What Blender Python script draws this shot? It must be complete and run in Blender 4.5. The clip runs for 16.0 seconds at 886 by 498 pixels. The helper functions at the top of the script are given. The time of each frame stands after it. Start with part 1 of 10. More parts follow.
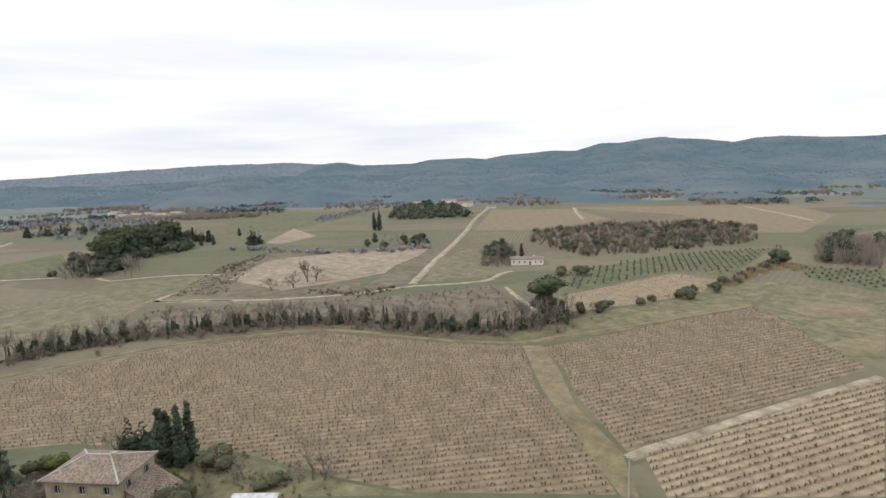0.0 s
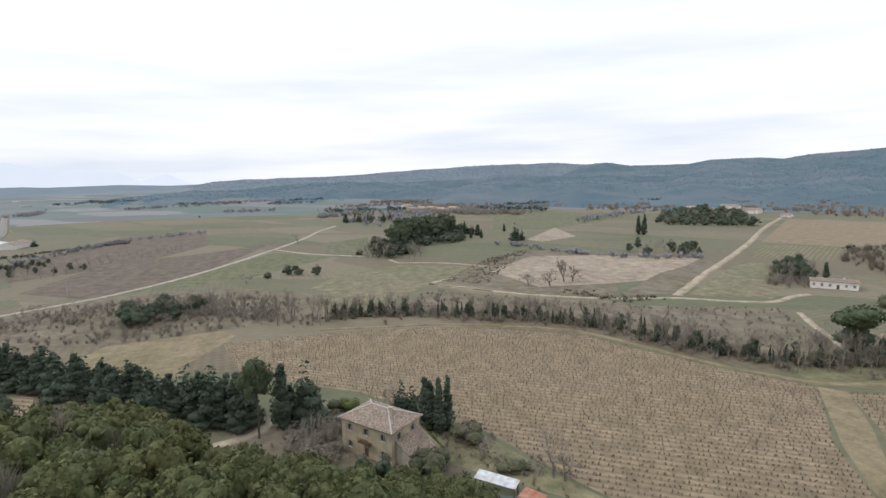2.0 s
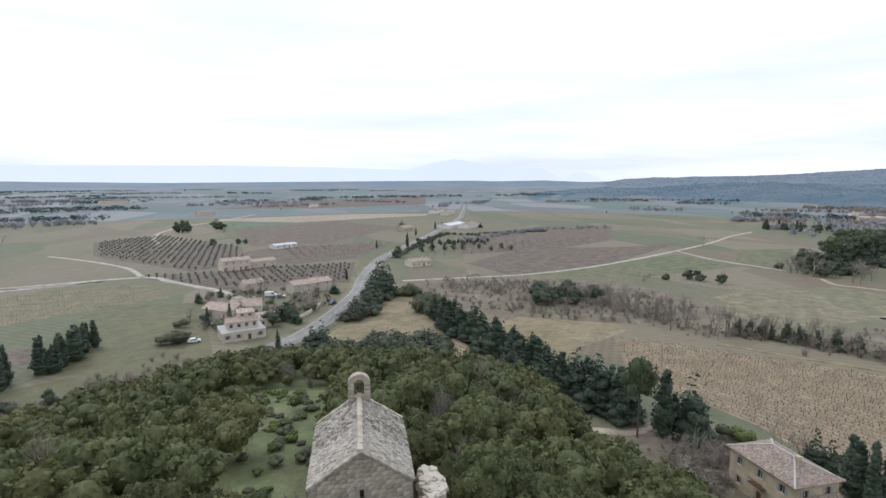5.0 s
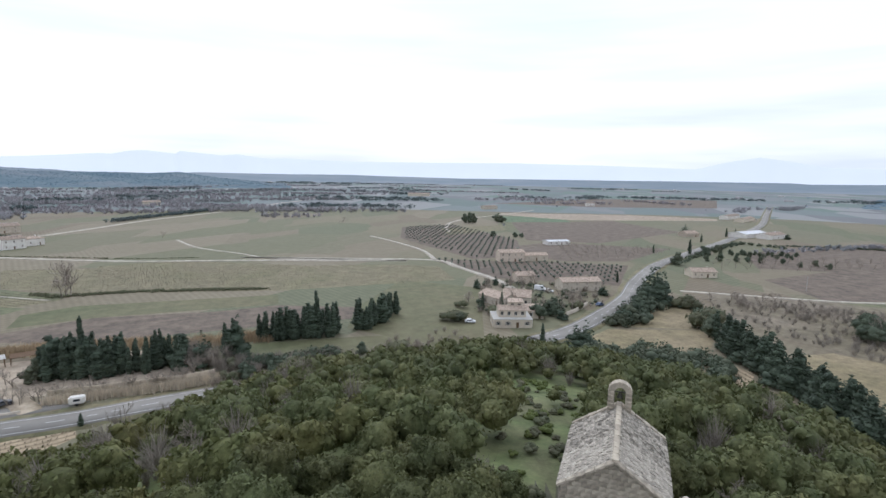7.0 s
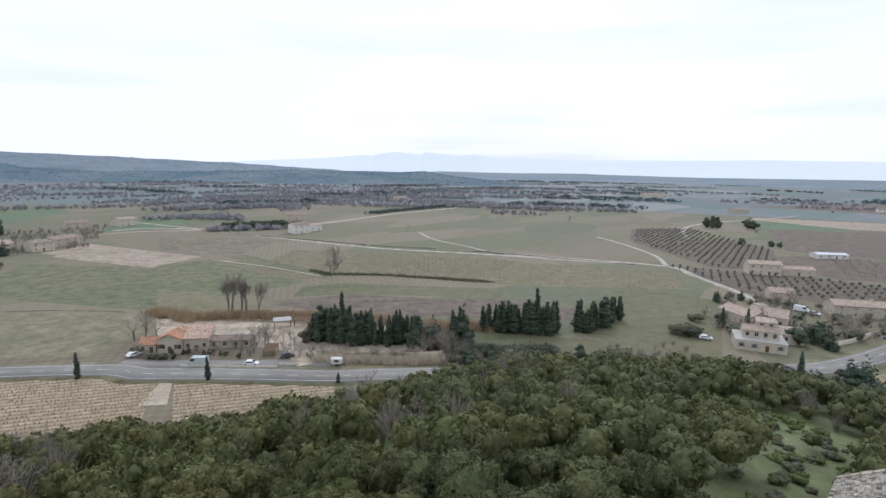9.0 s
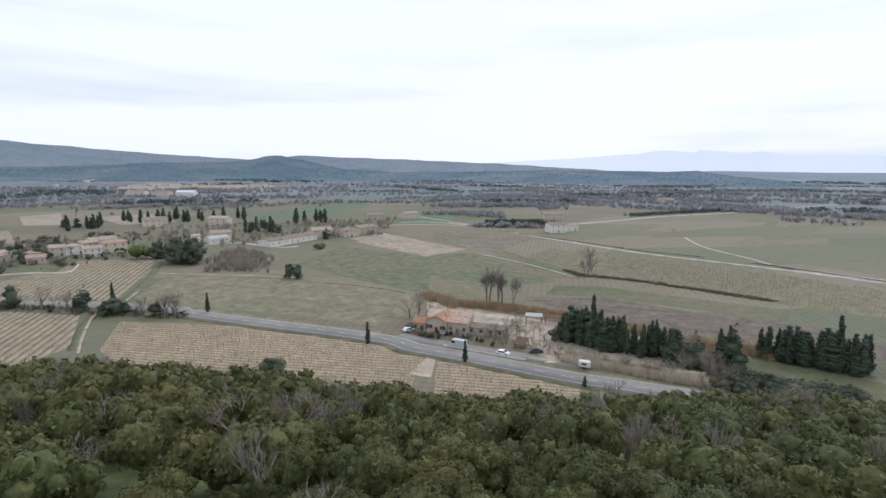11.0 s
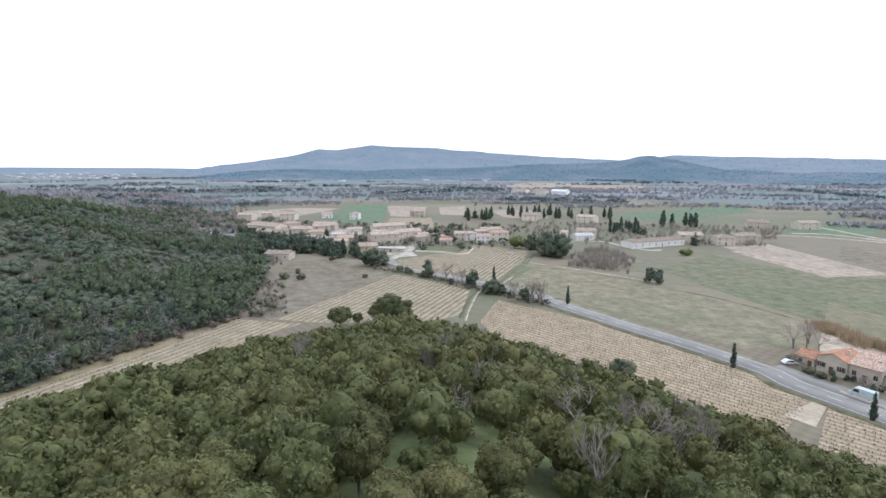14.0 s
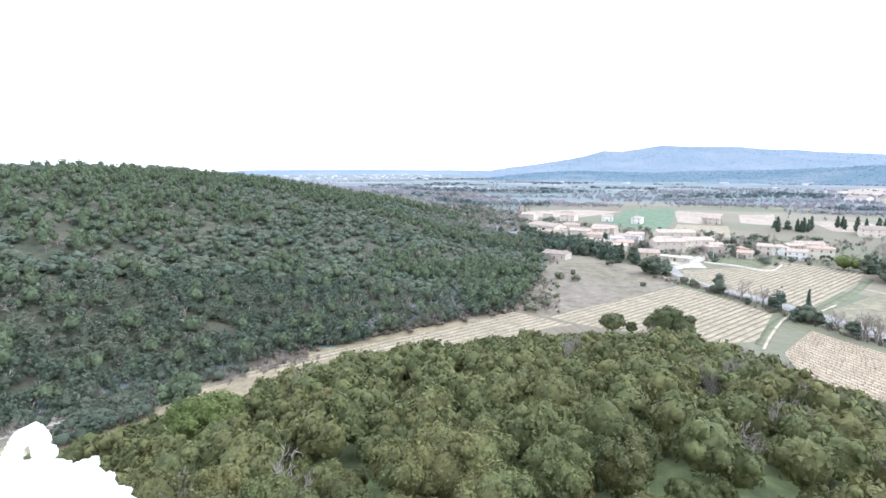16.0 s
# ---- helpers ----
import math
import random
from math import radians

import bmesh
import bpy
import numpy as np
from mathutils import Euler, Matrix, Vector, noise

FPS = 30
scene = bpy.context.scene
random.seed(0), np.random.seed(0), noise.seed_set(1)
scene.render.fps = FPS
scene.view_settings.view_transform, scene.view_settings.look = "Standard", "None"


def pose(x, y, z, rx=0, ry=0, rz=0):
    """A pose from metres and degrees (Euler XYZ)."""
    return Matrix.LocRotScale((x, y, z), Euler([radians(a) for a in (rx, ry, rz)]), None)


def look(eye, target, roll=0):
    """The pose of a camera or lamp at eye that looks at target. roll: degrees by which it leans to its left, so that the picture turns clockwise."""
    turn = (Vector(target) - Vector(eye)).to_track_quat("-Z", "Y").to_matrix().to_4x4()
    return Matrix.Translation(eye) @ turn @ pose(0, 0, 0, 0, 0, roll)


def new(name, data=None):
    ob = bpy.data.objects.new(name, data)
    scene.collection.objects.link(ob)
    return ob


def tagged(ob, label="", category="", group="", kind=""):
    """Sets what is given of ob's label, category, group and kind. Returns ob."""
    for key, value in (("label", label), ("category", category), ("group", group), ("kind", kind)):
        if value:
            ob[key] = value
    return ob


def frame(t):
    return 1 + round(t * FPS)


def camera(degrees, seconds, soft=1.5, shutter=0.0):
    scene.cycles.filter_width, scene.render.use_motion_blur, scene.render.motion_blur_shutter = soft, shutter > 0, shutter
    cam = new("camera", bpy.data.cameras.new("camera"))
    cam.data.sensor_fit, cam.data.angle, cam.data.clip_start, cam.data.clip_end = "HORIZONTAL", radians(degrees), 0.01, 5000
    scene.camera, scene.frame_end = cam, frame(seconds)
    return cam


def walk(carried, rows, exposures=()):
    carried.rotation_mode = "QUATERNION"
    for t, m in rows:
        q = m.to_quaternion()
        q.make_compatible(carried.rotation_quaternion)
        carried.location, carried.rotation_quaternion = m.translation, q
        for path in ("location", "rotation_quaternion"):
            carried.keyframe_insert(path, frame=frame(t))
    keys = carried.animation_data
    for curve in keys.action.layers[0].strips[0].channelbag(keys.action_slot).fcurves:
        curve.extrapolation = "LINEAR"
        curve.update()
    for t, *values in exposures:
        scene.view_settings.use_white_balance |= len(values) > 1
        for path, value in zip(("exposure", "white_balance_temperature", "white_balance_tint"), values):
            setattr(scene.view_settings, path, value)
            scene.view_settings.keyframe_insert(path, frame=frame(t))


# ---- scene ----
# The camera hovers above a wooded hill and turns left through most of a circle.
cam = camera(80.54, 16.0, soft=1.5)
EYE = (0.0, 0.0, 56.0)
PATH = [
    (0.0, 81.39, 1.82, 0.00),
    (0.5, 81.64, 1.66, 7.71),
    (1.0, 81.83, 1.56, 14.48),
    (1.5, 82.00, 1.37, 20.99),
    (2.0, 82.16, 1.21, 28.16),
    (2.5, 82.27, 0.93, 35.16),
    (3.0, 82.33, 0.74, 42.66),
    (3.5, 82.38, 0.59, 49.47),
    (4.0, 82.41, 0.40, 56.54),
    (4.2, 82.45, 0.33, 59.16),
    (6.3, 82.21, -0.64, 90.34),
    (6.5, 82.18, -0.85, 93.20),
    (7.0, 82.02, -1.04, 100.13),
    (7.5, 81.87, -1.07, 106.44),
    (8.0, 81.73, -1.05, 112.71),
    (8.2, 81.70, -1.10, 114.94),
    (10.3, 81.18, -0.65, 142.28),
    (10.5, 81.17, -0.69, 145.12),
    (11.0, 81.09, -0.60, 152.24),
    (11.5, 81.05, -0.65, 158.72),
    (12.0, 80.96, -0.57, 165.69),
    (12.5, 80.92, -0.52, 172.08),
    (13.0, 80.87, -0.39, 178.81),
    (13.5, 80.86, -0.30, 184.74),
    (14.0, 80.89, -0.18, 190.83),
    (14.5, 80.92, -0.14, 198.96),
    (15.0, 80.93, -0.08, 206.70),
    (15.5, 80.97, -0.10, 214.16),
    (16.0, 81.06, 0.06, 220.82),
]
EXPOSURES = [(0.0, 0.02, 6500, 10.5), (2.0, 0.02, 6250, 10.5), (4.0, 0.08, 5980, 11), (8.0, 0.04, 5800, 11.5), (11.0, -0.04, 5850, 12), (12.0, 0.02, 5850, 12), (13.0, 0.22, 5800, 12), (14.0, 0.47, 5650, 12), (15.0, 0.87, 5500, 12), (15.5, 1.08, 5450, 12), (16.0, 1.3, 5450, 12)]
walk(cam, [(r[0], pose(*EYE, *r[1:])) for r in PATH], EXPOSURES)

# ---- world and sun: high thin overcast ----
world = bpy.data.worlds.new("world")
scene.world = world
world.use_nodes = True
wn, wl = world.node_tree.nodes, world.node_tree.links
wn.clear()
SUN_AZ, SUN_EL = 205.0, 42.0
w_out = wn.new("ShaderNodeOutputWorld")
w_bg = wn.new("ShaderNodeBackground")
w_sky = wn.new("ShaderNodeTexSky")
w_sky.sky_type, w_sky.sun_disc = "NISHITA", False
w_sky.sun_elevation, w_sky.sun_rotation = radians(SUN_EL), radians(90 - SUN_AZ)
w_sky.dust_density = 3.0
w_co = wn.new("ShaderNodeTexCoord")
w_map = wn.new("ShaderNodeMapping")
w_map.inputs["Rotation"].default_value = (radians(4), radians(-5), radians(50))
w_map.inputs["Scale"].default_value = (1.0, 1.0, 10.0)
w_noise = wn.new("ShaderNodeTexNoise")
w_noise.inputs["Scale"].default_value, w_noise.inputs["Detail"].default_value = 1.3, 5.0
w_noise.inputs["Roughness"].default_value = 0.5
w_ramp = wn.new("ShaderNodeValToRGB")
w_ramp.color_ramp.elements[0].position, w_ramp.color_ramp.elements[0].color = 0.3, (0.73, 0.775, 0.86, 1)
w_ramp.color_ramp.elements[1].position, w_ramp.color_ramp.elements[1].color = 0.5, (1.0, 1.0, 1.0, 1)
w_sep = wn.new("ShaderNodeSeparateXYZ")
w_high = wn.new("ShaderNodeMapRange")
w_high.inputs["From Min"].default_value, w_high.inputs["From Max"].default_value = 0.02, 0.4
w_high.inputs["To Max"].default_value = 0.75
w_clear = wn.new("ShaderNodeMix")
w_clear.data_type = "RGBA"
w_clear.inputs["B"].default_value = (0.99, 1.01, 1.07, 1)
w_scale = wn.new("ShaderNodeMix")
w_scale.data_type, w_scale.blend_type = "RGBA", "MULTIPLY"
w_scale.inputs["Factor"].default_value = 1.0
w_scale.inputs["B"].default_value = (0.1, 0.1, 0.1, 1)
w_mix = wn.new("ShaderNodeMix")
w_mix.data_type = "RGBA"
w_mix.inputs["Factor"].default_value = 0.94
wl.new(w_co.outputs["Generated"], w_map.inputs["Vector"])
wl.new(w_map.outputs["Vector"], w_noise.inputs["Vector"])
wl.new(w_noise.outputs["Fac"], w_ramp.inputs["Fac"])
wl.new(w_co.outputs["Generated"], w_sep.inputs["Vector"])
wl.new(w_sep.outputs["Z"], w_high.inputs["Value"])
wl.new(w_high.outputs["Result"], w_clear.inputs["Factor"])
wl.new(w_ramp.outputs["Color"], w_clear.inputs["A"])
wl.new(w_sky.outputs["Color"], w_scale.inputs["A"])
wl.new(w_scale.outputs["Result"], w_mix.inputs["A"])
wl.new(w_clear.outputs["Result"], w_mix.inputs["B"])
wl.new(w_mix.outputs["Result"], w_bg.inputs["Color"])
w_bg.inputs["Strength"].default_value = 1.06
wl.new(w_bg.outputs["Background"], w_out.inputs["Surface"])
sun = new("sun", bpy.data.lights.new("sun", "SUN"))
sun.data.energy, sun.data.angle, sun.data.color = 1.0, radians(25), (1.0, 0.98, 0.95)
sun.matrix_world = look((0, 0, 900), (-900 * math.cos(radians(SUN_AZ)), -900 * math.sin(radians(SUN_AZ)), 900 - 900 * math.tan(radians(SUN_EL))))


# ---- materials ----
def material(name, base, second=None, scale=1.0, rough=0.85, metal=0.0, bump=0.0, bump_scale=None, detail=5.0, third=None, scale2=None,
             amount2=0.5, per_object=0.0, island=0.0, glow=None, glow_strength=1.0, low=0.35, high=0.65, stretch=None, coords="Object", grain=0.0, grain_scale=0.45, leaf=0.0):
    """A surface with variation at two scales; glow paints haze on far backdrops alone."""
    m = bpy.data.materials.new(name)
    m.use_nodes = True
    n, l = m.node_tree.nodes, m.node_tree.links
    b = n["Principled BSDF"]
    b.inputs["Roughness"].default_value, b.inputs["Metallic"].default_value = rough, metal
    b.inputs["Specular IOR Level"].default_value = 0.25
    co = n.new("ShaderNodeTexCoord")
    src = n.new("ShaderNodeNewGeometry").outputs["Position"] if coords == "World" else co.outputs[coords]
    if stretch:
        mp = n.new("ShaderNodeMapping")
        mp.inputs["Scale"].default_value = stretch
        l.new(src, mp.inputs["Vector"])
        src = mp.outputs["Vector"]

    def tex(sc):
        t = n.new("ShaderNodeTexNoise")
        t.inputs["Scale"].default_value, t.inputs["Detail"].default_value = sc, detail
        l.new(src, t.inputs["Vector"])
        return t

    second = second or [c * 0.75 for c in base]
    t1 = tex(scale)
    ramp = n.new("ShaderNodeMapRange")
    ramp.inputs["From Min"].default_value, ramp.inputs["From Max"].default_value = low, high
    l.new(t1.outputs["Fac"], ramp.inputs["Value"])
    mix = n.new("ShaderNodeMix")
    mix.data_type = "RGBA"
    mix.inputs["A"].default_value, mix.inputs["B"].default_value = (*base, 1), (*second, 1)
    l.new(ramp.outputs["Result"], mix.inputs["Factor"])
    colour = mix.outputs["Result"]
    if third:
        t2 = tex(scale2 or scale * 0.15)
        r2 = n.new("ShaderNodeMapRange")
        r2.inputs["From Min"].default_value, r2.inputs["From Max"].default_value = 0.45, 0.68
        r2.inputs["To Max"].default_value = amount2
        l.new(t2.outputs["Fac"], r2.inputs["Value"])
        m2 = n.new("ShaderNodeMix")
        m2.data_type = "RGBA"
        m2.inputs["B"].default_value = (*third, 1)
        l.new(r2.outputs["Result"], m2.inputs["Factor"])
        l.new(colour, m2.inputs["A"])
        colour = m2.outputs["Result"]
    for amount, node, socket in ((per_object, "ShaderNodeObjectInfo", "Random"), (island, "ShaderNodeNewGeometry", "Random Per Island")):
        if amount:
            info = n.new(node)
            r3 = n.new("ShaderNodeMapRange")
            r3.inputs["To Min"].default_value, r3.inputs["To Max"].default_value = 1 - amount, 1 + amount
            l.new(info.outputs[socket], r3.inputs["Value"])
            hs = n.new("ShaderNodeHueSaturation")
            l.new(r3.outputs["Result"], hs.inputs["Value"])
            l.new(colour, hs.inputs["Color"])
            colour = hs.outputs["Color"]
    if grain:
        fine = n.new("ShaderNodeTexNoise")
        fine.inputs["Scale"].default_value, fine.inputs["Detail"].default_value, fine.inputs["Roughness"].default_value = (0.16, 11, 0.8) if grain_scale < 1 else (grain_scale, 4, 0.75)
        l.new(src, fine.inputs["Vector"])
        fr = n.new("ShaderNodeMapRange")
        fr.inputs["From Min"].default_value, fr.inputs["From Max"].default_value = 0.3, 0.7
        fr.inputs["To Min"].default_value, fr.inputs["To Max"].default_value = 1 - grain, 1 + grain
        l.new(fine.outputs["Fac"], fr.inputs["Value"])
        fh = n.new("ShaderNodeHueSaturation")
        l.new(fr.outputs["Result"], fh.inputs["Value"])
        l.new(colour, fh.inputs["Color"])
        colour = fh.outputs["Color"]
    l.new(colour, b.inputs["Base Color"])
    if bump:
        t3 = tex(bump_scale or scale * 4)
        bp = n.new("ShaderNodeBump")
        bp.inputs["Strength"].default_value = bump
        l.new(t3.outputs["Fac"], bp.inputs["Height"])
        l.new(bp.outputs["Normal"], b.inputs["Normal"])
    if leaf:
        back, blend = n.new("ShaderNodeBsdfTranslucent"), n.new("ShaderNodeMixShader")
        blend.inputs["Fac"].default_value = leaf
        l.new(colour, back.inputs["Color"])
        l.new(b.outputs["BSDF"], blend.inputs[1])
        l.new(back.outputs["BSDF"], blend.inputs[2])
        l.new(blend.outputs["Shader"], n["Material Output"].inputs["Surface"])
    if glow:
        b.inputs["Emission Color"].default_value, b.inputs["Emission Strength"].default_value = (*glow, 1), glow_strength
    return m


def striped(name, soil, row, period=2.5, patch=None, width=0.4, strength=0.7):
    """Soil worked in rows along the local x axis."""
    m = material(name, soil, [c * 0.82 for c in soil], scale=0.5, bump=0.35, bump_scale=3.0, third=patch, scale2=0.035, amount2=0.85, grain=0.5)
    n, l = m.node_tree.nodes, m.node_tree.links
    b = n["Principled BSDF"]
    old = b.inputs["Base Color"].links[0].from_socket
    co, sep = n.new("ShaderNodeTexCoord"), n.new("ShaderNodeSeparateXYZ")
    wob = n.new("ShaderNodeTexNoise")
    wob.inputs["Scale"].default_value, wob.inputs["Detail"].default_value = 0.25, 6
    l.new(co.outputs["Object"], sep.inputs["Vector"])
    l.new(co.outputs["Object"], wob.inputs["Vector"])
    add = n.new("ShaderNodeMath")
    add.operation = "MULTIPLY_ADD"
    add.inputs[1].default_value = 0.55
    l.new(wob.outputs["Fac"], add.inputs[0])
    l.new(sep.outputs["Y"], add.inputs[2])
    div = n.new("ShaderNodeMath")
    div.operation = "MULTIPLY"
    div.inputs[1].default_value = 2 * math.pi / period
    l.new(add.outputs["Value"], div.inputs[0])
    sn = n.new("ShaderNodeMath")
    sn.operation = "SINE"
    l.new(div.outputs["Value"], sn.inputs[0])
    rg = n.new("ShaderNodeMapRange")
    rg.inputs["From Min"].default_value, rg.inputs["From Max"].default_value = 1 - 2 * width - 0.4, 1.0
    rg.inputs["To Max"].default_value = strength
    l.new(sn.outputs["Value"], rg.inputs["Value"])
    mx = n.new("ShaderNodeMix")
    mx.data_type = "RGBA"
    mx.inputs["B"].default_value = (*row, 1)
    l.new(rg.outputs["Result"], mx.inputs["Factor"])
    l.new(old, mx.inputs["A"])
    l.new(mx.outputs["Result"], b.inputs["Base Color"])
    return m


M = {}
def foliage(name, a, c, third=None, amount=0.6, patch=0.16, island=0.2, per_object=0.0, relief=0.8, grain=0.36):
    """Leaves: crown-sized patches of tint, fine relief and some light through the leaf."""
    return material(name, a, c, scale=0.55, detail=6, third=third, scale2=patch, amount2=amount, island=island, per_object=per_object, rough=0.8, leaf=0.15,
                    bump=relief, bump_scale=3.2, grain=grain, grain_scale=2.6, low=0.3, high=0.7, coords="World")


M["oak"] = foliage("oak_leaves", (0.086, 0.098, 0.036), (0.125, 0.131, 0.048), (0.18, 0.152, 0.056), 0.5, 0.13, 0.22, 0.22)
M["grey_oak"] = foliage("grey_oak_leaves", (0.074, 0.089, 0.036), (0.11, 0.12, 0.05), (0.15, 0.138, 0.055), 0.55, 0.13, 0.22, 0.22)
M["hill_oak"] = foliage("hillside_leaves", (0.069, 0.091, 0.061), (0.094, 0.112, 0.073), (0.128, 0.128, 0.08), 0.6, 0.05, 0.16, 0.14, relief=0.3, grain=0.18)
M["pine"] = foliage("pine_needles", (0.09, 0.118, 0.062), (0.115, 0.136, 0.073), relief=0.4, grain=0.2)
M["fresh"] = foliage("fresh_leaves", (0.1, 0.13, 0.036), (0.135, 0.155, 0.047))
M["conifer"] = foliage("conifer_needles", (0.054, 0.075, 0.05), (0.076, 0.096, 0.064), island=0.3, per_object=0.2)
M["olive"] = foliage("olive_leaves", (0.13, 0.152, 0.118), (0.17, 0.188, 0.15))
M["bush"] = foliage("bush_leaves", (0.095, 0.112, 0.06), (0.14, 0.13, 0.08), per_object=0.2)
M["bark"] = material("bark", (0.12, 0.095, 0.075), (0.07, 0.055, 0.045), scale=2.0, bump=0.4)
M["twig"] = material("bare_twigs", (0.33, 0.288, 0.24), (0.25, 0.215, 0.178), scale=0.25, island=0.2, leaf=0.3)
M["pale_twig"] = material("pale_twigs", (0.27, 0.24, 0.2), (0.21, 0.187, 0.155), scale=0.25, island=0.2, leaf=0.3)
M["scrub"] = material("brown_scrub", (0.215, 0.178, 0.14), (0.16, 0.134, 0.105), scale=0.1, third=(0.115, 0.115, 0.07), scale2=0.05, island=0.3, leaf=0.35)
M["vine"] = material("vine_wood", (0.115, 0.083, 0.058), (0.075, 0.056, 0.042), scale=2.0, island=0.3)
M["reed"] = material("dry_reeds", (0.43, 0.335, 0.215), (0.33, 0.25, 0.155), scale=0.4, island=0.25, leaf=0.35)
M["straw"] = material("dry_straw", (0.66, 0.585, 0.46), (0.55, 0.48, 0.375), scale=0.4, island=0.2, leaf=0.35)
M["asphalt"] = material("worn_asphalt", (0.24, 0.225, 0.198), (0.195, 0.184, 0.164), scale=0.12, third=(0.33, 0.31, 0.279), scale2=0.05, bump=0.1, bump_scale=20)
M["paint"] = material("road_paint", (0.62, 0.62, 0.6), (0.45, 0.45, 0.44), scale=0.7)
M["dirt"] = material("pale_dirt", (0.44, 0.37, 0.28), (0.34, 0.28, 0.2), scale=0.25, bump=0.2, third=(0.28, 0.24, 0.15), scale2=0.06, grain=0.62)
M["paddock"] = material("trodden_paddock", (0.42, 0.35, 0.265), (0.34, 0.285, 0.215), scale=0.12, third=(0.3, 0.24, 0.17), scale2=0.05, bump=0.3, bump_scale=2, grain=0.62)
M["lane"] = material("lane_gravel", (0.43, 0.393, 0.322), (0.36, 0.325, 0.262), scale=0.3, bump=0.2, grain=0.62)
M["verge"] = material("verge_grass", (0.155, 0.155, 0.082), (0.2, 0.178, 0.105), scale=0.3, third=(0.26, 0.21, 0.12), scale2=0.05, bump=0.4, bump_scale=3, grain=0.62)
M["tan"] = material("dry_grass", (0.266, 0.216, 0.133), (0.209, 0.171, 0.103), scale=0.08, third=(0.18, 0.158, 0.073), scale2=0.02, bump=0.3, bump_scale=2, grain=0.62)
M["meadow"] = material("winter_meadow", (0.165, 0.158, 0.092), (0.198, 0.178, 0.112), scale=0.06, third=(0.22, 0.18, 0.118), scale2=0.012, bump=0.3, bump_scale=2, grain=0.62)
M["green"] = material("green_crop", (0.124, 0.134, 0.07), (0.142, 0.143, 0.08), scale=0.05, third=(0.168, 0.15, 0.092), scale2=0.015, bump=0.2, bump_scale=2, grain=0.62)
M["bright_green"] = material("bright_green_crop", (0.1, 0.15, 0.082), (0.125, 0.16, 0.092), scale=0.05, grain=0.62)
M["fallow"] = material("fallow_scrub", (0.2, 0.168, 0.122), (0.152, 0.128, 0.09), scale=0.06, third=(0.143, 0.127, 0.067), scale2=0.02, bump=0.4, bump_scale=1, grain=0.62)
M["bare_field"] = material("bare_pale_field", (0.35, 0.285, 0.215), (0.29, 0.235, 0.175), scale=0.05, third=(0.25, 0.21, 0.15), scale2=0.015, grain=0.62)
M["soil"] = material("brown_soil", (0.155, 0.122, 0.092), (0.125, 0.1, 0.076), scale=0.1, bump=0.3, grain=0.62)
M["vineyard"] = striped("vineyard_soil", (0.286, 0.222, 0.146), (0.168, 0.136, 0.083), period=1.9, patch=(0.25, 0.195, 0.118))
M["gold_vineyard"] = striped("straw_vineyard_soil", (0.385, 0.308, 0.205), (0.215, 0.168, 0.104), patch=(0.315, 0.25, 0.16), period=2.0, width=0.45, strength=0.95)
M["green_vineyard"] = striped("grassed_vineyard_soil", (0.222, 0.191, 0.118), (0.116, 0.114, 0.063), patch=(0.176, 0.164, 0.087), period=2.9)
M["pale_vineyard"] = striped("pale_vineyard_soil", (0.335, 0.275, 0.185), (0.185, 0.165, 0.098), patch=(0.29, 0.24, 0.158), period=2.6, width=0.45, strength=0.78)
M["limestone"] = material("grey_limestone", (0.425, 0.37, 0.286), (0.307, 0.269, 0.209), scale=1.6, third=(0.236, 0.211, 0.165), scale2=3.6, bump=0.5, bump_scale=9, per_object=0.22)
M["lauze"] = material("lichen_stone_slab", (0.302, 0.27, 0.222), (0.19, 0.172, 0.142), scale=5.0, third=(0.54, 0.49, 0.4), scale2=10.0, amount2=1.0, bump=1.0, bump_scale=18, per_object=0.2, coords="Object")
M["lauze_far"] = material("lichen_stone_courses", (0.302, 0.27, 0.222), (0.19, 0.172, 0.142), scale=5.0, third=(0.54, 0.49, 0.4), scale2=10.0, amount2=1.0, bump=1.0, bump_scale=18, island=0.2)
M["white_stone"] = material("pale_ruin_stone", (0.86, 0.83, 0.76), (0.72, 0.69, 0.62), scale=1.5, third=(0.5, 0.47, 0.41), scale2=4.0, amount2=0.3, bump=0.5, bump_scale=8, per_object=0.06)
M["rubble"] = material("rubble_masonry", (0.56, 0.5, 0.41), (0.43, 0.38, 0.31), scale=0.9, third=(0.5, 0.44, 0.34), scale2=3.0, bump=0.4, bump_scale=8)
M["ochre"] = material("ochre_render", (0.56, 0.468, 0.325), (0.45, 0.374, 0.258), scale=0.5, third=(0.33, 0.27, 0.19), scale2=0.25, bump=0.15, bump_scale=8, per_object=0.12)
M["cream"] = material("cream_render", (0.6, 0.53, 0.425), (0.5, 0.44, 0.35), scale=0.5, bump=0.1, bump_scale=8, per_object=0.15)
M["pink"] = material("pinkish_render", (0.53, 0.45, 0.36), (0.45, 0.385, 0.31), scale=0.5, bump=0.1, bump_scale=8, per_object=0.15)
M["white"] = material("white_render", (0.74, 0.71, 0.65), (0.63, 0.6, 0.55), scale=0.4)
M["pane"] = material("dark_pane", (0.03, 0.035, 0.04), (0.05, 0.055, 0.06), scale=0.5, rough=0.15)
M["closed"] = material("closed_shutters", (0.3, 0.26, 0.22), (0.22, 0.2, 0.18), scale=0.5, per_object=0.4)
M["shutter"] = material("faded_grey_shutter", (0.36, 0.34, 0.3), (0.3, 0.285, 0.25), scale=2.0)
M["blue_shutter"] = material("blue_shutter", (0.3, 0.4, 0.66), (0.26, 0.34, 0.56), scale=2.0)
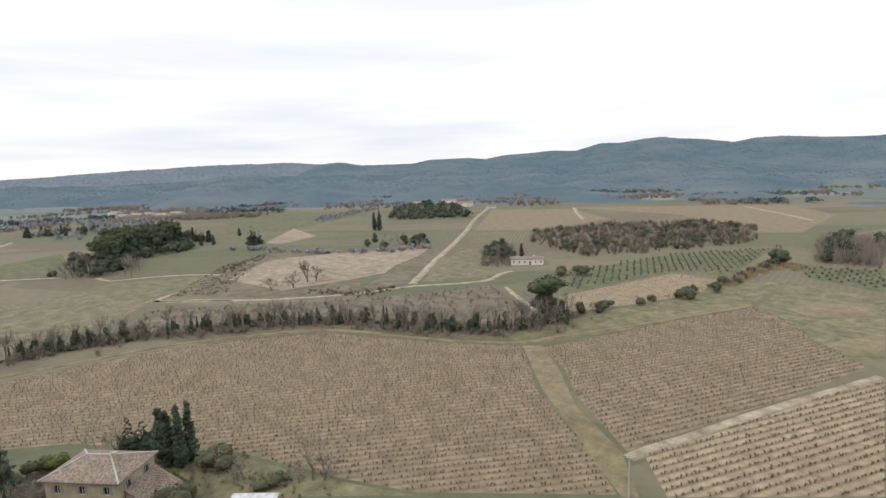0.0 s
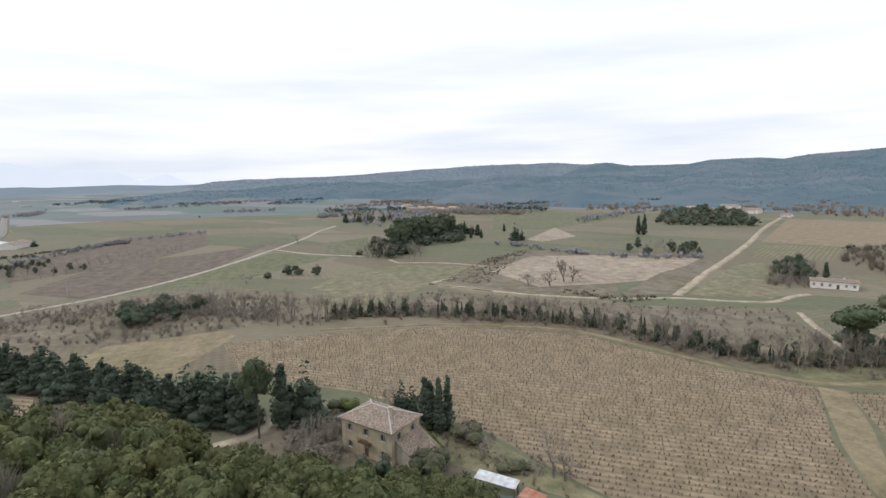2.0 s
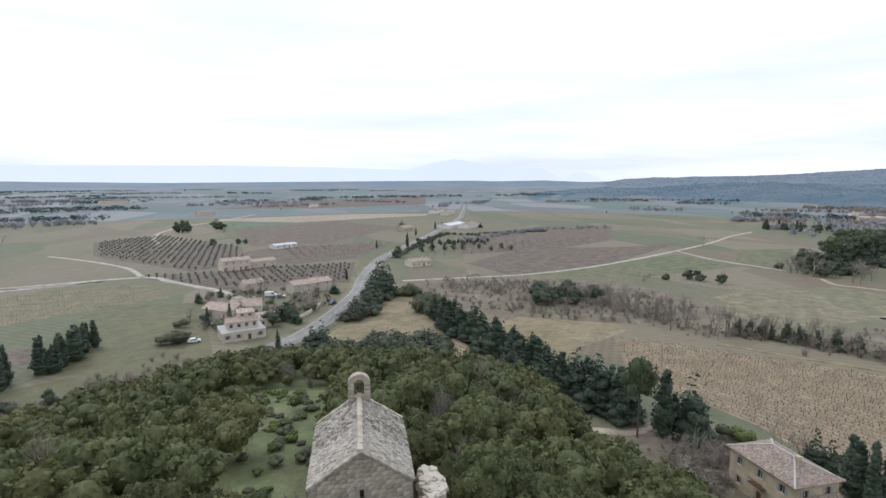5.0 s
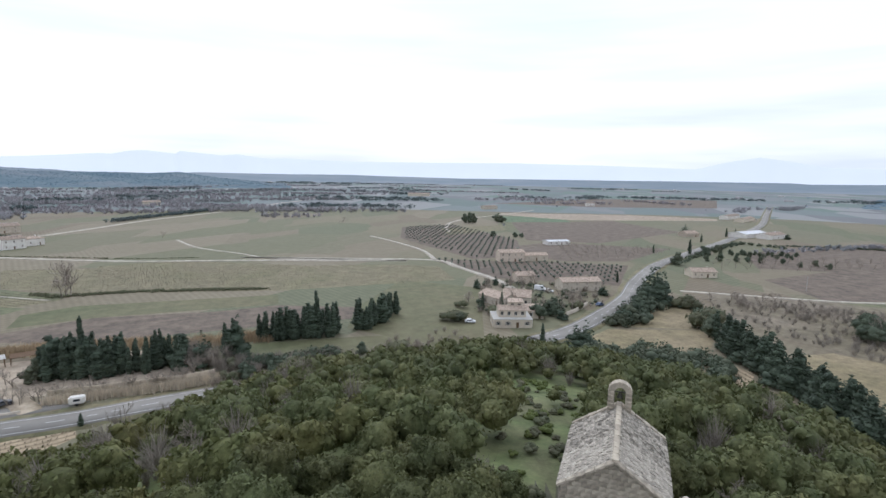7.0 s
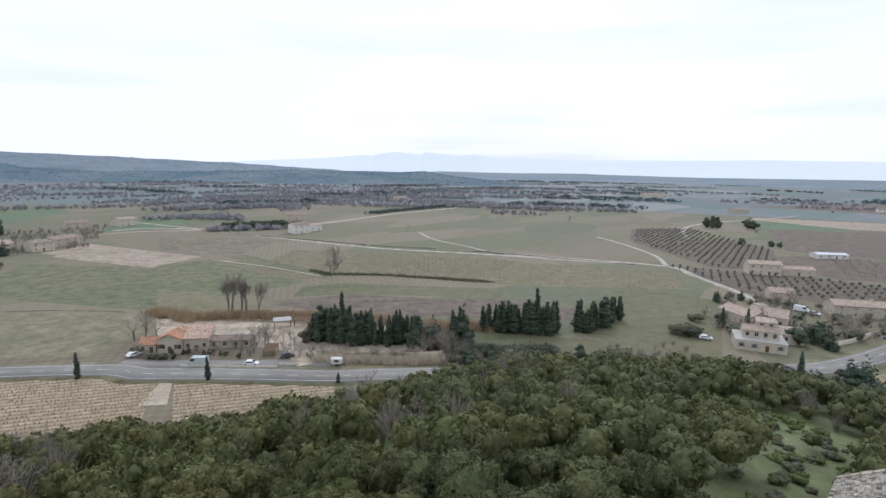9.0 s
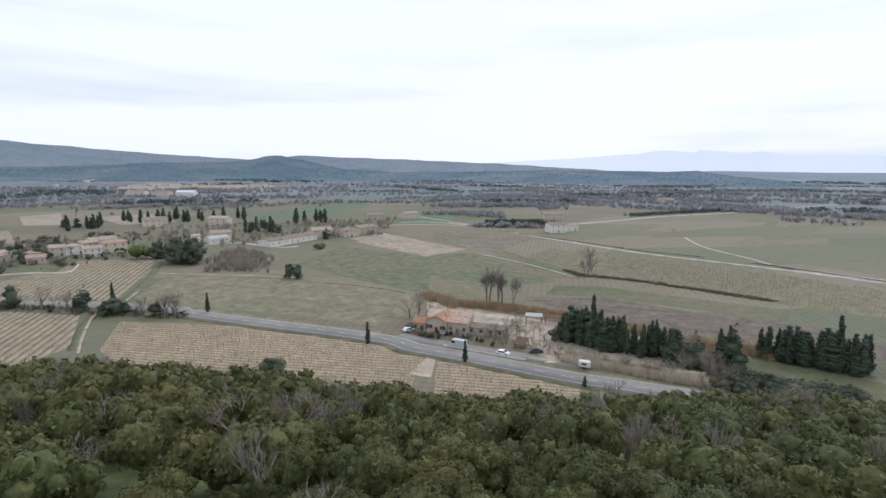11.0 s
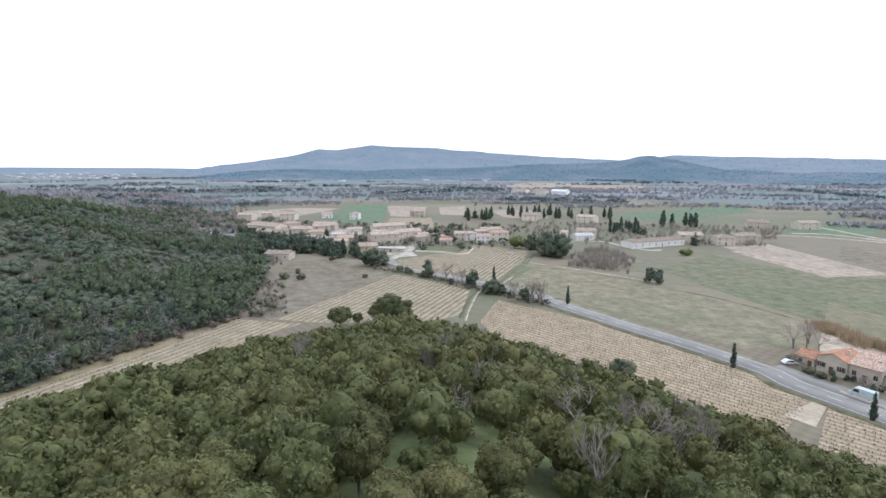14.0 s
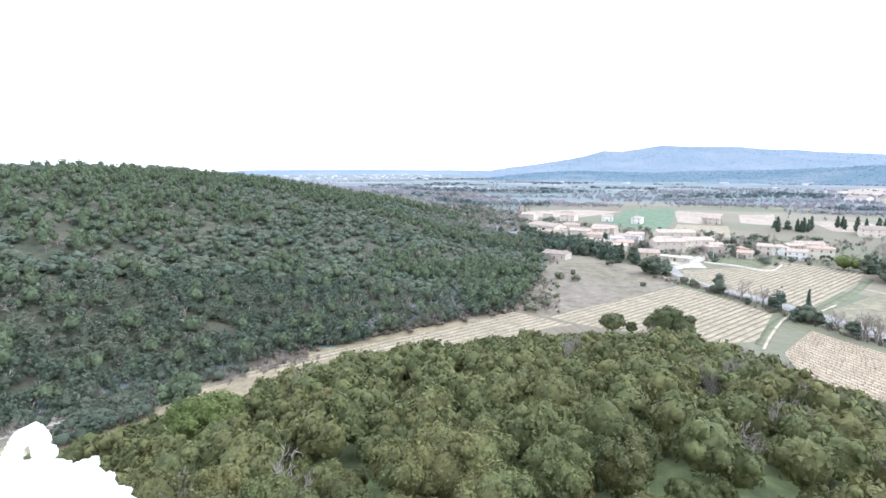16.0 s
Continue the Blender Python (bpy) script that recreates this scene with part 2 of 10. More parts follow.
M["brown_wood"] = material("brown_wood", (0.16, 0.1, 0.06), (0.11, 0.07, 0.04), scale=2.0, stretch=(1, 1, 0.2))
M["metal_white"] = material("white_sheet", (0.72, 0.74, 0.76), (0.5, 0.5, 0.5), scale=0.9, rough=0.45, third=(0.42, 0.38, 0.34), scale2=0.5)
M["rust"] = material("rusty_sheet", (0.33, 0.11, 0.06), (0.42, 0.22, 0.14), scale=1.2, rough=0.7, bump=0.3, third=(0.55, 0.5, 0.46), scale2=0.8)
M["rust_iron"] = material("dark_bronze", (0.07, 0.06, 0.045), (0.05, 0.055, 0.045), scale=6.0, rough=0.6, metal=0.5)
M["car_white"] = material("white_car_paint", (0.8, 0.8, 0.8), (0.76, 0.76, 0.76), scale=1.0, rough=0.3)
M["car_teal"] = material("grey_green_van_paint", (0.5, 0.55, 0.53), (0.42, 0.47, 0.46), scale=1.2, rough=0.35)
M["car_grey"] = material("grey_car_paint", (0.12, 0.125, 0.135), (0.1, 0.1, 0.11), scale=1.0, rough=0.3)
M["car_blue"] = material("blue_car_paint", (0.07, 0.11, 0.19), (0.06, 0.09, 0.16), scale=1.0, rough=0.3)
M["rubber"] = material("rubber", (0.03, 0.03, 0.03), (0.02, 0.02, 0.02), scale=5.0, rough=0.9)
M["steel"] = material("galvanised_steel", (0.42, 0.43, 0.44), (0.34, 0.35, 0.36), scale=1.0, rough=0.5, metal=0.6)
M["concrete"] = material("pale_concrete", (0.5, 0.48, 0.44), (0.4, 0.39, 0.36), scale=0.8, bump=0.15)
M["hill_ground"] = material("woodland_grass", (0.105, 0.135, 0.05), (0.14, 0.135, 0.07), scale=0.12, third=(0.13, 0.175, 0.06), scale2=0.06, amount2=0.7, bump=0.5, bump_scale=2, grain=0.62)
M["ridge_floor"] = material("leaf_litter", (0.07, 0.072, 0.045), (0.095, 0.088, 0.058), scale=0.1, third=(0.06, 0.072, 0.04), scale2=0.04, bump=0.5, bump_scale=1.5, grain=0.62)
M["rough_land"] = material("rough_grassland", (0.128, 0.128, 0.068), (0.158, 0.14, 0.08), scale=0.03, third=(0.1, 0.115, 0.055), scale2=0.012, amount2=0.8, bump=0.3, bump_scale=2, grain=0.35)


def tiles(name, a, b):
    """Canal tiles: rounded ridges running down the slope, along local y of the roof's own uv."""
    m = material(name, a, b, scale=0.8, third=[c * 0.55 for c in a], scale2=0.5, amount2=0.5, rough=0.9, per_object=0.1)
    n, l = m.node_tree.nodes, m.node_tree.links
    uv, wv, bp = n.new("ShaderNodeTexCoord"), n.new("ShaderNodeTexWave"), n.new("ShaderNodeBump")
    wv.inputs["Scale"].default_value = 1.35
    wv.inputs["Distortion"].default_value = 0.6
    bp.inputs["Strength"].default_value = 0.8
    bp.inputs["Distance"].default_value = 0.08
    l.new(uv.outputs["UV"], wv.inputs["Vector"])
    l.new(wv.outputs["Fac"], bp.inputs["Height"])
    l.new(bp.outputs["Normal"], n["Principled BSDF"].inputs["Normal"])
    base = n["Principled BSDF"].inputs["Base Color"]
    old = base.links[0].from_socket
    spot = n.new("ShaderNodeTexNoise")
    spot.inputs["Scale"].default_value, spot.inputs["Detail"].default_value = 2.6, 4
    l.new(uv.outputs["UV"], spot.inputs["Vector"])
    rg = n.new("ShaderNodeMapRange")
    rg.inputs["From Min"].default_value, rg.inputs["From Max"].default_value = 0.35, 0.65
    rg.inputs["To Min"].default_value, rg.inputs["To Max"].default_value = 0.6, 1.25
    l.new(spot.outputs["Fac"], rg.inputs["Value"])
    hs = n.new("ShaderNodeHueSaturation")
    l.new(rg.outputs["Result"], hs.inputs["Value"])
    l.new(old, hs.inputs["Color"])
    l.new(hs.outputs["Color"], base)
    return m


M["tile"] = tiles("weathered_canal_tiles", (0.37, 0.292, 0.228), (0.285, 0.226, 0.18))
M["orange_tile"] = tiles("orange_canal_tiles", (0.52, 0.285, 0.175), (0.44, 0.24, 0.15))
M["dull_tile"] = tiles("faded_orange_tiles", (0.52, 0.37, 0.28), (0.45, 0.32, 0.24))
M["pink_tile"] = tiles("pale_pink_canal_tiles", (0.52, 0.415, 0.325), (0.42, 0.335, 0.265))


def patchwork(name, size, turn, colours, amount, stripes=0.0):
    """Small winter plots: rough rectangles of green, brown and straw, haze-blue where far, some worked in rows."""
    m = material(name, (0.16, 0.155, 0.115), (0.195, 0.18, 0.135), scale=0.03, bump=0.3, bump_scale=0.6, third=(0.135, 0.14, 0.095), scale2=0.008, amount2=0.7, grain=0.68)
    n, l = m.node_tree.nodes, m.node_tree.links
    b = n["Principled BSDF"]
    fine = b.inputs["Base Color"].links[0].from_socket
    co, mp = n.new("ShaderNodeTexCoord"), n.new("ShaderNodeMapping")
    mp.inputs["Rotation"].default_value = (0, 0, radians(turn))
    mp.inputs["Scale"].default_value = (*size, 0.0)
    vor = n.new("ShaderNodeTexVoronoi")
    vor.distance, vor.inputs["Scale"].default_value, vor.inputs["Randomness"].default_value = "CHEBYCHEV", 1.0, 0.8
    ramp = n.new("ShaderNodeValToRGB")
    ramp.color_ramp.interpolation = "CONSTANT"
    while len(ramp.color_ramp.elements) < len(colours):
        ramp.color_ramp.elements.new(0.5)
    for i, (e, c) in enumerate(zip(ramp.color_ramp.elements, colours)):
        e.position, e.color = i / len(colours), (*c, 1)
    sep, mix = n.new("ShaderNodeSeparateColor"), n.new("ShaderNodeMix")
    mix.data_type = "RGBA"
    mix.inputs["Factor"].default_value = amount
    l.new(co.outputs["Object"], mp.inputs["Vector"])
    l.new(mp.outputs["Vector"], vor.inputs["Vector"])
    l.new(vor.outputs["Color"], sep.inputs["Color"])
    l.new(sep.outputs["Red"], ramp.inputs["Fac"])
    l.new(fine, mix.inputs["A"])
    l.new(ramp.outputs["Color"], mix.inputs["B"])
    out = mix.outputs["Result"]
    if stripes:
        for axis, socket in (("X", "Green"), ("Y", "Blue")):
            rot, cut, wave, gate, fac, hs = [n.new("ShaderNode" + k) for k in ("Mapping", "SeparateXYZ", "Math", "MapRange", "Math", "HueSaturation")]
            rot.inputs["Rotation"].default_value = (0, 0, radians(turn))
            rot.inputs["Scale"].default_value = (2.1, 2.1, 1.0)
            wave.operation, fac.operation = "SINE", "MULTIPLY_ADD"
            gate.inputs["From Min"].default_value, gate.inputs["From Max"].default_value = 0.5, 0.52
            gate.inputs["To Max"].default_value = stripes
            fac.inputs[2].default_value = 1.0
            l.new(co.outputs["Object"], rot.inputs["Vector"])
            l.new(rot.outputs["Vector"], cut.inputs["Vector"])
            l.new(cut.outputs[axis], wave.inputs[0])
            l.new(sep.outputs[socket], gate.inputs["Value"])
            l.new(wave.outputs["Value"], fac.inputs[0])
            l.new(gate.outputs["Result"], fac.inputs[1])
            l.new(fac.outputs["Value"], hs.inputs["Value"])
            l.new(out, hs.inputs["Color"])
            out = hs.outputs["Color"]
    l.new(out, b.inputs["Base Color"])
    return m


# The far plain's plots have the blue-grey of haze mixed into their base colours.
M["ground"] = patchwork("hazed_farmland", (0.0042, 0.011), 24, ((0.133, 0.172, 0.17), (0.184, 0.194, 0.2), (0.116, 0.158, 0.15), (0.238, 0.245, 0.243), (0.148, 0.18, 0.182), (0.145, 0.152, 0.163), (0.117, 0.175, 0.15), (0.17, 0.187, 0.194)), 0.85)
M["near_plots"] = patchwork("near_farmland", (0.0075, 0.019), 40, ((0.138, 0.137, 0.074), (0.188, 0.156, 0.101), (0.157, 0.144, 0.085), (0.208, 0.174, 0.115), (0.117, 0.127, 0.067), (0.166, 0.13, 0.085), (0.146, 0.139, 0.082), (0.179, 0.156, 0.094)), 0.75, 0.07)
# Haze in front of the hills is put in as a faint blue emission.
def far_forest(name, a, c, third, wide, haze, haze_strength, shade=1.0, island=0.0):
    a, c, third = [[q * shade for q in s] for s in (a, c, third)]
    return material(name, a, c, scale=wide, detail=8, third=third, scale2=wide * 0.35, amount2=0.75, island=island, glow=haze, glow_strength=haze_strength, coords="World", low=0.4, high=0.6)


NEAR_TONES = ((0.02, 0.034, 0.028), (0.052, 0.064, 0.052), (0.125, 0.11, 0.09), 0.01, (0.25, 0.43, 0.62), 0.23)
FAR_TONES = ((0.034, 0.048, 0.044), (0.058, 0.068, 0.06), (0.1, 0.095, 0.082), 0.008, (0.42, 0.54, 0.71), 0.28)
# Floors are darker copies of the tones: shade beneath the crowns, put into colour.
M["hill_near"] = far_forest("haze_glow_ridge", *NEAR_TONES, island=0.05)
M["hill_near_shade_floor"] = far_forest("wooded_ridge_shade_floor", *NEAR_TONES, shade=0.82)
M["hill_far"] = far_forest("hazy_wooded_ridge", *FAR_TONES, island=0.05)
M["hill_far_shade_floor"] = far_forest("hazy_ridge_shade_floor", *FAR_TONES, shade=0.86)
M["hill_mid"] = far_forest("haze_glow_crest", *NEAR_TONES[:4], (0.28, 0.46, 0.64), 0.24, island=0.06)
M["hill_mid_shade_floor"] = far_forest("wooded_crest_shade_floor", *NEAR_TONES[:4], (0.28, 0.46, 0.64), 0.24, shade=0.82)
# Mountain haze is painted as a pale emission over a flat grey base.
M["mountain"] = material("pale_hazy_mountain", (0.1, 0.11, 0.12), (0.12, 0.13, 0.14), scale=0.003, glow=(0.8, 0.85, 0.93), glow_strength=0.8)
# Distant trees are paled and greyed in base colour to stand for haze.
M["hazed_far_wood"] = material("hazed_far_wood", (0.31, 0.3, 0.31), (0.36, 0.345, 0.355), scale=0.012, third=(0.2, 0.23, 0.235), scale2=0.006, amount2=0.8, island=0.12, coords="World")
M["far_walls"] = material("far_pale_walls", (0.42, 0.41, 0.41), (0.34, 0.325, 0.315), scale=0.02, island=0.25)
# Both far tree tones below are likewise lifted towards haze grey.
M["far_bare"] = material("hazed_leafless_woods", (0.355, 0.33, 0.335), (0.295, 0.28, 0.288), scale=0.02, third=(0.3, 0.31, 0.3), scale2=0.006, island=0.08, coords="World")
M["far_dark"] = material("hazed_evergreens", (0.1, 0.128, 0.126), (0.125, 0.152, 0.146), scale=0.02, island=0.15, coords="World")


# ---- building helpers ----
def part(name, bm, mat, parent=None, label=""):
    me = bpy.data.meshes.new(name)
    bm.to_mesh(me)
    bm.free()
    me.materials.append(mat)
    ob = new(name, me)
    ob.parent = parent
    return tagged(ob, label)


def raw(name, v, f, mat, parent=None, label="", smooth=False):
    """One mesh object from arrays of corners and triangles."""
    ob = new(name, raw_mesh(name, v, f, mat, smooth))
    ob.parent = parent
    return tagged(ob, label)


def raw_mesh(name, v, f, mat, smooth=False):
    v, f = np.asarray(v, dtype=np.float32), np.asarray(f, dtype=np.int32)
    me = bpy.data.meshes.new(name)
    me.vertices.add(len(v))
    me.vertices.foreach_set("co", v.ravel())
    me.loops.add(f.size)
    me.loops.foreach_set("vertex_index", f.ravel())
    me.polygons.add(len(f))
    me.polygons.foreach_set("loop_start", np.arange(0, f.size, f.shape[1], dtype=np.int32))
    if smooth:
        me.polygons.foreach_set("use_smooth", np.ones(len(f), dtype=bool))
    me.update(calc_edges=True)
    me.materials.append(mat)
    return me


def shared(name, me, parent=None, m=None, label=""):
    ob = new(name, me)
    ob.parent = parent
    if m is not None:
        ob.matrix_local = m
    return tagged(ob, label)


def join(parts):
    """Joins (corners, faces) pairs."""
    vs, fs, k = [], [], 0
    for v, f in parts:
        vs.append(v)
        fs.append(np.asarray(f) + k)
        k += len(v)
    return np.concatenate(vs), np.concatenate(fs)


def box(bm, x0, x1, y0, y1, z0, z1, m=None):
    g = bmesh.ops.create_cube(bm, size=1.0)["verts"]
    for v in g:
        v.co = Vector(((x0 + x1) / 2 + v.co.x * (x1 - x0), (y0 + y1) / 2 + v.co.y * (y1 - y0), (z0 + z1) / 2 + v.co.z * (z1 - z0)))
    if m is not None:
        bmesh.ops.transform(bm, matrix=m, verts=g)
    return g


def boxed(*b, bevel=0.0):
    bm = bmesh.new()
    box(bm, *b)
    if bevel:
        bmesh.ops.bevel(bm, geom=bm.edges[:], offset=bevel, segments=2, affect="EDGES")
    return bm


def empty(name, x, y, z=0.0, rot=0.0, **tags):
    ob = new(name)
    ob.matrix_world = pose(x, y, z, 0, 0, rot)
    return tagged(ob, **tags)


# ---- terrain ----
HILL_EDGE = [(0, 100), (60, 66), (100, 66), (114, 74), (121, 80), (131, 84), (137, 89), (143.5, 97), (146, 107), (150, 124), (156, 134), (166, 141),
             (183, 150), (195, 135), (206, 132), (212, 120), (221, 112), (228, 107), (240, 104), (255, 112), (261, 120), (267, 128), (274, 140),
             (280, 152), (286.5, 160), (292, 149), (298, 147), (309, 136), (322, 128), (333, 114), (346, 106), (360, 96)]
OPP_FOOT = [(298, 900), (299.5, 300), (301, 240), (303, 203), (310, 187), (322, 165), (333, 155), (346, 147), (360, 143), (375, 150), (392, 260)]
OPP_TOP = [(298, 950), (300, 420), (302, 330), (305, 360), (308, 440), (311, 480), (316, 480), (320, 470), (327, 460), (338, 440), (351, 420), (392, 420)]
OPP_HIGH = [(298, 0), (303, 0), (305, 1), (308, 3), (311, 8), (316, 20), (320, 26), (327, 37), (330, 42), (338, 49), (344, 53), (351, 54), (392, 58)]


def table(t, a):
    xs, ys = zip(*t)
    return np.interp(a, xs, ys)


def land(x, y):
    """The land's height: the hill under the camera, the wooded ridge across the small valley, and the plain at zero."""
    x, y = np.asarray(x, dtype=float), np.asarray(y, dtype=float)
    r, a = np.hypot(x, y), np.degrees(np.arctan2(y, x)) % 360
    e = table(HILL_EDGE, a)
    q = np.clip(r / e, 0, 1)
    near = 4.5 + 27.5 * (1 - q ** 1.6)
    foot = np.clip((r - e) / 14.0, 0, 1)
    near = np.where(r < e, near, 4.5 * (1 - foot) ** 2)
    b = np.where(a < 60, a + 360, a)
    f, t, h = table(OPP_FOOT, b), table(OPP_TOP, b), table(OPP_HIGH, b)
    s = np.clip((r - f) / np.maximum(t - f, 20), 0, 1)
    far = h * (0.35 * s + 0.65 * np.sin(s * math.pi / 2)) * np.clip(1.25 - np.maximum(r - t, 0) / 700, 0, 1).clip(0, 1)
    far = np.where((b > 298) & (b < 391.9), far, 0) * np.clip((391.9 - b) / 25, 0, 1)
    return np.maximum(near, far)


def ground():
    rings = np.concatenate([[0.5], np.linspace(4, 520, 120), np.geomspace(532, 4950, 36)])
    n = 300
    a = np.linspace(0, 2 * math.pi, n, endpoint=False)
    rr, aa = np.meshgrid(rings, a, indexing="ij")
    x, y = rr * np.cos(aa), rr * np.sin(aa)
    z = land(x, y)
    rough = np.sin(x * 0.31 + 1.3 * np.sin(y * 0.17)) * np.sin(y * 0.27 + np.sin(x * 0.13)) * 0.35
    z = z + rough * (z > 3) - 0.02 * (z < 0.01)
    v = np.stack([x, y, z], -1).reshape(-1, 3)
    i, j = np.meshgrid(np.arange(len(rings) - 1), np.arange(n), indexing="ij")
    k = (j + 1) % n
    f = np.stack([i * n + j, (i + 1) * n + j, (i + 1) * n + k, i * n + k], -1).reshape(-1, 4)
    f = np.concatenate([f[:, :3], f[:, [0, 2, 3]]])
    v = np.concatenate([v, [[0, 0, land(0, 0)]]])
    f = np.concatenate([f, [[len(v) - 1, q, (q + 1) % n] for q in range(n)]])
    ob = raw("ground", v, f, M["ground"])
    for p in ob.data.polygons:
        p.use_smooth = True
    ob.data.materials.append(M["hill_ground"])
    ob.data.materials.append(M["ridge_floor"])
    mid_ = v[f].mean(axis=1)
    high = (mid_[:, 2] > 1.5).astype(np.int32) * np.where(np.hypot(mid_[:, 0], mid_[:, 1]) > table(HILL_EDGE, np.degrees(np.arctan2(mid_[:, 1], mid_[:, 0])) % 360) + 4, 2, 1).astype(np.int32)
    high[np.hypot(mid_[:, 0] + 35.2, mid_[:, 1] - 6.1) < 10.5] = 2
    ob.data.polygons.foreach_set("material_index", high)
    tagged(ob, "wide plain of small winter plots with wooded hills", "ground", kind="structure")


ground()


CLUMP_V = np.array([(1, 0, 0), (0, 1, 0), (-1, 0, 0), (0, -1, 0), (0, 0, 1), (0, 0, -1)], dtype=float)
CLUMP_F = np.array([(0, 1, 4), (1, 2, 4), (2, 3, 4), (3, 0, 4), (1, 0, 5), (2, 1, 5), (3, 2, 5), (0, 3, 5)])


def ridge(name, sky, r0, r1, mat, label, low=0.0, rough=6.0, seed=0, trees=0, tree_size=0.0016, floor=None):
    """A far range of hills whose crest follows (bearing, angle) pairs at the distance r1, rising from its foot at r0."""
    az0, az1 = sky[0][0], sky[-1][0]
    n = int((az1 - az0) * 5)
    steps = 26
    a = np.linspace(az0, az1, n)
    el = np.interp(a, *zip(*sky))
    feet = np.interp(a, *zip(*[(b, min(1900.0, 56 / math.tan(radians(max(-c, 0.5))))) for b, c in r0])) if isinstance(r0, list) else np.full(n, float(r0))
    v = []
    for i in range(steps + 4):
        s = i / steps
        for q in range(n):
            r = feet[q] + (r1 - feet[q]) * s
            fade = min(1.0, max(0.0, min(a[q] - az0, az1 - a[q])) / 5.0)
            crest = low + (56 + r1 * math.tan(radians(el[q])) - low) * (fade * (2 - fade))
            x, y = r * math.cos(radians(a[q])), r * math.sin(radians(a[q]))
            wob = noise.fractal(Vector((radians(a[q]) * r1 * 0.0035 + seed, r * 0.0012, seed)), 1.0, 2.0, 6)
            rise = min(s, 1.0) ** 1.2 if s <= 1 else 1 - (s - 1) * 4
            z = low + (crest - low) * rise + wob * rough * min(1, 4 * s) * (1.0 if s < 0.95 else 0.35)
            v.append((x, y, z if i else -3.0))
    v = np.array(v)
    i, j = np.meshgrid(np.arange(steps + 3), np.arange(n - 1), indexing="ij")
    f = np.stack([i * n + j, (i + 1) * n + j, (i + 1) * n + j + 1, i * n + j + 1], -1).reshape(-1, 4)
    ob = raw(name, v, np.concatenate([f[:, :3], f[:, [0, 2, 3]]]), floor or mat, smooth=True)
    tagged(ob, label, "hills", kind="structure")
    if trees:
        rng = np.random.RandomState(seed + 90)
        i = np.minimum((steps * rng.uniform(0.05, 1.02, trees) ** 0.6).astype(int), steps)
        j = rng.randint(0, n - 1, trees)
        g, w = rng.uniform(0, 1, (2, trees, 1))
        p = v[i * n + j] * (1 - g) + v[i * n + j + 1] * g
        p = p * (1 - 0.5 * w) + 0.5 * w * (v[np.minimum(i + 1, steps) * n + j] * (1 - g) + v[np.minimum(i + 1, steps) * n + j + 1] * g)
        s = rng.uniform(0.6, 1.3, (trees, 1, 1)) * np.hypot(p[:, 0], p[:, 1])[:, None, None] * tree_size
        c = p[:, None] + CLUMP_V[None] * s * np.array([1.3, 1.3, 0.6]) * rng.uniform(0.8, 1.2, (trees, 6, 1))
        q = CLUMP_F[None] + (np.arange(trees) * 6)[:, None, None]
        tagged(raw(name + "_trees", c.reshape(-1, 3), q.reshape(-1, 3), mat, smooth=True), "countless distant tree crowns on the hillside", "trees", kind="stuff")


NORTH = [(50.3, 1.78), (51.3, 1.71), (54.0, 1.78), (56.8, 2.01), (59.5, 2.06), (61.3, 1.75), (64.1, 2.17), (66.1, 2.33), (67.7, 2.52), (69.3, 2.43), (71.4, 2.15), (73.6, 2.19), (75.9, 1.48), (78.2, 1.62), (82.9, 1.38), (85.3, 1.05), (87.2, 1.23), (91.4, 1.06), (93.3, 0.76), (95.7, 0.77), (98.7, 0.75), (101.1, 1.11)]
NORTH_FAR = [(84.0, 0.7), (93.3, 0.7), (98.7, 0.75), (103.4, 1.0), (106.8, 1.21), (110.7, 1.2), (115.8, 1.06), (120.2, 0.86), (126.6, 0.47), (130.3, 0.29), (138.6, 0.18), (146.5, -0.4)]
NORTH_FRONT = [(50.1, -1.12), (56.7, -0.95), (66.1, -0.13), (74.2, 0.14), (82.9, -0.17), (89.0, -0.28), (101.1, -0.07), (112.4, 0.02), (119.8, -0.36), (126.3, -0.59), (128.9, -0.25), (130.2, -0.55), (133.5, -0.41), (139.4, -0.79), (145.6, -1.12), (150.5, -1.45), (155.4, -1.95)]
NORTH_FOOT = [(52.4, -4.35), (77.0, -4.04), (95.3, -3.85), (105.8, -3.59), (115.3, -3.36), (126.4, -2.62), (138.5, -2.14), (153.1, -2.23)]
ridge("hills_north", [(20.0, 1.6)] + NORTH + [(107.0, 0.6)], 2300, 3300, M["hill_mid"], "dark blue-green wooded hills on the skyline", rough=16, trees=7000, tree_size=0.0012, floor=M["hill_mid_shade_floor"])
ridge("hills_north_far", NORTH_FAR, 3300, 4100, M["hill_far"], "pale blue wooded hills on the far skyline", rough=14, seed=13, trees=4000, floor=M["hill_far_shade_floor"])
ridge("hills_north_front", [(20.0, 1.2)] + NORTH_FRONT, NORTH_FOOT, 2300, M["hill_near"], "dark wooded hillside behind the fields", rough=26, seed=7, trees=12000, tree_size=0.0014, floor=M["hill_near_shade_floor"])
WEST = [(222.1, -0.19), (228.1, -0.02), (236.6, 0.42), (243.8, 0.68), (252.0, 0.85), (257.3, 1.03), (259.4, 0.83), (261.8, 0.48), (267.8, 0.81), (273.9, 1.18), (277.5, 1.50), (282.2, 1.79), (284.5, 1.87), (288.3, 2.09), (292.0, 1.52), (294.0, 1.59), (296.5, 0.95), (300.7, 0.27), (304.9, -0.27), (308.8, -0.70)]
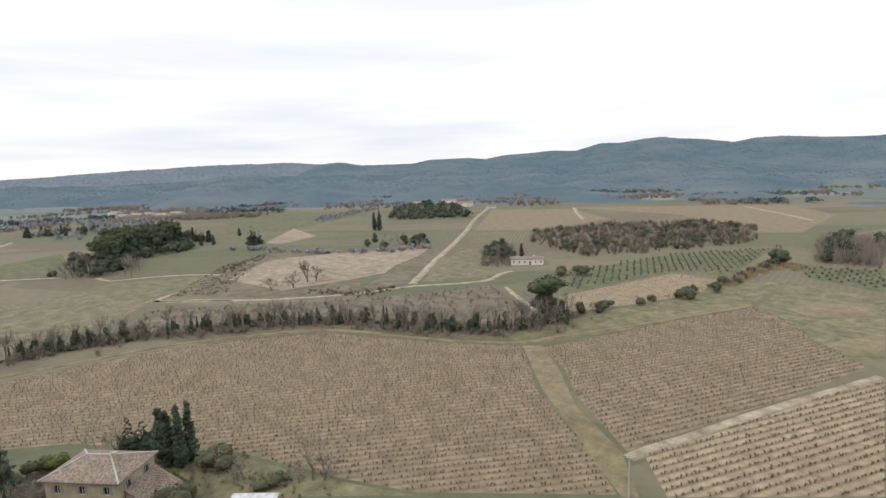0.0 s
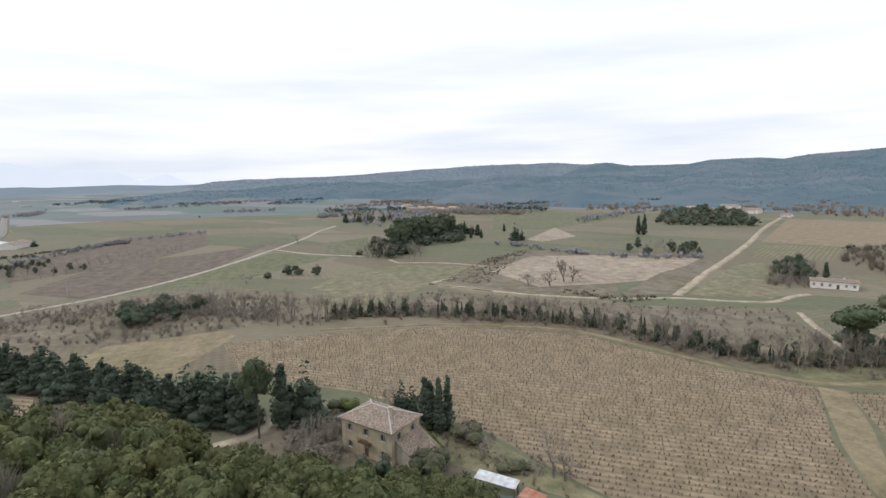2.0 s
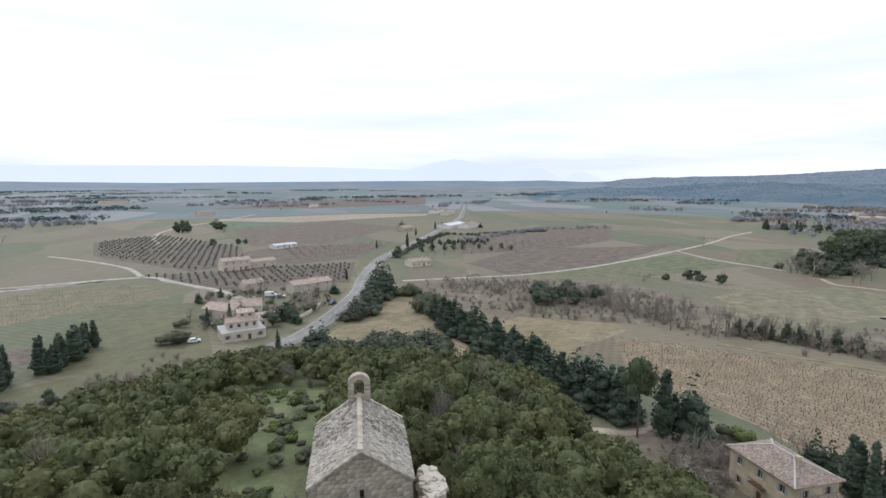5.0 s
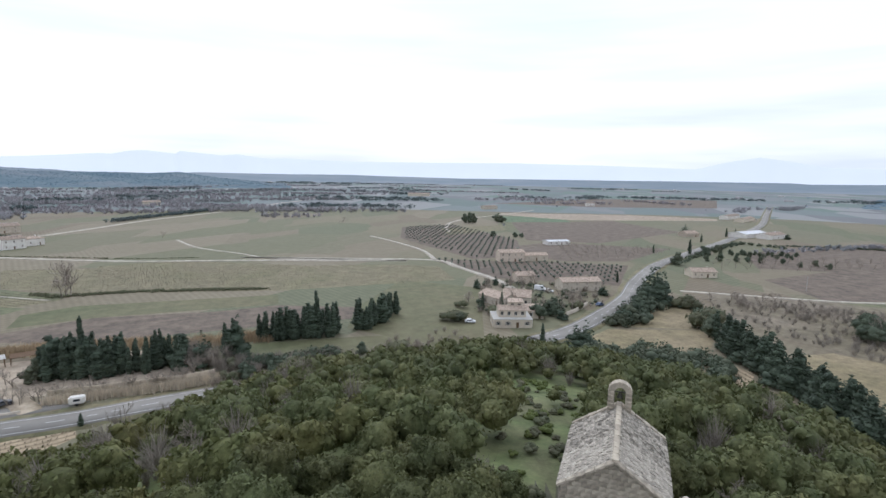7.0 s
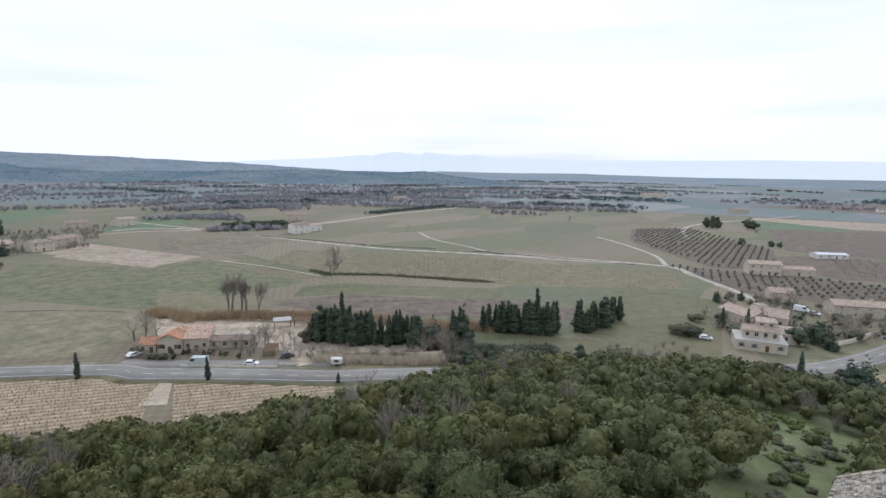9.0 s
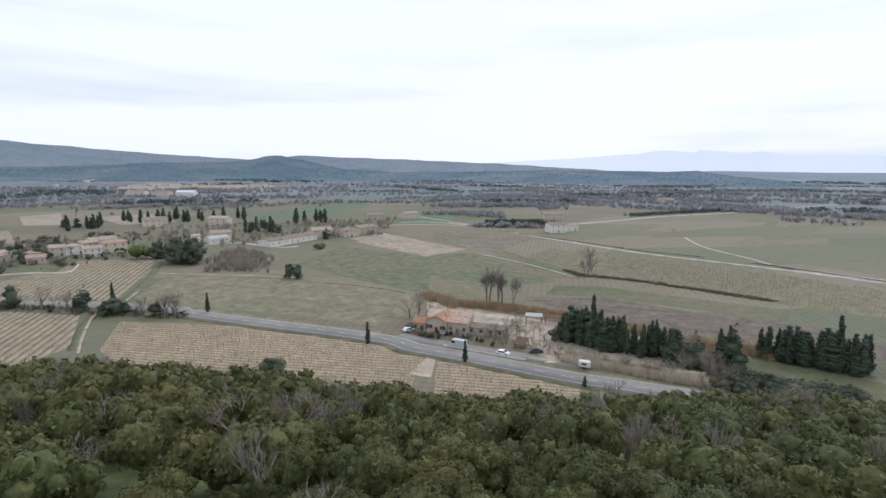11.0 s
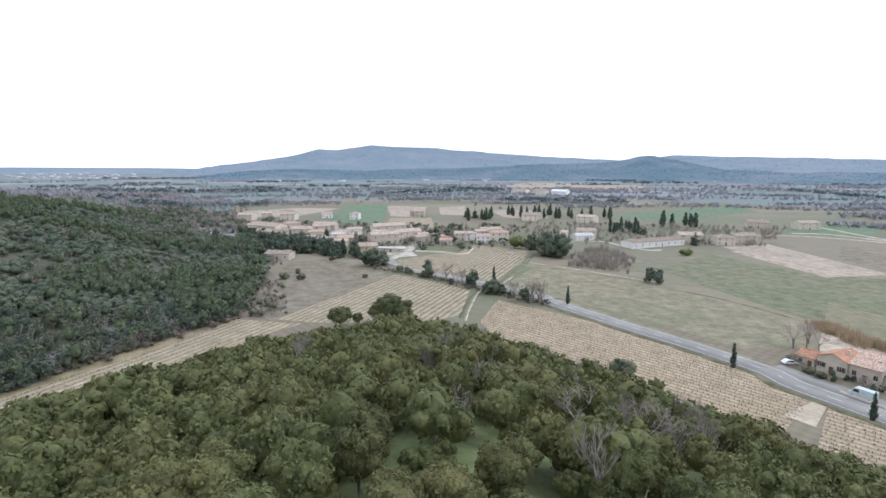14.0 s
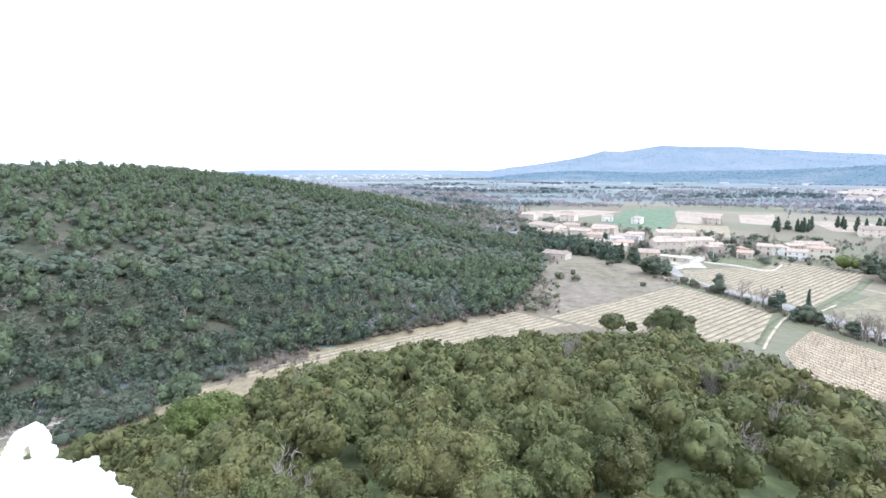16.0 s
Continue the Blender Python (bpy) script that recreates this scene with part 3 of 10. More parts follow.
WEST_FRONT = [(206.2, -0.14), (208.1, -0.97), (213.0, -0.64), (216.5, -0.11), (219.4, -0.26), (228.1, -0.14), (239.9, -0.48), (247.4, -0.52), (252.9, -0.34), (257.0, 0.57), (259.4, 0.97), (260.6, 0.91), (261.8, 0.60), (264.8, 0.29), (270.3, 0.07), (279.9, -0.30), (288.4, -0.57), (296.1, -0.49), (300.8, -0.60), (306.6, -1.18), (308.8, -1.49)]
ridge("hills_west", WEST, 2600, 4200, M["hill_far"], "hazy blue hills beyond the village", rough=22, seed=3, trees=4500, tree_size=0.0011, floor=M["hill_far_shade_floor"])
ridge("hills_west_front", WEST_FRONT, 1950, 2500, M["hill_near"], "dark wooded low hills beyond the village", rough=14, seed=5, trees=6000, tree_size=0.0013, floor=M["hill_near_shade_floor"])
PLAIN_EDGE = [(136.5, -0.09), (145.6, -0.27), (149.8, -0.10), (155.3, -0.20), (156.7, -0.12), (164.5, -0.14), (176.1, -0.21), (188.3, -0.27), (197.7, -0.15), (200.1, -0.08), (206.2, -0.14), (210.6, -0.13), (219.4, -0.07), (312.3, -0.64), (312.9, -0.56), (319.6, -0.80), (324.3, -0.96)]
FAR_MOUNTAINS = [(141.9, -0.29), (145.8, 0.99), (148.0, 0.17), (149.9, 1.17), (154.4, 1.36), (156.8, 1.83), (159.3, 2.21), (161.9, 1.77), (164.6, 1.07), (173.2, 1.33), (182.2, 1.46), (191.4, 1.37), (200.1, 1.31), (204.4, 1.43), (206.4, 1.50), (209.0, 1.47), (211.3, 1.77), (212.8, 1.62), (216.6, 1.94), (216.8, 1.64), (219.2, 1.88), (219.9, 1.87), (220.8, 1.77), (222.2, 1.46), (223.1, 1.49), (228.1, 1.05), (240.2, 0.31), (248.6, -0.27)]
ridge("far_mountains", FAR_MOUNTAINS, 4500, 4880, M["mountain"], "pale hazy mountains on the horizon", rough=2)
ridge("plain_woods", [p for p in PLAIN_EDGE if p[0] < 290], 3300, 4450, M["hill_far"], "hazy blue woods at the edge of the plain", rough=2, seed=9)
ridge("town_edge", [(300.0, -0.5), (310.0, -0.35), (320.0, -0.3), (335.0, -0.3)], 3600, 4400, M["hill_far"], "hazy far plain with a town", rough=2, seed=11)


# ---- roads ----
def smooth_line(pts, step=4.0):
    """A Catmull-Rom line through the points, resampled evenly."""
    p = [np.array(q) for q in pts]
    p = [2 * p[0] - p[1]] + p + [2 * p[-1] - p[-2]]
    out = []
    for i in range(1, len(p) - 2):
        n = max(2, int(np.linalg.norm(p[i + 1] - p[i]) / step))
        for k in range(n):
            t = k / n
            out.append(0.5 * (2 * p[i] + (p[i + 1] - p[i - 1]) * t + (2 * p[i - 1] - 5 * p[i] + 4 * p[i + 1] - p[i + 2]) * t ** 2 + (3 * p[i] - p[i - 1] - 3 * p[i + 1] + p[i + 2]) * t ** 3))
    out.append(p[-2])
    return np.array(out)


def band(pts, width, z, thick=0.3, offset=0.0, step=4.0, jitter=0.0, climb=True):
    """Corners and faces of a strip along a line, with side faces."""
    c = smooth_line(pts, step)
    d = np.gradient(c, axis=0)
    d /= np.linalg.norm(d, axis=1)[:, None] + 1e-9
    nrm = np.stack([-d[:, 1], d[:, 0]], 1)
    w = width / 2 * (1 + jitter * np.random.RandomState(len(c)).uniform(-1, 1, (len(c), 1)))
    left, right = c + nrm * (offset + w), c + nrm * (offset - w)
    h = land(c[:, 0], c[:, 1]) if climb else np.zeros(len(c))
    n = len(c)
    rows = [np.c_[left, h + z - thick], np.c_[left, h + z], np.c_[right, h + z], np.c_[right, h + z - thick]]
    v = np.concatenate(rows)
    f = []
    for a, b in ((0, 1), (1, 2), (2, 3)):
        for i in range(n - 1):
            f += [(a * n + i, a * n + i + 1, b * n + i + 1), (a * n + i, b * n + i + 1, b * n + i)]
    return v, f


def lane(name, pts, width, mat, label, z=0.1, step=4.0, jitter=0.12, category="track"):
    v, f = band(pts, width, z, step=step, jitter=jitter)
    return tagged(raw(name, v, f, M[mat]), label, category, kind="structure")


ROAD = [(126.1, -347.9), (96.2, -304.3), (80.2, -277.6), (58.6, -261.8), (33.8, -247.7), (16.6, -236.1), (-1.6, -222.3), (-1.9, -219.1), (-13.9, -205.3), (-32.2, -185.4), (-48.6, -168.4), (-62.8, -151.4), (-65.0, -144.0), (-74.5, -131.4), (-85.6, -115.2), (-95.7, -100.6), (-113.8, -79.8), (-172.6, -5.0), (-179.3, 2.8), (-191.7, 13.6), (-215.9, 27.1), (-255.4, 44.4), (-296.6, 56.2), (-348.5, 75.2), (-383.6, 92.9), (-453.9, 134.2), (-531.5, 179.7), (-623.9, 230.6), (-753.5, 295.6), (-982.5, 390.7), (-1271.3, 511.2)]
verge_v, verge_f = band(ROAD, 13.0, 0.06, jitter=0.1)
tagged(raw("road_verge", verge_v, verge_f, M["verge"]), "rough grass verge beside the road", "verge", kind="structure")
road_v, road_f = band(ROAD, 8.8, 0.16, jitter=0.0)
tagged(raw("road", road_v, road_f, M["asphalt"]), "worn pale grey asphalt two-lane road", "road", kind="structure")
MARKS = []
for off, wide in ((3.3, 0.2), (-3.3, 0.2)):
    MARKS.append(band(ROAD[4:], wide, 0.172, 0.01, off))
centre = smooth_line(ROAD[4:], 1.5)
for i in range(0, len(centre) - 3, 5):
    MARKS.append(band(centre[i:i + 3], 0.2, 0.172, 0.01, 0.0))
tagged(raw("road_marking", *join(MARKS), M["paint"]), "white painted edge lines and broken centre line", "road marking", kind="structure")

lane("farm_track", [(-206.6, -485.3), (-235.8, -481.8), (-260.0, -433.0), (-269.5, -331.8), (-279.6, -249.3), (-304.5, -179.2), (-320.7, -122.2), (-331.9, -85.3), (-313.9, -188.7), (-327.2, -128.8), (-338.8, -66.5), (-317.4, -46.4), (-281.3, -19.3), (-259.0, -9.1)], 4.6, "lane", "pale gravel farm track across the plain")
lane("orchard_track", [(-339.0, -64.7), (-376.0, -80.0), (-404.2, -99.5), (-436.1, -126.9), (-457.4, -148.4)], 3.4, "lane", "pale track along the olive grove")
lane("curved_track", [(-518.4, -85.0), (-563.6, -96.2), (-635.4, -100.0), (-712.8, -81.0), (-788.5, -46.7), (-912.3, -4.9)], 4.0, "lane", "pale curved track among the fields")
lane("far_road", [(-262.5, -437.2), (-320.0, -412.0), (-361.0, -406.0), (-427.0, -414.6), (-521.0, -431.0), (-643.0, -434.0), (-760.0, -446.0), (-879.0, -463.7), (-1092.0, -489.0), (-1280.0, -560.0)], 6.5, "lane", "pale country road across the plain", step=12)
lane("junction_road", [(-147.2, -458.5), (-181.2, -465.2), (-214.7, -463.4), (-260.0, -433.0)], 5.0, "dirt", "pale dusty road by the farms", step=8)
lane("junction_branch", [(-262.5, -437.2), (-256.4, -497.0), (-251.7, -542.9)], 5.0, "dirt", "pale dusty road towards the houses", step=8)
lane("meadow_track", [(-379.5, -287.7), (-346.3, -246.2), (-328.7, -201.4), (-314.8, -166.0), (-324.1, -119.8)], 2.5, "lane", "faint grassy track across the fields")
lane("hill_lane", [(-17.1, 256.2), (-13.0, 281.4), (-6.7, 321.7), (4.9, 385.7), (20.2, 480.9), (27.5, 540.3), (38.9, 615.5), (60.0, 732.9)], 4.6, "dirt", "pale dirt lane climbing to a hilltop farm")
lane("cross_track", [(-135.8, 235.7), (-115.1, 235.2), (-87.7, 231.8), (-60.1, 234.7), (-40.0, 239.8), (-16.8, 251.0), (2.7, 253.4), (19.9, 258.8), (28.6, 273.3), (35.7, 281.6)], 3.2, "dirt", "pale dirt track between fallow plots")
lane("spring_track", [(-132.3, 255.4), (-135.0, 235.9), (-121.2, 233.8), (-98.4, 231.8)], 2.6, "dirt", "pale dirt track bending by the fallow plot")
lane("pine_track", [(28.1, 243.5), (30.7, 224.0), (34.8, 204.5), (36.6, 195.9)], 2.6, "dirt", "pale dirt track down to the pine")
lane("grove_track", [(-129.2, 296.2), (-152.9, 299.2), (-173.9, 294.9), (-188.3, 288.4), (-202.5, 297.7)], 2.8, "dirt", "pale dirt track round the grove")
lane("long_track", [(-278.0, 73.9), (-276.0, 98.0), (-271.9, 145.3), (-279.4, 191.3), (-293.6, 235.8), (-319.1, 298.2), (-353.0, 373.8), (-388.9, 437.6), (-414.3, 495.3)], 3.4, "lane", "pale lane along the scrub")
lane("fork_track", [(-321.8, 307.1), (-276.4, 299.2), (-241.8, 302.2), (-228.1, 303.0)], 2.8, "lane", "pale lane forking to the fields")
lane("vine_road", [(33.9, 93.4), (39.1, 96.2), (53.5, 102.7), (70.0, 110.5), (87.8, 117.8), (110.5, 127.4)], 2.6, "dirt", "pale dirt track between two vineyards")
lane("bank_track", [(-131.8, 146.0), (-114.6, 157.4), (-94.6, 170.5), (-68.9, 179.0), (-43.6, 183.1), (-18.2, 174.1), (1.2, 166.8), (22.2, 162.6), (38.9, 167.9), (71.6, 179.4), (117.9, 197.2)], 2.6, "tan", "grassy track along the tree-lined stream")
lane("valley_track", [(5.8, -334.3), (9.5, -298.5), (14.3, -266.6), (18.7, -246.6), (24.8, -234.9), (28.2, -214.4), (27.7, -185.8)], 3.4, "green", "grassed farm track beside the vineyard", z=0.09)
lane("wheel_track", [(14.0, -262.0), (18.6, -243.6), (24.2, -235.4), (26.6, -227.3), (27.2, -216.3), (27.1, -198.7), (26.4, -182.3)], 1.0, "dirt", "pale wheel rut in the grass", z=0.13)
lane("east_track", [(366.5, 638.5), (357.8, 587.6), (344.5, 519.2), (332.9, 470.4)], 5.0, "dirt", "pale track across the far vineyard", step=12)
lane("short_track", [(174.7, 704.2), (157.5, 618.5), (144.2, 538.5)], 5.0, "dirt", "pale track at the vineyard's end", step=12)
lane("house_drive", [(-94.0, 68.5), (-91.2, 73.0), (-89.7, 77.9), (-91.6, 84.7), (-90.0, 94.8)], 3.0, "dirt", "dusty drive beside the conifers")
lane("village_street", [(92.3, -281.3), (90.5, -295.6), (87.8, -330.7), (88.7, -374.2), (91.3, -426.1)], 7.0, "lane", "pale street leading into the village")
lane("depot_drive", [(-19.7, -399.0), (-43.5, -401.9), (-57.4, -380.2), (-70.8, -365.9), (-79.2, -369.4)], 3.0, "concrete", "pale concrete drive in front of the barn")


lane("field_edge", [(-179.8, -286.1), (-185.4, -245.9), (-185.8, -203.3)], 1.6, "lane", "pale worn edge between vineyard strips")
lane("field_edge", [(6.7, -304.3), (-22.4, -286.3), (-55.9, -262.5)], 1.4, "dirt", "pale worn edge of the meadow")
lane("field_edge", [(-60.0, -251.0), (-78.0, -233.6), (-93.0, -210.5)], 2.4, "verge", "dark grassy edge between meadows", z=0.11)
lane("valley_path", [(137.3, -11.3), (137.9, -17.9), (137.0, -30.2), (140.3, -46.2), (134.0, -67.9)], 4.5, "lane", "pale bare path along the small valley", z=0.12)


# ---- fields ----
FIELD_Z = [0.02]


def inside(poly, x, y):
    c = np.zeros(len(x), dtype=bool)
    q = len(poly) - 1
    for i in range(len(poly)):
        (x0, y0), (x1, y1) = poly[i], poly[q]
        c ^= ((y0 > y) != (y1 > y)) & (x < (x1 - x0) * (y - y0) / (y1 - y0 + 1e-12) + x0)
        q = i
    return c


def field(name, pts, mat, label, along=None, category="field"):
    """A plot of land, laid as a thin sheet; its local x axis runs along the rows."""
    FIELD_Z[0] += 0.0004
    a = math.atan2(along[1][1] - along[0][1], along[1][0] - along[0][0]) if along else 0.0
    ox, oy = np.mean(pts, axis=0)
    ob = None
    bm = bmesh.new()
    ca, sa = math.cos(-a), math.sin(-a)
    local = [((x - ox) * ca - (y - oy) * sa, (x - ox) * sa + (y - oy) * ca) for x, y in pts]
    face = bm.faces.new([bm.verts.new((x, y, 0)) for x, y in local])
    if face.normal.z < 0 or face.calc_area() and sum(local[i - 1][0] * local[i][1] - local[i][0] * local[i - 1][1] for i in range(len(local))) < 0:
        bmesh.ops.reverse_faces(bm, faces=[face])
    bmesh.ops.triangulate(bm, faces=bm.faces[:])
    ob = part(name, bm, M[mat])
    ob.matrix_world = pose(ox, oy, FIELD_Z[0], 0, 0, math.degrees(a))
    return tagged(ob, label, category, kind="structure")


def row_points(pts, along, spacing, gap, rng, jitter=0.15, missing=0.06):
    """Plants in rows over a plot."""
    a = math.atan2(along[1][1] - along[0][1], along[1][0] - along[0][0])
    p = np.array(pts)
    u = p @ np.array([math.cos(a), math.sin(a)])
    w = p @ np.array([-math.sin(a), math.cos(a)])
    # the rows stand on the worked strips of the soil
    first = w.mean() + spacing / 4 - 0.275
    first -= math.ceil((first - w.min()) / spacing) * spacing
    gu, gw = np.meshgrid(np.arange(u.min(), u.max(), gap), np.arange(first, w.max(), spacing))
    gu, gw = gu.ravel(), gw.ravel()
    gu = gu + rng.uniform(-jitter, jitter, len(gu)) * gap
    gw = gw + rng.uniform(-0.06, 0.06, len(gw))
    x, y = gu * math.cos(a) - gw * math.sin(a), gu * math.sin(a) + gw * math.cos(a)
    k = inside(pts, x, y) & (rng.uniform(0, 1, len(x)) > missing)
    x, y = x[k], y[k]
    k = land(x, y) < 0.5
    line = smooth_line(ROAD, 3.0)
    k &= np.array([np.min(np.hypot(line[:, 0] - p, line[:, 1] - q)) > 6.5 for p, q in zip(x, y)], dtype=bool) if len(x) else k
    return x[k], y[k]


def vine_shape(rng, arms=4):
    """A pruned vine: a bent stump with a few bare canes."""
    v, f = [], []

    def stick(p, q, r):
        k = len(v)
        for c, rr in ((p, r), (q, r * 0.6)):
            for i in range(3):
                v.append((c[0] + rr * math.cos(i * 2.1), c[1] + rr * math.sin(i * 2.1), c[2]))
        for i in range(3):
            j = (i + 1) % 3
            f.append((k + i, k + j, k + 3 + j))
            f.append((k + i, k + 3 + j, k + 3 + i))

    bend = rng.uniform(-0.1, 0.1, 2)
    top = (bend[0], bend[1], rng.uniform(0.3, 0.42))
    stick((0, 0, -0.05), top, 0.085)
    for i in range(arms):
        t = rng.uniform(0, 6.3)
        k = len(v)
        reach, up = rng.uniform(0.3, 0.62), rng.uniform(-0.05, 0.32)
        v.extend([(top[0] - 0.09 * math.sin(t), top[1] + 0.09 * math.cos(t), top[2] - 0.08), (top[0] + 0.09 * math.sin(t), top[1] - 0.09 * math.cos(t), top[2] - 0.08),
                  (top[0] + reach * math.cos(t), top[1] + reach * math.sin(t), top[2] + up)])
        f.append((k, k + 1, k + 2))
    return np.array(v), np.array(f)


def scatter(shapes, x, y, z, rng, lo=0.8, hi=1.2, tall=None):
    """Copies of (corners, faces) shapes joined into one, each turned and scaled at random."""
    pick = rng.randint(0, len(shapes), len(x))
    vs, fs, base = [], [], 0
    s, a = rng.uniform(lo, hi, len(x)), rng.uniform(0, 2 * math.pi, len(x))
    for q, (v, f) in enumerate(shapes):
        k = np.where(pick == q)[0]
        if not len(k):
            continue
        c, d, m = np.cos(a[k])[:, None], np.sin(a[k])[:, None], s[k][:, None]
        hz = m if tall is None else np.asarray(tall)[k][:, None]
        vx = (v[:, 0] * c - v[:, 1] * d) * m + x[k][:, None]
        vy = (v[:, 0] * d + v[:, 1] * c) * m + y[k][:, None]
        vz = v[:, 2] * hz + z[k][:, None]
        vs.append(np.stack([vx, vy, vz], -1).reshape(-1, 3))
        fs.append((f[None] + (np.arange(len(k)) * len(v))[:, None, None]).reshape(-1, f.shape[1]) + base)
        base += len(k) * len(v)
    return np.concatenate(vs), np.concatenate(fs)


VRNG = np.random.RandomState(5)
VINES = [vine_shape(VRNG, n) for n in (5, 6, 7, 8, 9)]
LOW_VINES = [vine_shape(VRNG, 2) for n in range(3)]


def vineyard(pts, along, mat, label, spacing=2.9, gap=1.2, shapes=None, size=1.0, missing=0.08):
    field("vineyard_plot", pts, mat, label, along, "vineyard")
    x, y = row_points(pts, along, spacing, gap, VRNG, 0.42, missing)
    v, f = scatter(shapes or VINES, x, y, np.full(len(x), 0.03), VRNG, 0.75 * size, 1.2 * size)
    tagged(raw("vine_rows", v, f, M["vine"]), "rows of bare pruned vine stumps", "vines", kind="stuff")


VINE_A = [(-151.1, 118.0), (-140.4, 129.8), (-110.6, 154.2), (-92.8, 167.0), (-67.5, 175.1), (-42.7, 179.1), (-17.9, 170.4), (1.2, 164.0), (23.5, 159.2), (22.1, 126.1), (27.4, 94.1), (28.1, 82.3), (-6.2, 84.6), (-21.1, 89.8), (-44.1, 100.1), (-82.2, 105.5), (-121.1, 100.4)]
ROWS_A = [(-5.5, 84.4), (17.2, 87.9)]
vineyard(VINE_A, ROWS_A, "vineyard", "brown winter vineyard with pruned vines in rows", spacing=1.9, gap=1.05, size=0.85)
VINE_B = [(32.1, 138.6), (29.4, 157.6), (54.0, 168.2), (82.3, 181.1), (116.5, 194.8), (119.1, 175.7), (114.4, 157.8), (111.6, 134.3), (88.9, 121.3), (54.9, 105.6), (34.5, 95.8), (31.1, 122.1)]
vineyard(VINE_B, [(38.7, 111.7), (70.3, 122.6)], "vineyard", "brown winter vineyard by the stream", spacing=1.9, gap=1.05, size=0.85)
VINE_C = [(37.3, 94.4), (52.6, 100.9), (77.4, 112.2), (110.1, 125.9), (71.6, 79.7), (36.2, 81.3)]
vineyard(VINE_C, [(51.9, 80.6), (80.3, 90.9)], "gold_vineyard", "straw-coloured vineyard with wide rows of dark vines", spacing=2.0)
VINE_D = [(17.5, -214.5), (-3.7, -201.3), (-27.9, -182.4), (-51.8, -159.3), (-70.2, -140.2), (-62.7, -130.7), (-51.0, -114.3), (-33.3, -122.7), (-13.1, -133.7), (11.2, -157.6), (21.0, -182.5)]
vineyard(VINE_D, [(20.6, -195.2), (-63.6, -131.5)], "gold_vineyard", "straw-coloured vineyard between wood and road", size=0.72, gap=0.9, spacing=2.0)
VINE_E = [(-70.2, -135.2), (-81.6, -124.2), (-92.5, -115.2), (-99.5, -105.9), (-88.7, -93.2), (-72.5, -96.6), (-55.7, -109.8)]
vineyard(VINE_E, [(20.6, -195.2), (-63.6, -131.5)], "gold_vineyard", "straw-coloured strip of vines beside the road", size=0.72, gap=0.9, spacing=2.0)
VINE_F = [(74.2, -256.3), (55.2, -246.3), (31.4, -229.4), (29.2, -189.4), (41.8, -175.7), (79.8, -169.5), (95.0, -170.7)]
vineyard(VINE_F, [(90.3, -175.7), (76.3, -246.2)], "pale_vineyard", "pale vineyard beside the village road", size=0.7, spacing=2.6, gap=0.9)
field("valley_ground", [(r_ * math.cos(radians(b_)), r_ * math.sin(radians(b_))) for b_, r_ in ((302, 163), (310, 151), (318, 145), (326, 137), (334, 130), (342, 123), (350, 119), (358, 113), (358, 141), (350, 144), (342, 149), (334, 153), (326, 160), (318, 172), (310, 184), (303, 198))], "tan", "dry grassy floor of the small valley")
VINE_G = [(138.7, -33.7), (133.6, -68.1), (126.3, -99.0), (112.9, -136.9), (109.4, -167.7), (83.1, -167.3), (103.4, -125.3), (119.4, -93.4), (127.3, -64.6), (133.9, -32.3)]
vineyard(VINE_G, [(134.9, -42.9), (110.8, -150.8)], "pale_vineyard", "pale narrow vineyard in the small valley", size=0.7, spacing=2.6, gap=0.9)
VINE_H = [(62.7, -257.1), (91.6, -273.3), (85.6, -296.2), (61.0, -327.1), (47.4, -362.4), (8.1, -351.7), (10.0, -318.1), (17.5, -273.6), (21.2, -245.8), (37.4, -244.1)]
vineyard(VINE_H, [(24.4, -265.4), (11.6, -332.0)], "pale_vineyard", "pale vineyard below the houses", shapes=LOW_VINES, spacing=2.6, gap=1.2)

ring_ = [((880 + 40 * math.sin(3 * radians(q)) + 25 * math.cos(7 * radians(q))) * math.cos(radians(q)), (880 + 40 * math.sin(3 * radians(q)) + 25 * math.cos(7 * radians(q))) * math.sin(radians(q))) for q in range(0, 360, 6)]
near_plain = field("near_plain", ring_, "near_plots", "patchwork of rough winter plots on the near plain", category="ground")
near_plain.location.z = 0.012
field("meadow", [(16.0, -246.7), (1.3, -298.6), (-26.4, -277.4), (-56.0, -257.7), (-91.7, -205.9), (-82.9, -175.8), (-62.6, -169.5), (-31.1, -203.9), (-4.1, -224.4)], "meadow", "flat winter meadow between road and lane")
field("green_slope", [(-64.2, -299.5), (-106.4, -357.2), (-137.9, -298.3), (-166.8, -264.5), (-151.4, -203.3), (-119.3, -208.9), (-96.7, -209.9), (-76.2, -257.6)], "green", "pale green crop on a gentle slope")
field("bare_plot", [(-123.2, -372.2), (-161.1, -414.2), (-179.5, -314.2), (-143.0, -292.8)], "bare_field", "bare pale sown plot")
field("bare_plot", [(-123.9, -394.6), (-161.0, -411.5), (-178.4, -305.1), (-143.1, -295.5)], "bare_field", "bare pale sown plot")
field("fallow_plot", [(131.5, -211.6), (145.7, -272.6), (127.8, -289.7), (76.4, -265.6), (77.3, -241.6), (95.2, -169.7)], "fallow", "brown fallow plot with scattered bushes")
vineyard([(-184.8, -253.6), (-197.4, -257.1), (-186.8, -198.9), (-169.9, -207.3)], [(-185.5, -246.0), (-181.0, -201.8)], "green_vineyard", "grassed strip of young vines", shapes=LOW_VINES)
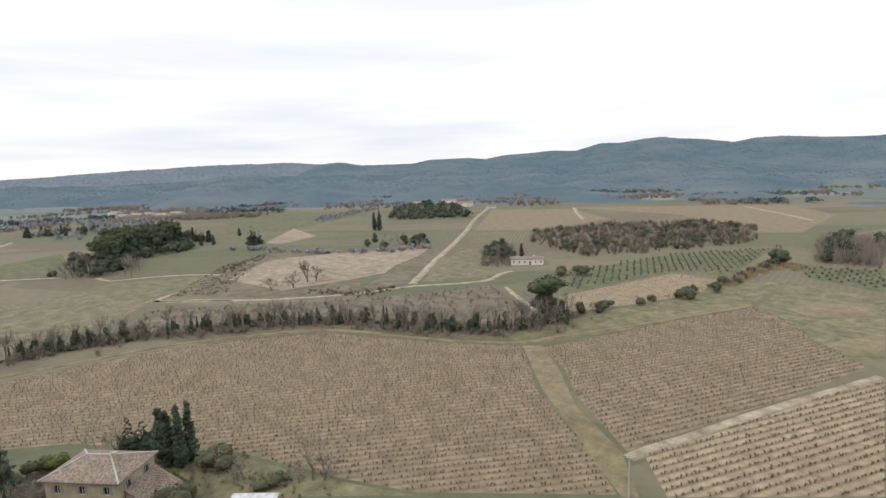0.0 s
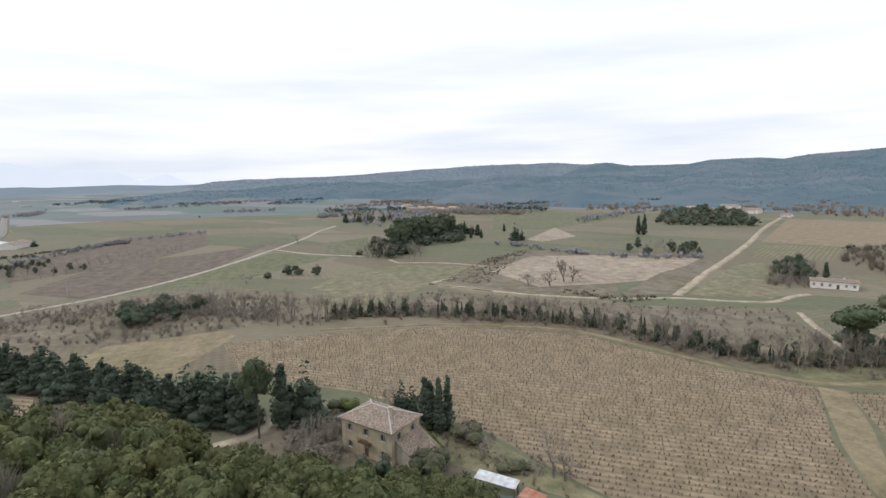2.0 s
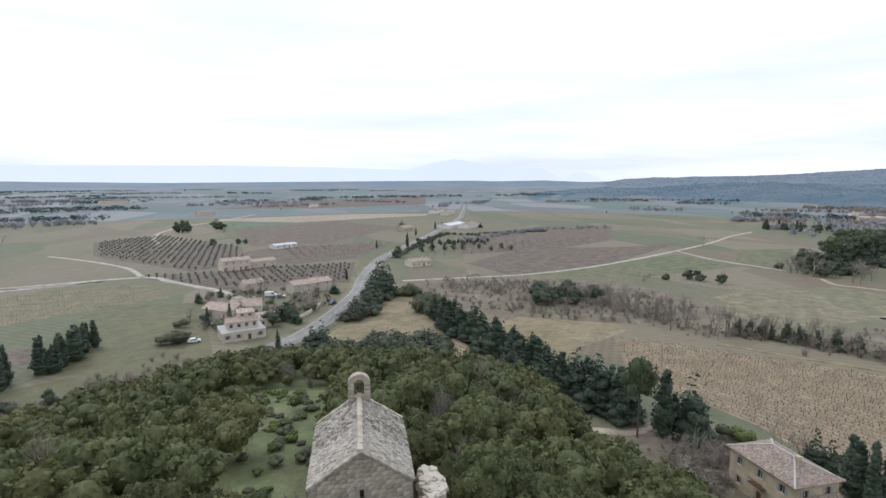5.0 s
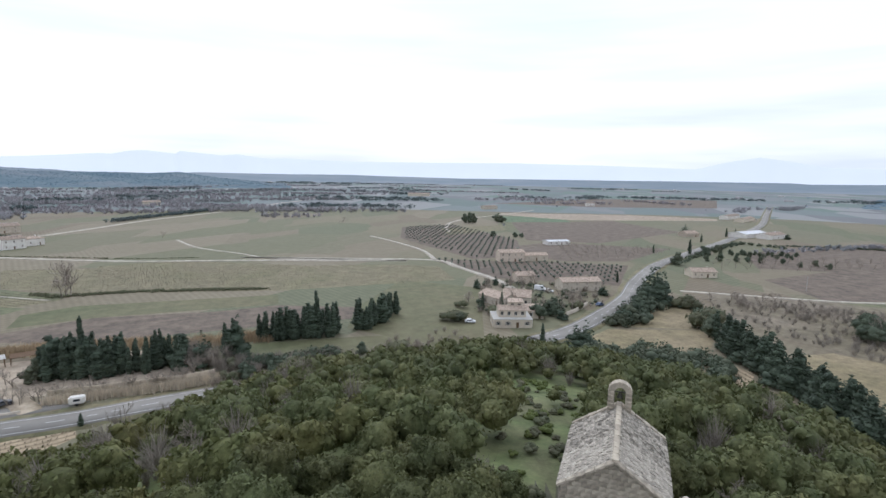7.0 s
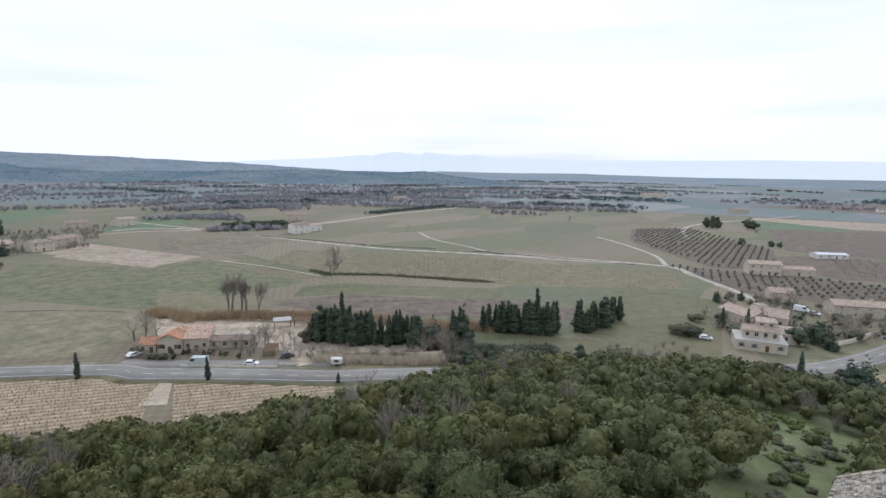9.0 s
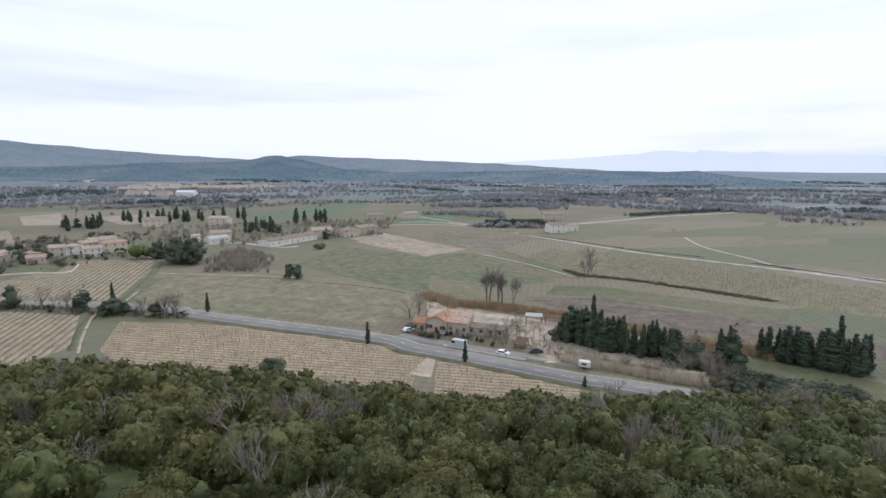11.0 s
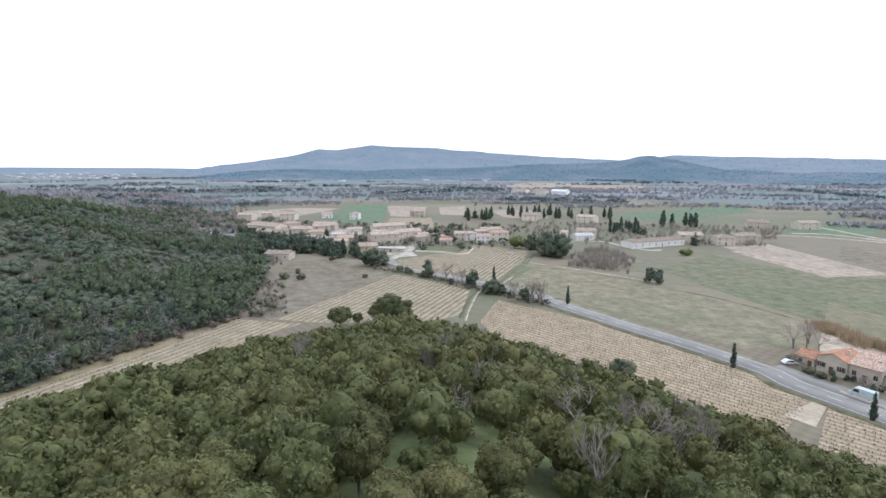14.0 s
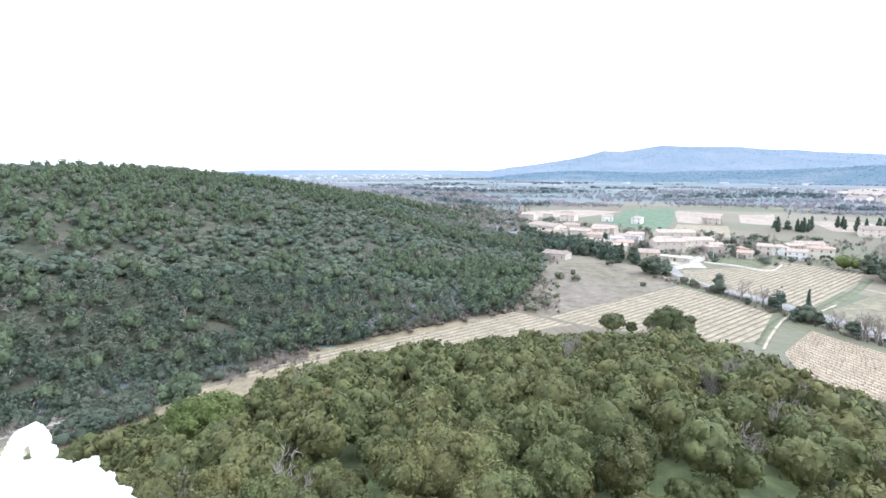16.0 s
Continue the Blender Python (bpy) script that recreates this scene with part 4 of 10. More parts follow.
vineyard([(-236.3, -286.5), (-271.9, -199.9), (-315.2, -86.1), (-315.0, -57.7), (-276.8, -41.5), (-227.9, -120.0), (-199.9, -203.1), (-198.2, -262.6)], [(-241.7, -225.7), (-251.0, -171.0)], "green_vineyard", "wide grassed vineyard on the plain", shapes=LOW_VINES, gap=1.8)
vineyard([(-260.3, -250.1), (-291.4, -216.5), (-296.3, -140.5), (-239.0, -138.8), (-213.3, -206.0)], [(-241.7, -225.7), (-251.0, -171.0)], "green_vineyard", "pale striped vineyard on the plain", shapes=LOW_VINES, gap=2.0)
field("green_strip", [(-175.9, -280.1), (-191.2, -275.6), (-198.6, -205.5), (-186.2, -200.1)], "green", "narrow green crop strip")
field("brown_strip", [(-132.4, -183.2), (-166.9, -163.7), (-186.2, -125.5), (-201.8, -106.3), (-207.1, -73.4), (-189.1, -69.3), (-167.9, -103.0), (-139.8, -142.9)], "soil", "strip of ploughed brown soil")
field("reed_strip", [(-101.4, -205.6), (-106.0, -186.0), (-131.0, -160.8), (-154.8, -104.5), (-149.2, -100.7), (-123.9, -152.3), (-100.9, -180.3), (-94.8, -192.8)], "tan", "strip of dry reeds and grass")
field("paddock", [(-94.8, -192.8), (-116.4, -156.4), (-132.9, -131.0), (-148.3, -102.4), (-126.0, -85.1), (-112.5, -102.9), (-102.3, -122.1), (-92.4, -155.4), (-84.3, -172.4)], "paddock", "trodden bare paddock behind the house")
field("meadow_edge", [(-131.6, -122.4), (-151.5, -93.0), (-168.0, -59.3), (-181.0, -28.1), (-183.0, -16.7), (-169.1, -18.8), (-147.4, -57.5), (-126.0, -85.1)], "rough_land", "rough grass below the wood")
field("pale_meadow", [(-149.6, -298.6), (-178.1, -292.8), (-170.4, -230.3), (-172.6, -199.6), (-137.9, -200.4), (-107.3, -216.9)], "green", "mown green meadow")
field("hamlet_meadow", [(-268.5, -69.4), (-259.6, -26.4), (-175.9, -15.7), (-167.3, -39.6), (-177.3, -66.5), (-208.6, -73.1)], "rough_land", "rough meadow beside the hamlet")
field("roadside_plot", [(-243.1, 44.7), (-240.7, 72.7), (-206.6, 67.3), (-202.4, 28.8)], "tan", "dry vegetable plot beside the road")
field("dry_plot", [(-186.4, 20.6), (-198.4, 28.3), (-206.9, 69.6), (-183.7, 60.3), (-162.0, 48.3), (-168.8, 33.6)], "tan", "dry grass plot below the conifers")
vineyard([(-167.2, 46.1), (-176.8, 54.3), (-161.1, 65.4), (-146.5, 58.3), (-150.4, 53.2)], [(-173.7, 53.4), (-151.0, 60.0)], "gold_vineyard", "small vineyard below the conifers", shapes=LOW_VINES, gap=1.4)
field("tan_clearing", [(-181.3, 85.5), (-193.7, 113.3), (-189.9, 131.9), (-156.4, 128.6), (-150.9, 116.7), (-144.4, 97.1), (-134.4, 91.8), (-154.3, 82.4)], "tan", "bare dry clearing beside the vineyard")
field("scrub_belt", [(-275.5, 85.2), (-268.6, 143.6), (-240.6, 176.6), (-220.7, 189.5), (-156.3, 196.3), (-162.8, 133.9), (-186.8, 99.5), (-224.9, 79.4)], "fallow", "belt of bare scrub")
field("green_plot", [(-268.6, 143.6), (-291.5, 234.1), (-308.5, 294.5), (-250.7, 294.7), (-241.6, 207.4)], "green", "green winter crop along the lane")
field("grove_plot", [(-186.3, 198.2), (-199.1, 234.6), (-183.6, 281.4), (-132.5, 294.2), (-132.3, 230.3), (-164.2, 206.2)], "meadow", "mown field beside the grove")
field("brown_plot", [(-323.2, 130.7), (-376.9, 201.9), (-357.0, 293.0), (-366.0, 356.6), (-286.0, 214.8), (-272.5, 138.1)], "soil", "brown plot of young trees")
field("fallow_square", [(-133.4, 245.2), (-140.7, 329.2), (-129.9, 372.5), (-68.8, 373.3), (-41.3, 248.2), (-75.7, 234.5)], "fallow", "dark fallow plot with dead brush")
field("pale_square", [(-121.6, 282.8), (-117.2, 346.2), (-75.7, 366.9), (-11.6, 375.0), (-28.8, 292.1), (-51.0, 272.2), (-80.4, 249.9)], "bare_field", "pale ploughed plot")
field("lane_plot", [(-13.0, 259.6), (10.8, 370.3), (24.7, 367.3), (29.8, 299.8), (20.5, 265.7)], "meadow", "flat meadow beside the dirt lane")
field("dark_plot", [(-41.3, 248.2), (-30.4, 310.2), (-11.3, 361.6), (0.6, 372.4), (-17.3, 260.2)], "fallow", "brown plot beside the dirt lane")
field("stream_meadow", [(-127.2, 223.7), (-38.2, 227.7), (21.8, 248.1), (29.9, 209.5), (22.3, 186.1), (-49.4, 190.0), (-93.4, 184.1), (-124.2, 180.6)], "fallow", "brown rough plot behind the stream's trees")
field("west_meadow", [(-191.8, 217.4), (-182.7, 257.6), (-161.4, 281.3), (-131.9, 292.1), (-136.6, 251.5), (-134.1, 202.8), (-153.0, 171.3)], "meadow", "wide winter meadow")
field("green_corner", [(-310.7, 358.6), (-301.7, 406.3), (-256.6, 349.3), (-249.3, 310.2), (-266.6, 306.1)], "green", "green plot below the grove")
field("high_green", [(-305.3, 729.5), (-124.7, 789.3), (-127.3, 628.7), (-162.9, 521.4), (-215.8, 511.8)], "green", "green crop below the wooded hills")
field("pale_track_plot", [(-151.4, 436.6), (-158.4, 545.6), (-117.4, 473.7), (-133.8, 425.8)], "bare_field", "bare sandy plot")
field("hill_vineyard", [(64.2, 710.3), (166.1, 687.3), (172.0, 541.6), (81.9, 463.8), (27.4, 478.9)], "vineyard", "tan vineyard on the rise", [(64.4, 637.5), (144.0, 623.7)])
field("east_vineyard", [(170.6, 706.0), (424.9, 652.3), (387.3, 516.4), (272.4, 396.2), (242.7, 404.1), (253.4, 566.6)], "vineyard", "tan vineyard below the wooded hills", [(203.6, 600.7), (332.0, 598.4)])
field("lane_vineyard", [(26.3, 461.6), (77.1, 465.2), (61.0, 394.4), (17.9, 391.8)], "green_vineyard", "green vineyard with pale rows", [(46.7, 464.7), (31.0, 395.0)])
vineyard([(48.8, 221.7), (115.0, 261.2), (129.6, 245.1), (108.8, 219.0), (59.4, 199.1), (45.5, 196.5)], [(50.2, 207.1), (121.7, 239.9)], "gold_vineyard", "terraced straw-coloured vineyard", shapes=LOW_VINES, gap=1.6)
field("olive_plot", [(67.0, 276.5), (143.4, 318.8), (208.6, 328.5), (137.9, 250.5), (116.8, 265.3), (52.4, 226.5)], "green", "grassy olive plot")
field("east_green", [(185.8, 272.8), (215.4, 252.3), (179.8, 209.6), (171.1, 242.8)], "green", "green olive plot")
field("bank_meadow", [(118.6, 194.6), (157.8, 234.6), (172.6, 201.0), (120.0, 137.7), (110.3, 138.6), (112.7, 157.9), (119.1, 175.7)], "verge", "rough grassy bank")
field("sand_patch", [(127.6, 193.5), (153.1, 203.5), (162.9, 189.4), (146.9, 176.2), (129.1, 181.7)], "tan", "dry sandy patch on the bank")
field("reed_patch", [(112.5, 152.6), (139.3, 161.0), (123.4, 141.9), (112.1, 145.2)], "tan", "pale dry grass on the bank")
field("grass_path", [(23.5, 159.7), (29.7, 159.1), (30.6, 138.7), (29.6, 116.0), (33.4, 95.8), (31.5, 81.5), (28.6, 81.7), (27.2, 93.7), (23.5, 126.0)], "tan", "grassy path between two vineyards")
field("house_yard", [(-92.4, 64.1), (-96.5, 77.3), (-91.2, 96.1), (-80.7, 97.3), (-58.8, 97.8), (-46.3, 91.5), (-35.1, 90.0), (-58.0, 64.1), (-76.5, 67.1)], "fallow", "rough yard round the old farmhouse")
field("shed_yard", [(-57.5, 94.7), (-43.3, 98.0), (-20.9, 88.7), (-6.6, 83.7), (-50.3, 85.1)], "verge", "rough grass and brush beside the shed")
field("green_far", [(270.6, -674.8), (232.1, -735.8), (170.0, -555.5), (209.9, -536.1)], "bright_green", "bright green winter wheat")
field("pale_far", [(369.8, -546.0), (316.9, -638.1), (257.4, -641.6), (265.7, -533.6), (325.2, -494.6)], "bare_field", "pale bare plot beyond the houses")
field("green_far", [(-67.0, -566.8), (-106.0, -650.0), (-262.8, -814.0), (-264.5, -720.0), (-152.0, -587.5)], "bright_green", "bright green winter wheat")
field("green_far", [(-188.3, -483.5), (-282.3, -576.7), (-311.2, -544.5), (-253.3, -466.2)], "bright_green", "bright green winter wheat")
field("tan_far", [(213.0, -699.4), (165.7, -556.8), (130.9, -551.4), (153.9, -691.6)], "bare_field", "bare tan plot behind the village")
field("striped_plot", [(159.6, -536.0), (141.4, -459.4), (95.6, -462.2), (117.9, -549.3)], "pale_vineyard", "pale striped plot behind the village", [(150.0, -500.0), (110.0, -503.0)])
field("tan_far", [(137.7, -689.5), (115.2, -588.0), (84.5, -583.3), (107.0, -720.2)], "bare_field", "bare tan plot behind the village")
field("tan_far", [(66.5, -656.0), (38.3, -564.5), (-7.2, -575.8), (18.6, -673.7)], "bare_field", "bare tan plot behind the village")
field("green_far", [(245.3, -613.5), (232.2, -525.3), (184.1, -466.9), (152.7, -487.3), (216.3, -716.5)], "bright_green", "bright green winter wheat")
field("village_lawn", [(85.9, -342.9), (53.2, -326.7), (47.4, -369.0), (91.9, -382.3)], "green", "green garden lawn in the village")
field("village_square", [(111.4, -342.0), (95.9, -298.2), (75.9, -313.2), (94.7, -350.8)], "lane", "pale gravel square at the village street")
field("tan_far", [(132.4, -1452.2), (42.4, -1766.5), (-264.8, -1595.2), (-261.0, -1289.7), (30.9, -1231.7)], "bare_field", "tan plots below the dark hills")
field("wide_green", [(-684.0, -40.4), (-779.6, 54.6), (-628.5, 78.0), (-549.7, 15.4), (-567.7, -45.8)], "green", "green crop on the plain")
field("wide_brown", [(-440.9, 162.6), (-553.1, 316.9), (-519.7, 395.5), (-402.1, 307.6), (-363.9, 217.8), (-364.9, 142.9)], "soil", "brown orchard ground")
field("orchard_ground", [(-408.5, -32.8), (-460.9, 13.1), (-450.0, 109.2), (-370.5, 62.8), (-358.7, 18.3)], "soil", "brown orchard ground behind the houses")
field("grove_ground", [(-401.5, -80.5), (-350.0, -40.0), (-364.0, -24.0), (-378.0, -8.0), (-468.4, -15.2), (-595.6, -93.1), (-548.2, -142.0), (-450.5, -118.0)], "soil", "brown ground of the olive grove")
field("grove_ground", [(-343.0, -70.0), (-287.5, -22.0), (-283.0, 45.0), (-353.0, 61.0), (-353.0, 10.0), (-346.0, -26.0)], "soil", "brown ground of the olive grove")
field("stream_bank", [(23.0, 160.5), (54.0, 169.5), (82.0, 182.5), (116.0, 196.2), (157.0, 236.0), (131.0, 237.0), (96.0, 211.0), (68.0, 199.0), (46.0, 189.5), (33.0, 180.0), (17.0, 175.0)], "verge", "grassy bank along the stream")
field("valley_floor", [(132.6, -9.0), (139.1, -16.9), (139.4, -30.4), (132.2, -30.5), (123.5, -28.1), (122.2, -22.0), (120.0, -13.8), (123.9, -8.0)], "tan", "bare pale floor of the small valley")
field("dull_plot", [(-213.8, -422.6), (-258.6, -334.1), (-200.9, -295.1), (-173.6, -345.0)], "fallow", "dull brown winter plot")
field("pale_corner", [(-171.6, -341.1), (-181.5, -307.9), (-148.0, -295.6)], "bare_field", "bare pale corner plot")
field("cut_meadow", [(-118.6, -238.7), (-127.2, -221.6), (-129.7, -203.3), (-138.1, -175.3), (-124.9, -173.2), (-100.3, -203.4)], "green_vineyard", "mown meadow in faint rows", [(-111.6, -225.1), (-134.3, -179.5)])
field("dry_meadow", [(-163.6, -192.8), (-180.7, -183.9), (-220.0, -115.8), (-203.7, -107.2), (-166.9, -163.7), (-147.8, -180.8)], "rough_land", "rough dull green plot behind the groves")
field("lawn_strip", [(-190.0, -299.6), (-202.7, -291.8), (-194.7, -212.9), (-184.3, -203.6)], "green", "dark green strip between vineyards")
field("striped_far", [(-548.6, -99.6), (-614.5, -39.6), (-555.3, -30.0), (-491.0, -81.0)], "green_vineyard", "pale striped plot", [(-527.9, -92.9), (-575.5, -36.9)])
field("wide_dull", [(-651.5, -29.6), (-721.2, 101.4), (-598.7, 155.2), (-469.8, 56.1), (-471.3, -6.9)], "soil", "dull brown plot beyond the grove")
field("green_wedge", [(-749.7, -49.1), (-787.5, 36.3), (-683.9, 44.2), (-655.3, -36.1)], "bright_green", "dark green winter plot")
field("pale_wedge", [(-816.9, -53.8), (-859.6, 140.9), (-826.4, 263.1), (-786.2, 250.6), (-718.0, 46.1), (-781.9, -51.4)], "bare_field", "pale worn strip across the plain")
field("dark_far", [(-1107.5, -85.1), (-1498.3, 168.1), (-1599.8, 503.4), (-1148.3, 363.1), (-1067.2, 121.2)], "soil", "dark ploughed plots far off")
field("valley_brush", [(149.1, -10.9), (148.7, -24.6), (143.5, -46.1), (135.6, -68.2), (127.2, -67.0), (130.2, -47.8), (131.3, -30.2), (131.3, -15.6), (127.5, -8.4)], "fallow", "brushy floor of the small valley")


# ---- plants ----
TRNG = np.random.RandomState(11)
ICO = bmesh.new()
bmesh.ops.create_icosphere(ICO, subdivisions=1, radius=1.0)
ICO.verts.ensure_lookup_table()
ICO_V = np.array([v.co[:] for v in ICO.verts])
ICO_F = np.array([[v.index for v in f.verts] for f in ICO.faces])
ICO.free()
BALL = bmesh.new()
bmesh.ops.create_icosphere(BALL, subdivisions=2, radius=1.0)
BALL.verts.ensure_lookup_table()
BALL_V = np.array([v.co[:] for v in BALL.verts])
BALL_F = np.array([[v.index for v in f.verts] for f in BALL.faces])
BALL.free()


def leaf_cloud(rng, lumps, n, size, core=0.9, droop=0.3, flat=0.1, cores=12, loose=0.5, fine=True):
    """Leaf tufts over the surface of several lumps, round the dense foliage of each."""
    c, r = np.array([q[0] for q in lumps]), np.array([q[1] for q in lumps])
    w = r.prod(axis=1) ** (2 / 3)
    k = rng.choice(len(lumps), n, p=w / w.sum())
    d = rng.normal(size=(n, 3))
    d[:, 2] = np.abs(d[:, 2]) * np.where(rng.uniform(size=n) < droop, -0.6, 1)
    d /= np.linalg.norm(d, axis=1)[:, None]
    p = c[k] + d * r[k] * rng.uniform(0.88, 1.12, (n, 1))
    nor = d + rng.normal(size=(n, 3)) * loose
    nor[:, 2] += flat
    nor /= np.linalg.norm(nor, axis=1)[:, None]
    t = np.cross(nor, rng.normal(size=(n, 3)))
    t /= np.linalg.norm(t, axis=1)[:, None] + 1e-9
    b = np.cross(nor, t)
    s = size * rng.uniform(0.55, 1.35, (n, 1))
    v = np.stack([p + t * s, p - t * s * 0.5 + b * s * 0.86, p - t * s * 0.5 - b * s * 0.86], 1).reshape(-1, 3)
    f = np.arange(3 * n).reshape(-1, 3)
    out = [(v, f)]
    for i, q in enumerate(np.argsort(-w)[:cores]):
        sv, sf = (BALL_V, BALL_F) if i == 0 and fine else (ICO_V * 1.06, ICO_F)
        out.append((c[q] + sv * r[q] * core * rng.uniform(0.9, 1.08, (len(sv), 1)), sf))
    return join(out)


def stem(points, radii, sides=5):
    v, f = [], []
    for i, (p, r) in enumerate(zip(points, radii)):
        for k in range(sides):
            a = 2 * math.pi * k / sides
            v.append((p[0] + r * math.cos(a), p[1] + r * math.sin(a), p[2]))
        if i:
            for k in range(sides):
                j = (k + 1) % sides
                a, b = (i - 1) * sides, i * sides
                f += [(a + k, a + j, b + j), (a + k, b + j, b + k)]
    return np.array(v), np.array(f)


def oak_lumps(rng, n=9):
    """A domed crown: one broad mass with smaller knobs round its flanks and top."""
    out = [((0, 0, 0.55), (0.36, 0.36, 0.33))]
    for i in range(n + 4):
        a, up = i * 2.4 + rng.uniform(-0.4, 0.4), rng.uniform(-0.25, 1.0)
        r = rng.uniform(0.085, 0.16)
        d = 0.33 * math.sqrt(max(0.0, 1 - up * up * 0.85))
        out.append(((d * math.cos(a), d * math.sin(a), 0.55 + 0.3 * up), (r, r, r * 0.9)))
    return out


def full_lumps(rng):
    """An uneven crown that reaches almost to the ground."""
    out = []
    for i in range(13):
        z = rng.uniform(0.16, 0.86)
        d = rng.uniform(0.05, 0.3) * (1.15 - abs(z - 0.45))
        a, r = rng.uniform(0, 6.3), rng.uniform(0.13, 0.2)
        out.append(((d * math.cos(a), d * math.sin(a), min(z, 0.98 - r * 0.8)), (r, r, r * 0.85)))
    return out + [((0, 0, 0.45), (0.22, 0.22, 0.36))]


def oak(rng, n, size, cores=12):
    """Unit height; crown about one wide."""
    return leaf_cloud(rng, oak_lumps(rng), n, size, cores=cores, fine=cores > 4)


def branch_tree(rng, levels=5, spread=0.5, twigs=3, up=0.3, trunk=0.017, first=0.2, thin=0.003):
    """A bare tree of unit height: trunk and limbs with sides, fine twigs as slivers."""
    parts_, slivers = [], []
    segs = [((0.0, 0.0, -0.02), np.array([rng.uniform(-0.05, 0.05), rng.uniform(-0.05, 0.05), 1.0]), first, trunk, 0)]
    while segs:
        p, d, length, r, lv = segs.pop()
        p = np.array(p)
        d = d / np.linalg.norm(d)
        q = p + d * length
        if lv < 2:
            parts_.append(stem([p, q], [r, r * 0.75], 4))
        else:
            side = np.cross(d, rng.normal(size=3))
            side /= np.linalg.norm(side) + 1e-9
            slivers.append((p + side * r, p - side * r, q))
        if lv < levels:
            for k in range(twigs):
                nd = d + rng.normal(size=3) * spread
                nd[2] += up
                start = p + (q - p) * (1.0 if k == 0 else rng.uniform(0.4, 1.0))
                segs.append((start, nd, length * rng.uniform(0.62, 0.9), max(r * 0.62, thin), lv + 1))
    sv = np.array(slivers).reshape(-1, 3)
    parts_.append((sv, np.arange(len(sv)).reshape(-1, 3)))
    v, f = join(parts_)
    return v / v[:, 2].max(), f


def cypress_lumps(rng, fat=0.12):
    """A spire: full below the middle, drawn out to a point."""
    out = []
    for i in range(11):
        z = 0.07 + i * 0.083
        r = fat * min(1.0, 0.45 + z * 2.6) * (1.03 - z) ** 0.6 * 1.25 * rng.uniform(0.85, 1.1)
        out.append(((rng.uniform(-0.18, 0.18) * fat, rng.uniform(-0.18, 0.18) * fat, z), (r, r, 0.085)))
    return out


def conifer_lumps(rng, fat=0.25):
    out = []
    for i in range(8):
        z = 0.1 + i * 0.115
        r = fat * (1.05 - z) * rng.uniform(0.8, 1.1) + 0.02
        for k in range(3 if i < 5 else 1):
            a = rng.uniform(0, 6.3)
            o = r * 0.45 if i < 5 else 0
            out.append(((o * math.cos(a), o * math.sin(a), z), (r * 0.75, r * 0.75, 0.09)))
    return out


def pine_lumps(rng):
    """A rounded crown over the upper half of the trunk."""
    out = [((0, 0, 0.7), (0.2, 0.2, 0.2))]
    for i in range(14):
        a, up = i * 2.4, rng.uniform(-0.8, 1.0)
        d = 0.25 * math.sqrt(max(0.05, 1 - up * up * 0.8)) * rng.uniform(0.7, 1.15)
        r = rng.uniform(0.09, 0.14)
        out.append(((d * math.cos(a), d * math.sin(a), 0.7 + 0.2 * up), (r, r, r * 0.8)))
    return out


def bush_lumps(rng):
    return [((rng.uniform(-0.35, 0.35), rng.uniform(-0.35, 0.35), rng.uniform(0.3, 0.6)), (0.32, 0.32, 0.34)) for i in range(5)]


TRUNK = stem([(0, 0, -0.05), (0.02, 0.01, 0.2), (0.0, 0.03, 0.5)], [0.032, 0.026, 0.018])
PINE_TRUNK = stem([(0, 0, -0.02), (0.015, 0.0, 0.35), (0.0, 0.01, 0.8)], [0.022, 0.018, 0.01])
THIN_TRUNK = stem([(0, 0, -0.02), (0, 0, 0.25)], [0.02, 0.014])
REEDS = []
for i in range(3):
    blades = []
    for k in range(110):
        p, lean = TRNG.normal(0, 0.22, 2), TRNG.uniform(-0.16, 0.16, 2)
        t, w, up = TRNG.uniform(0, 3.1), TRNG.uniform(0.012, 0.03), TRNG.uniform(0.55, 1.0)
        blades += [(p[0] - w * math.cos(t), p[1] - w * math.sin(t), 0), (p[0] + w * math.cos(t), p[1] + w * math.sin(t), 0), (p[0] + lean[0], p[1] + lean[1], up)]
    REEDS.append((np.array(blades), np.arange(330).reshape(-1, 3)))
OAKS = [oak(TRNG, 2600, 0.023) for i in range(7)]
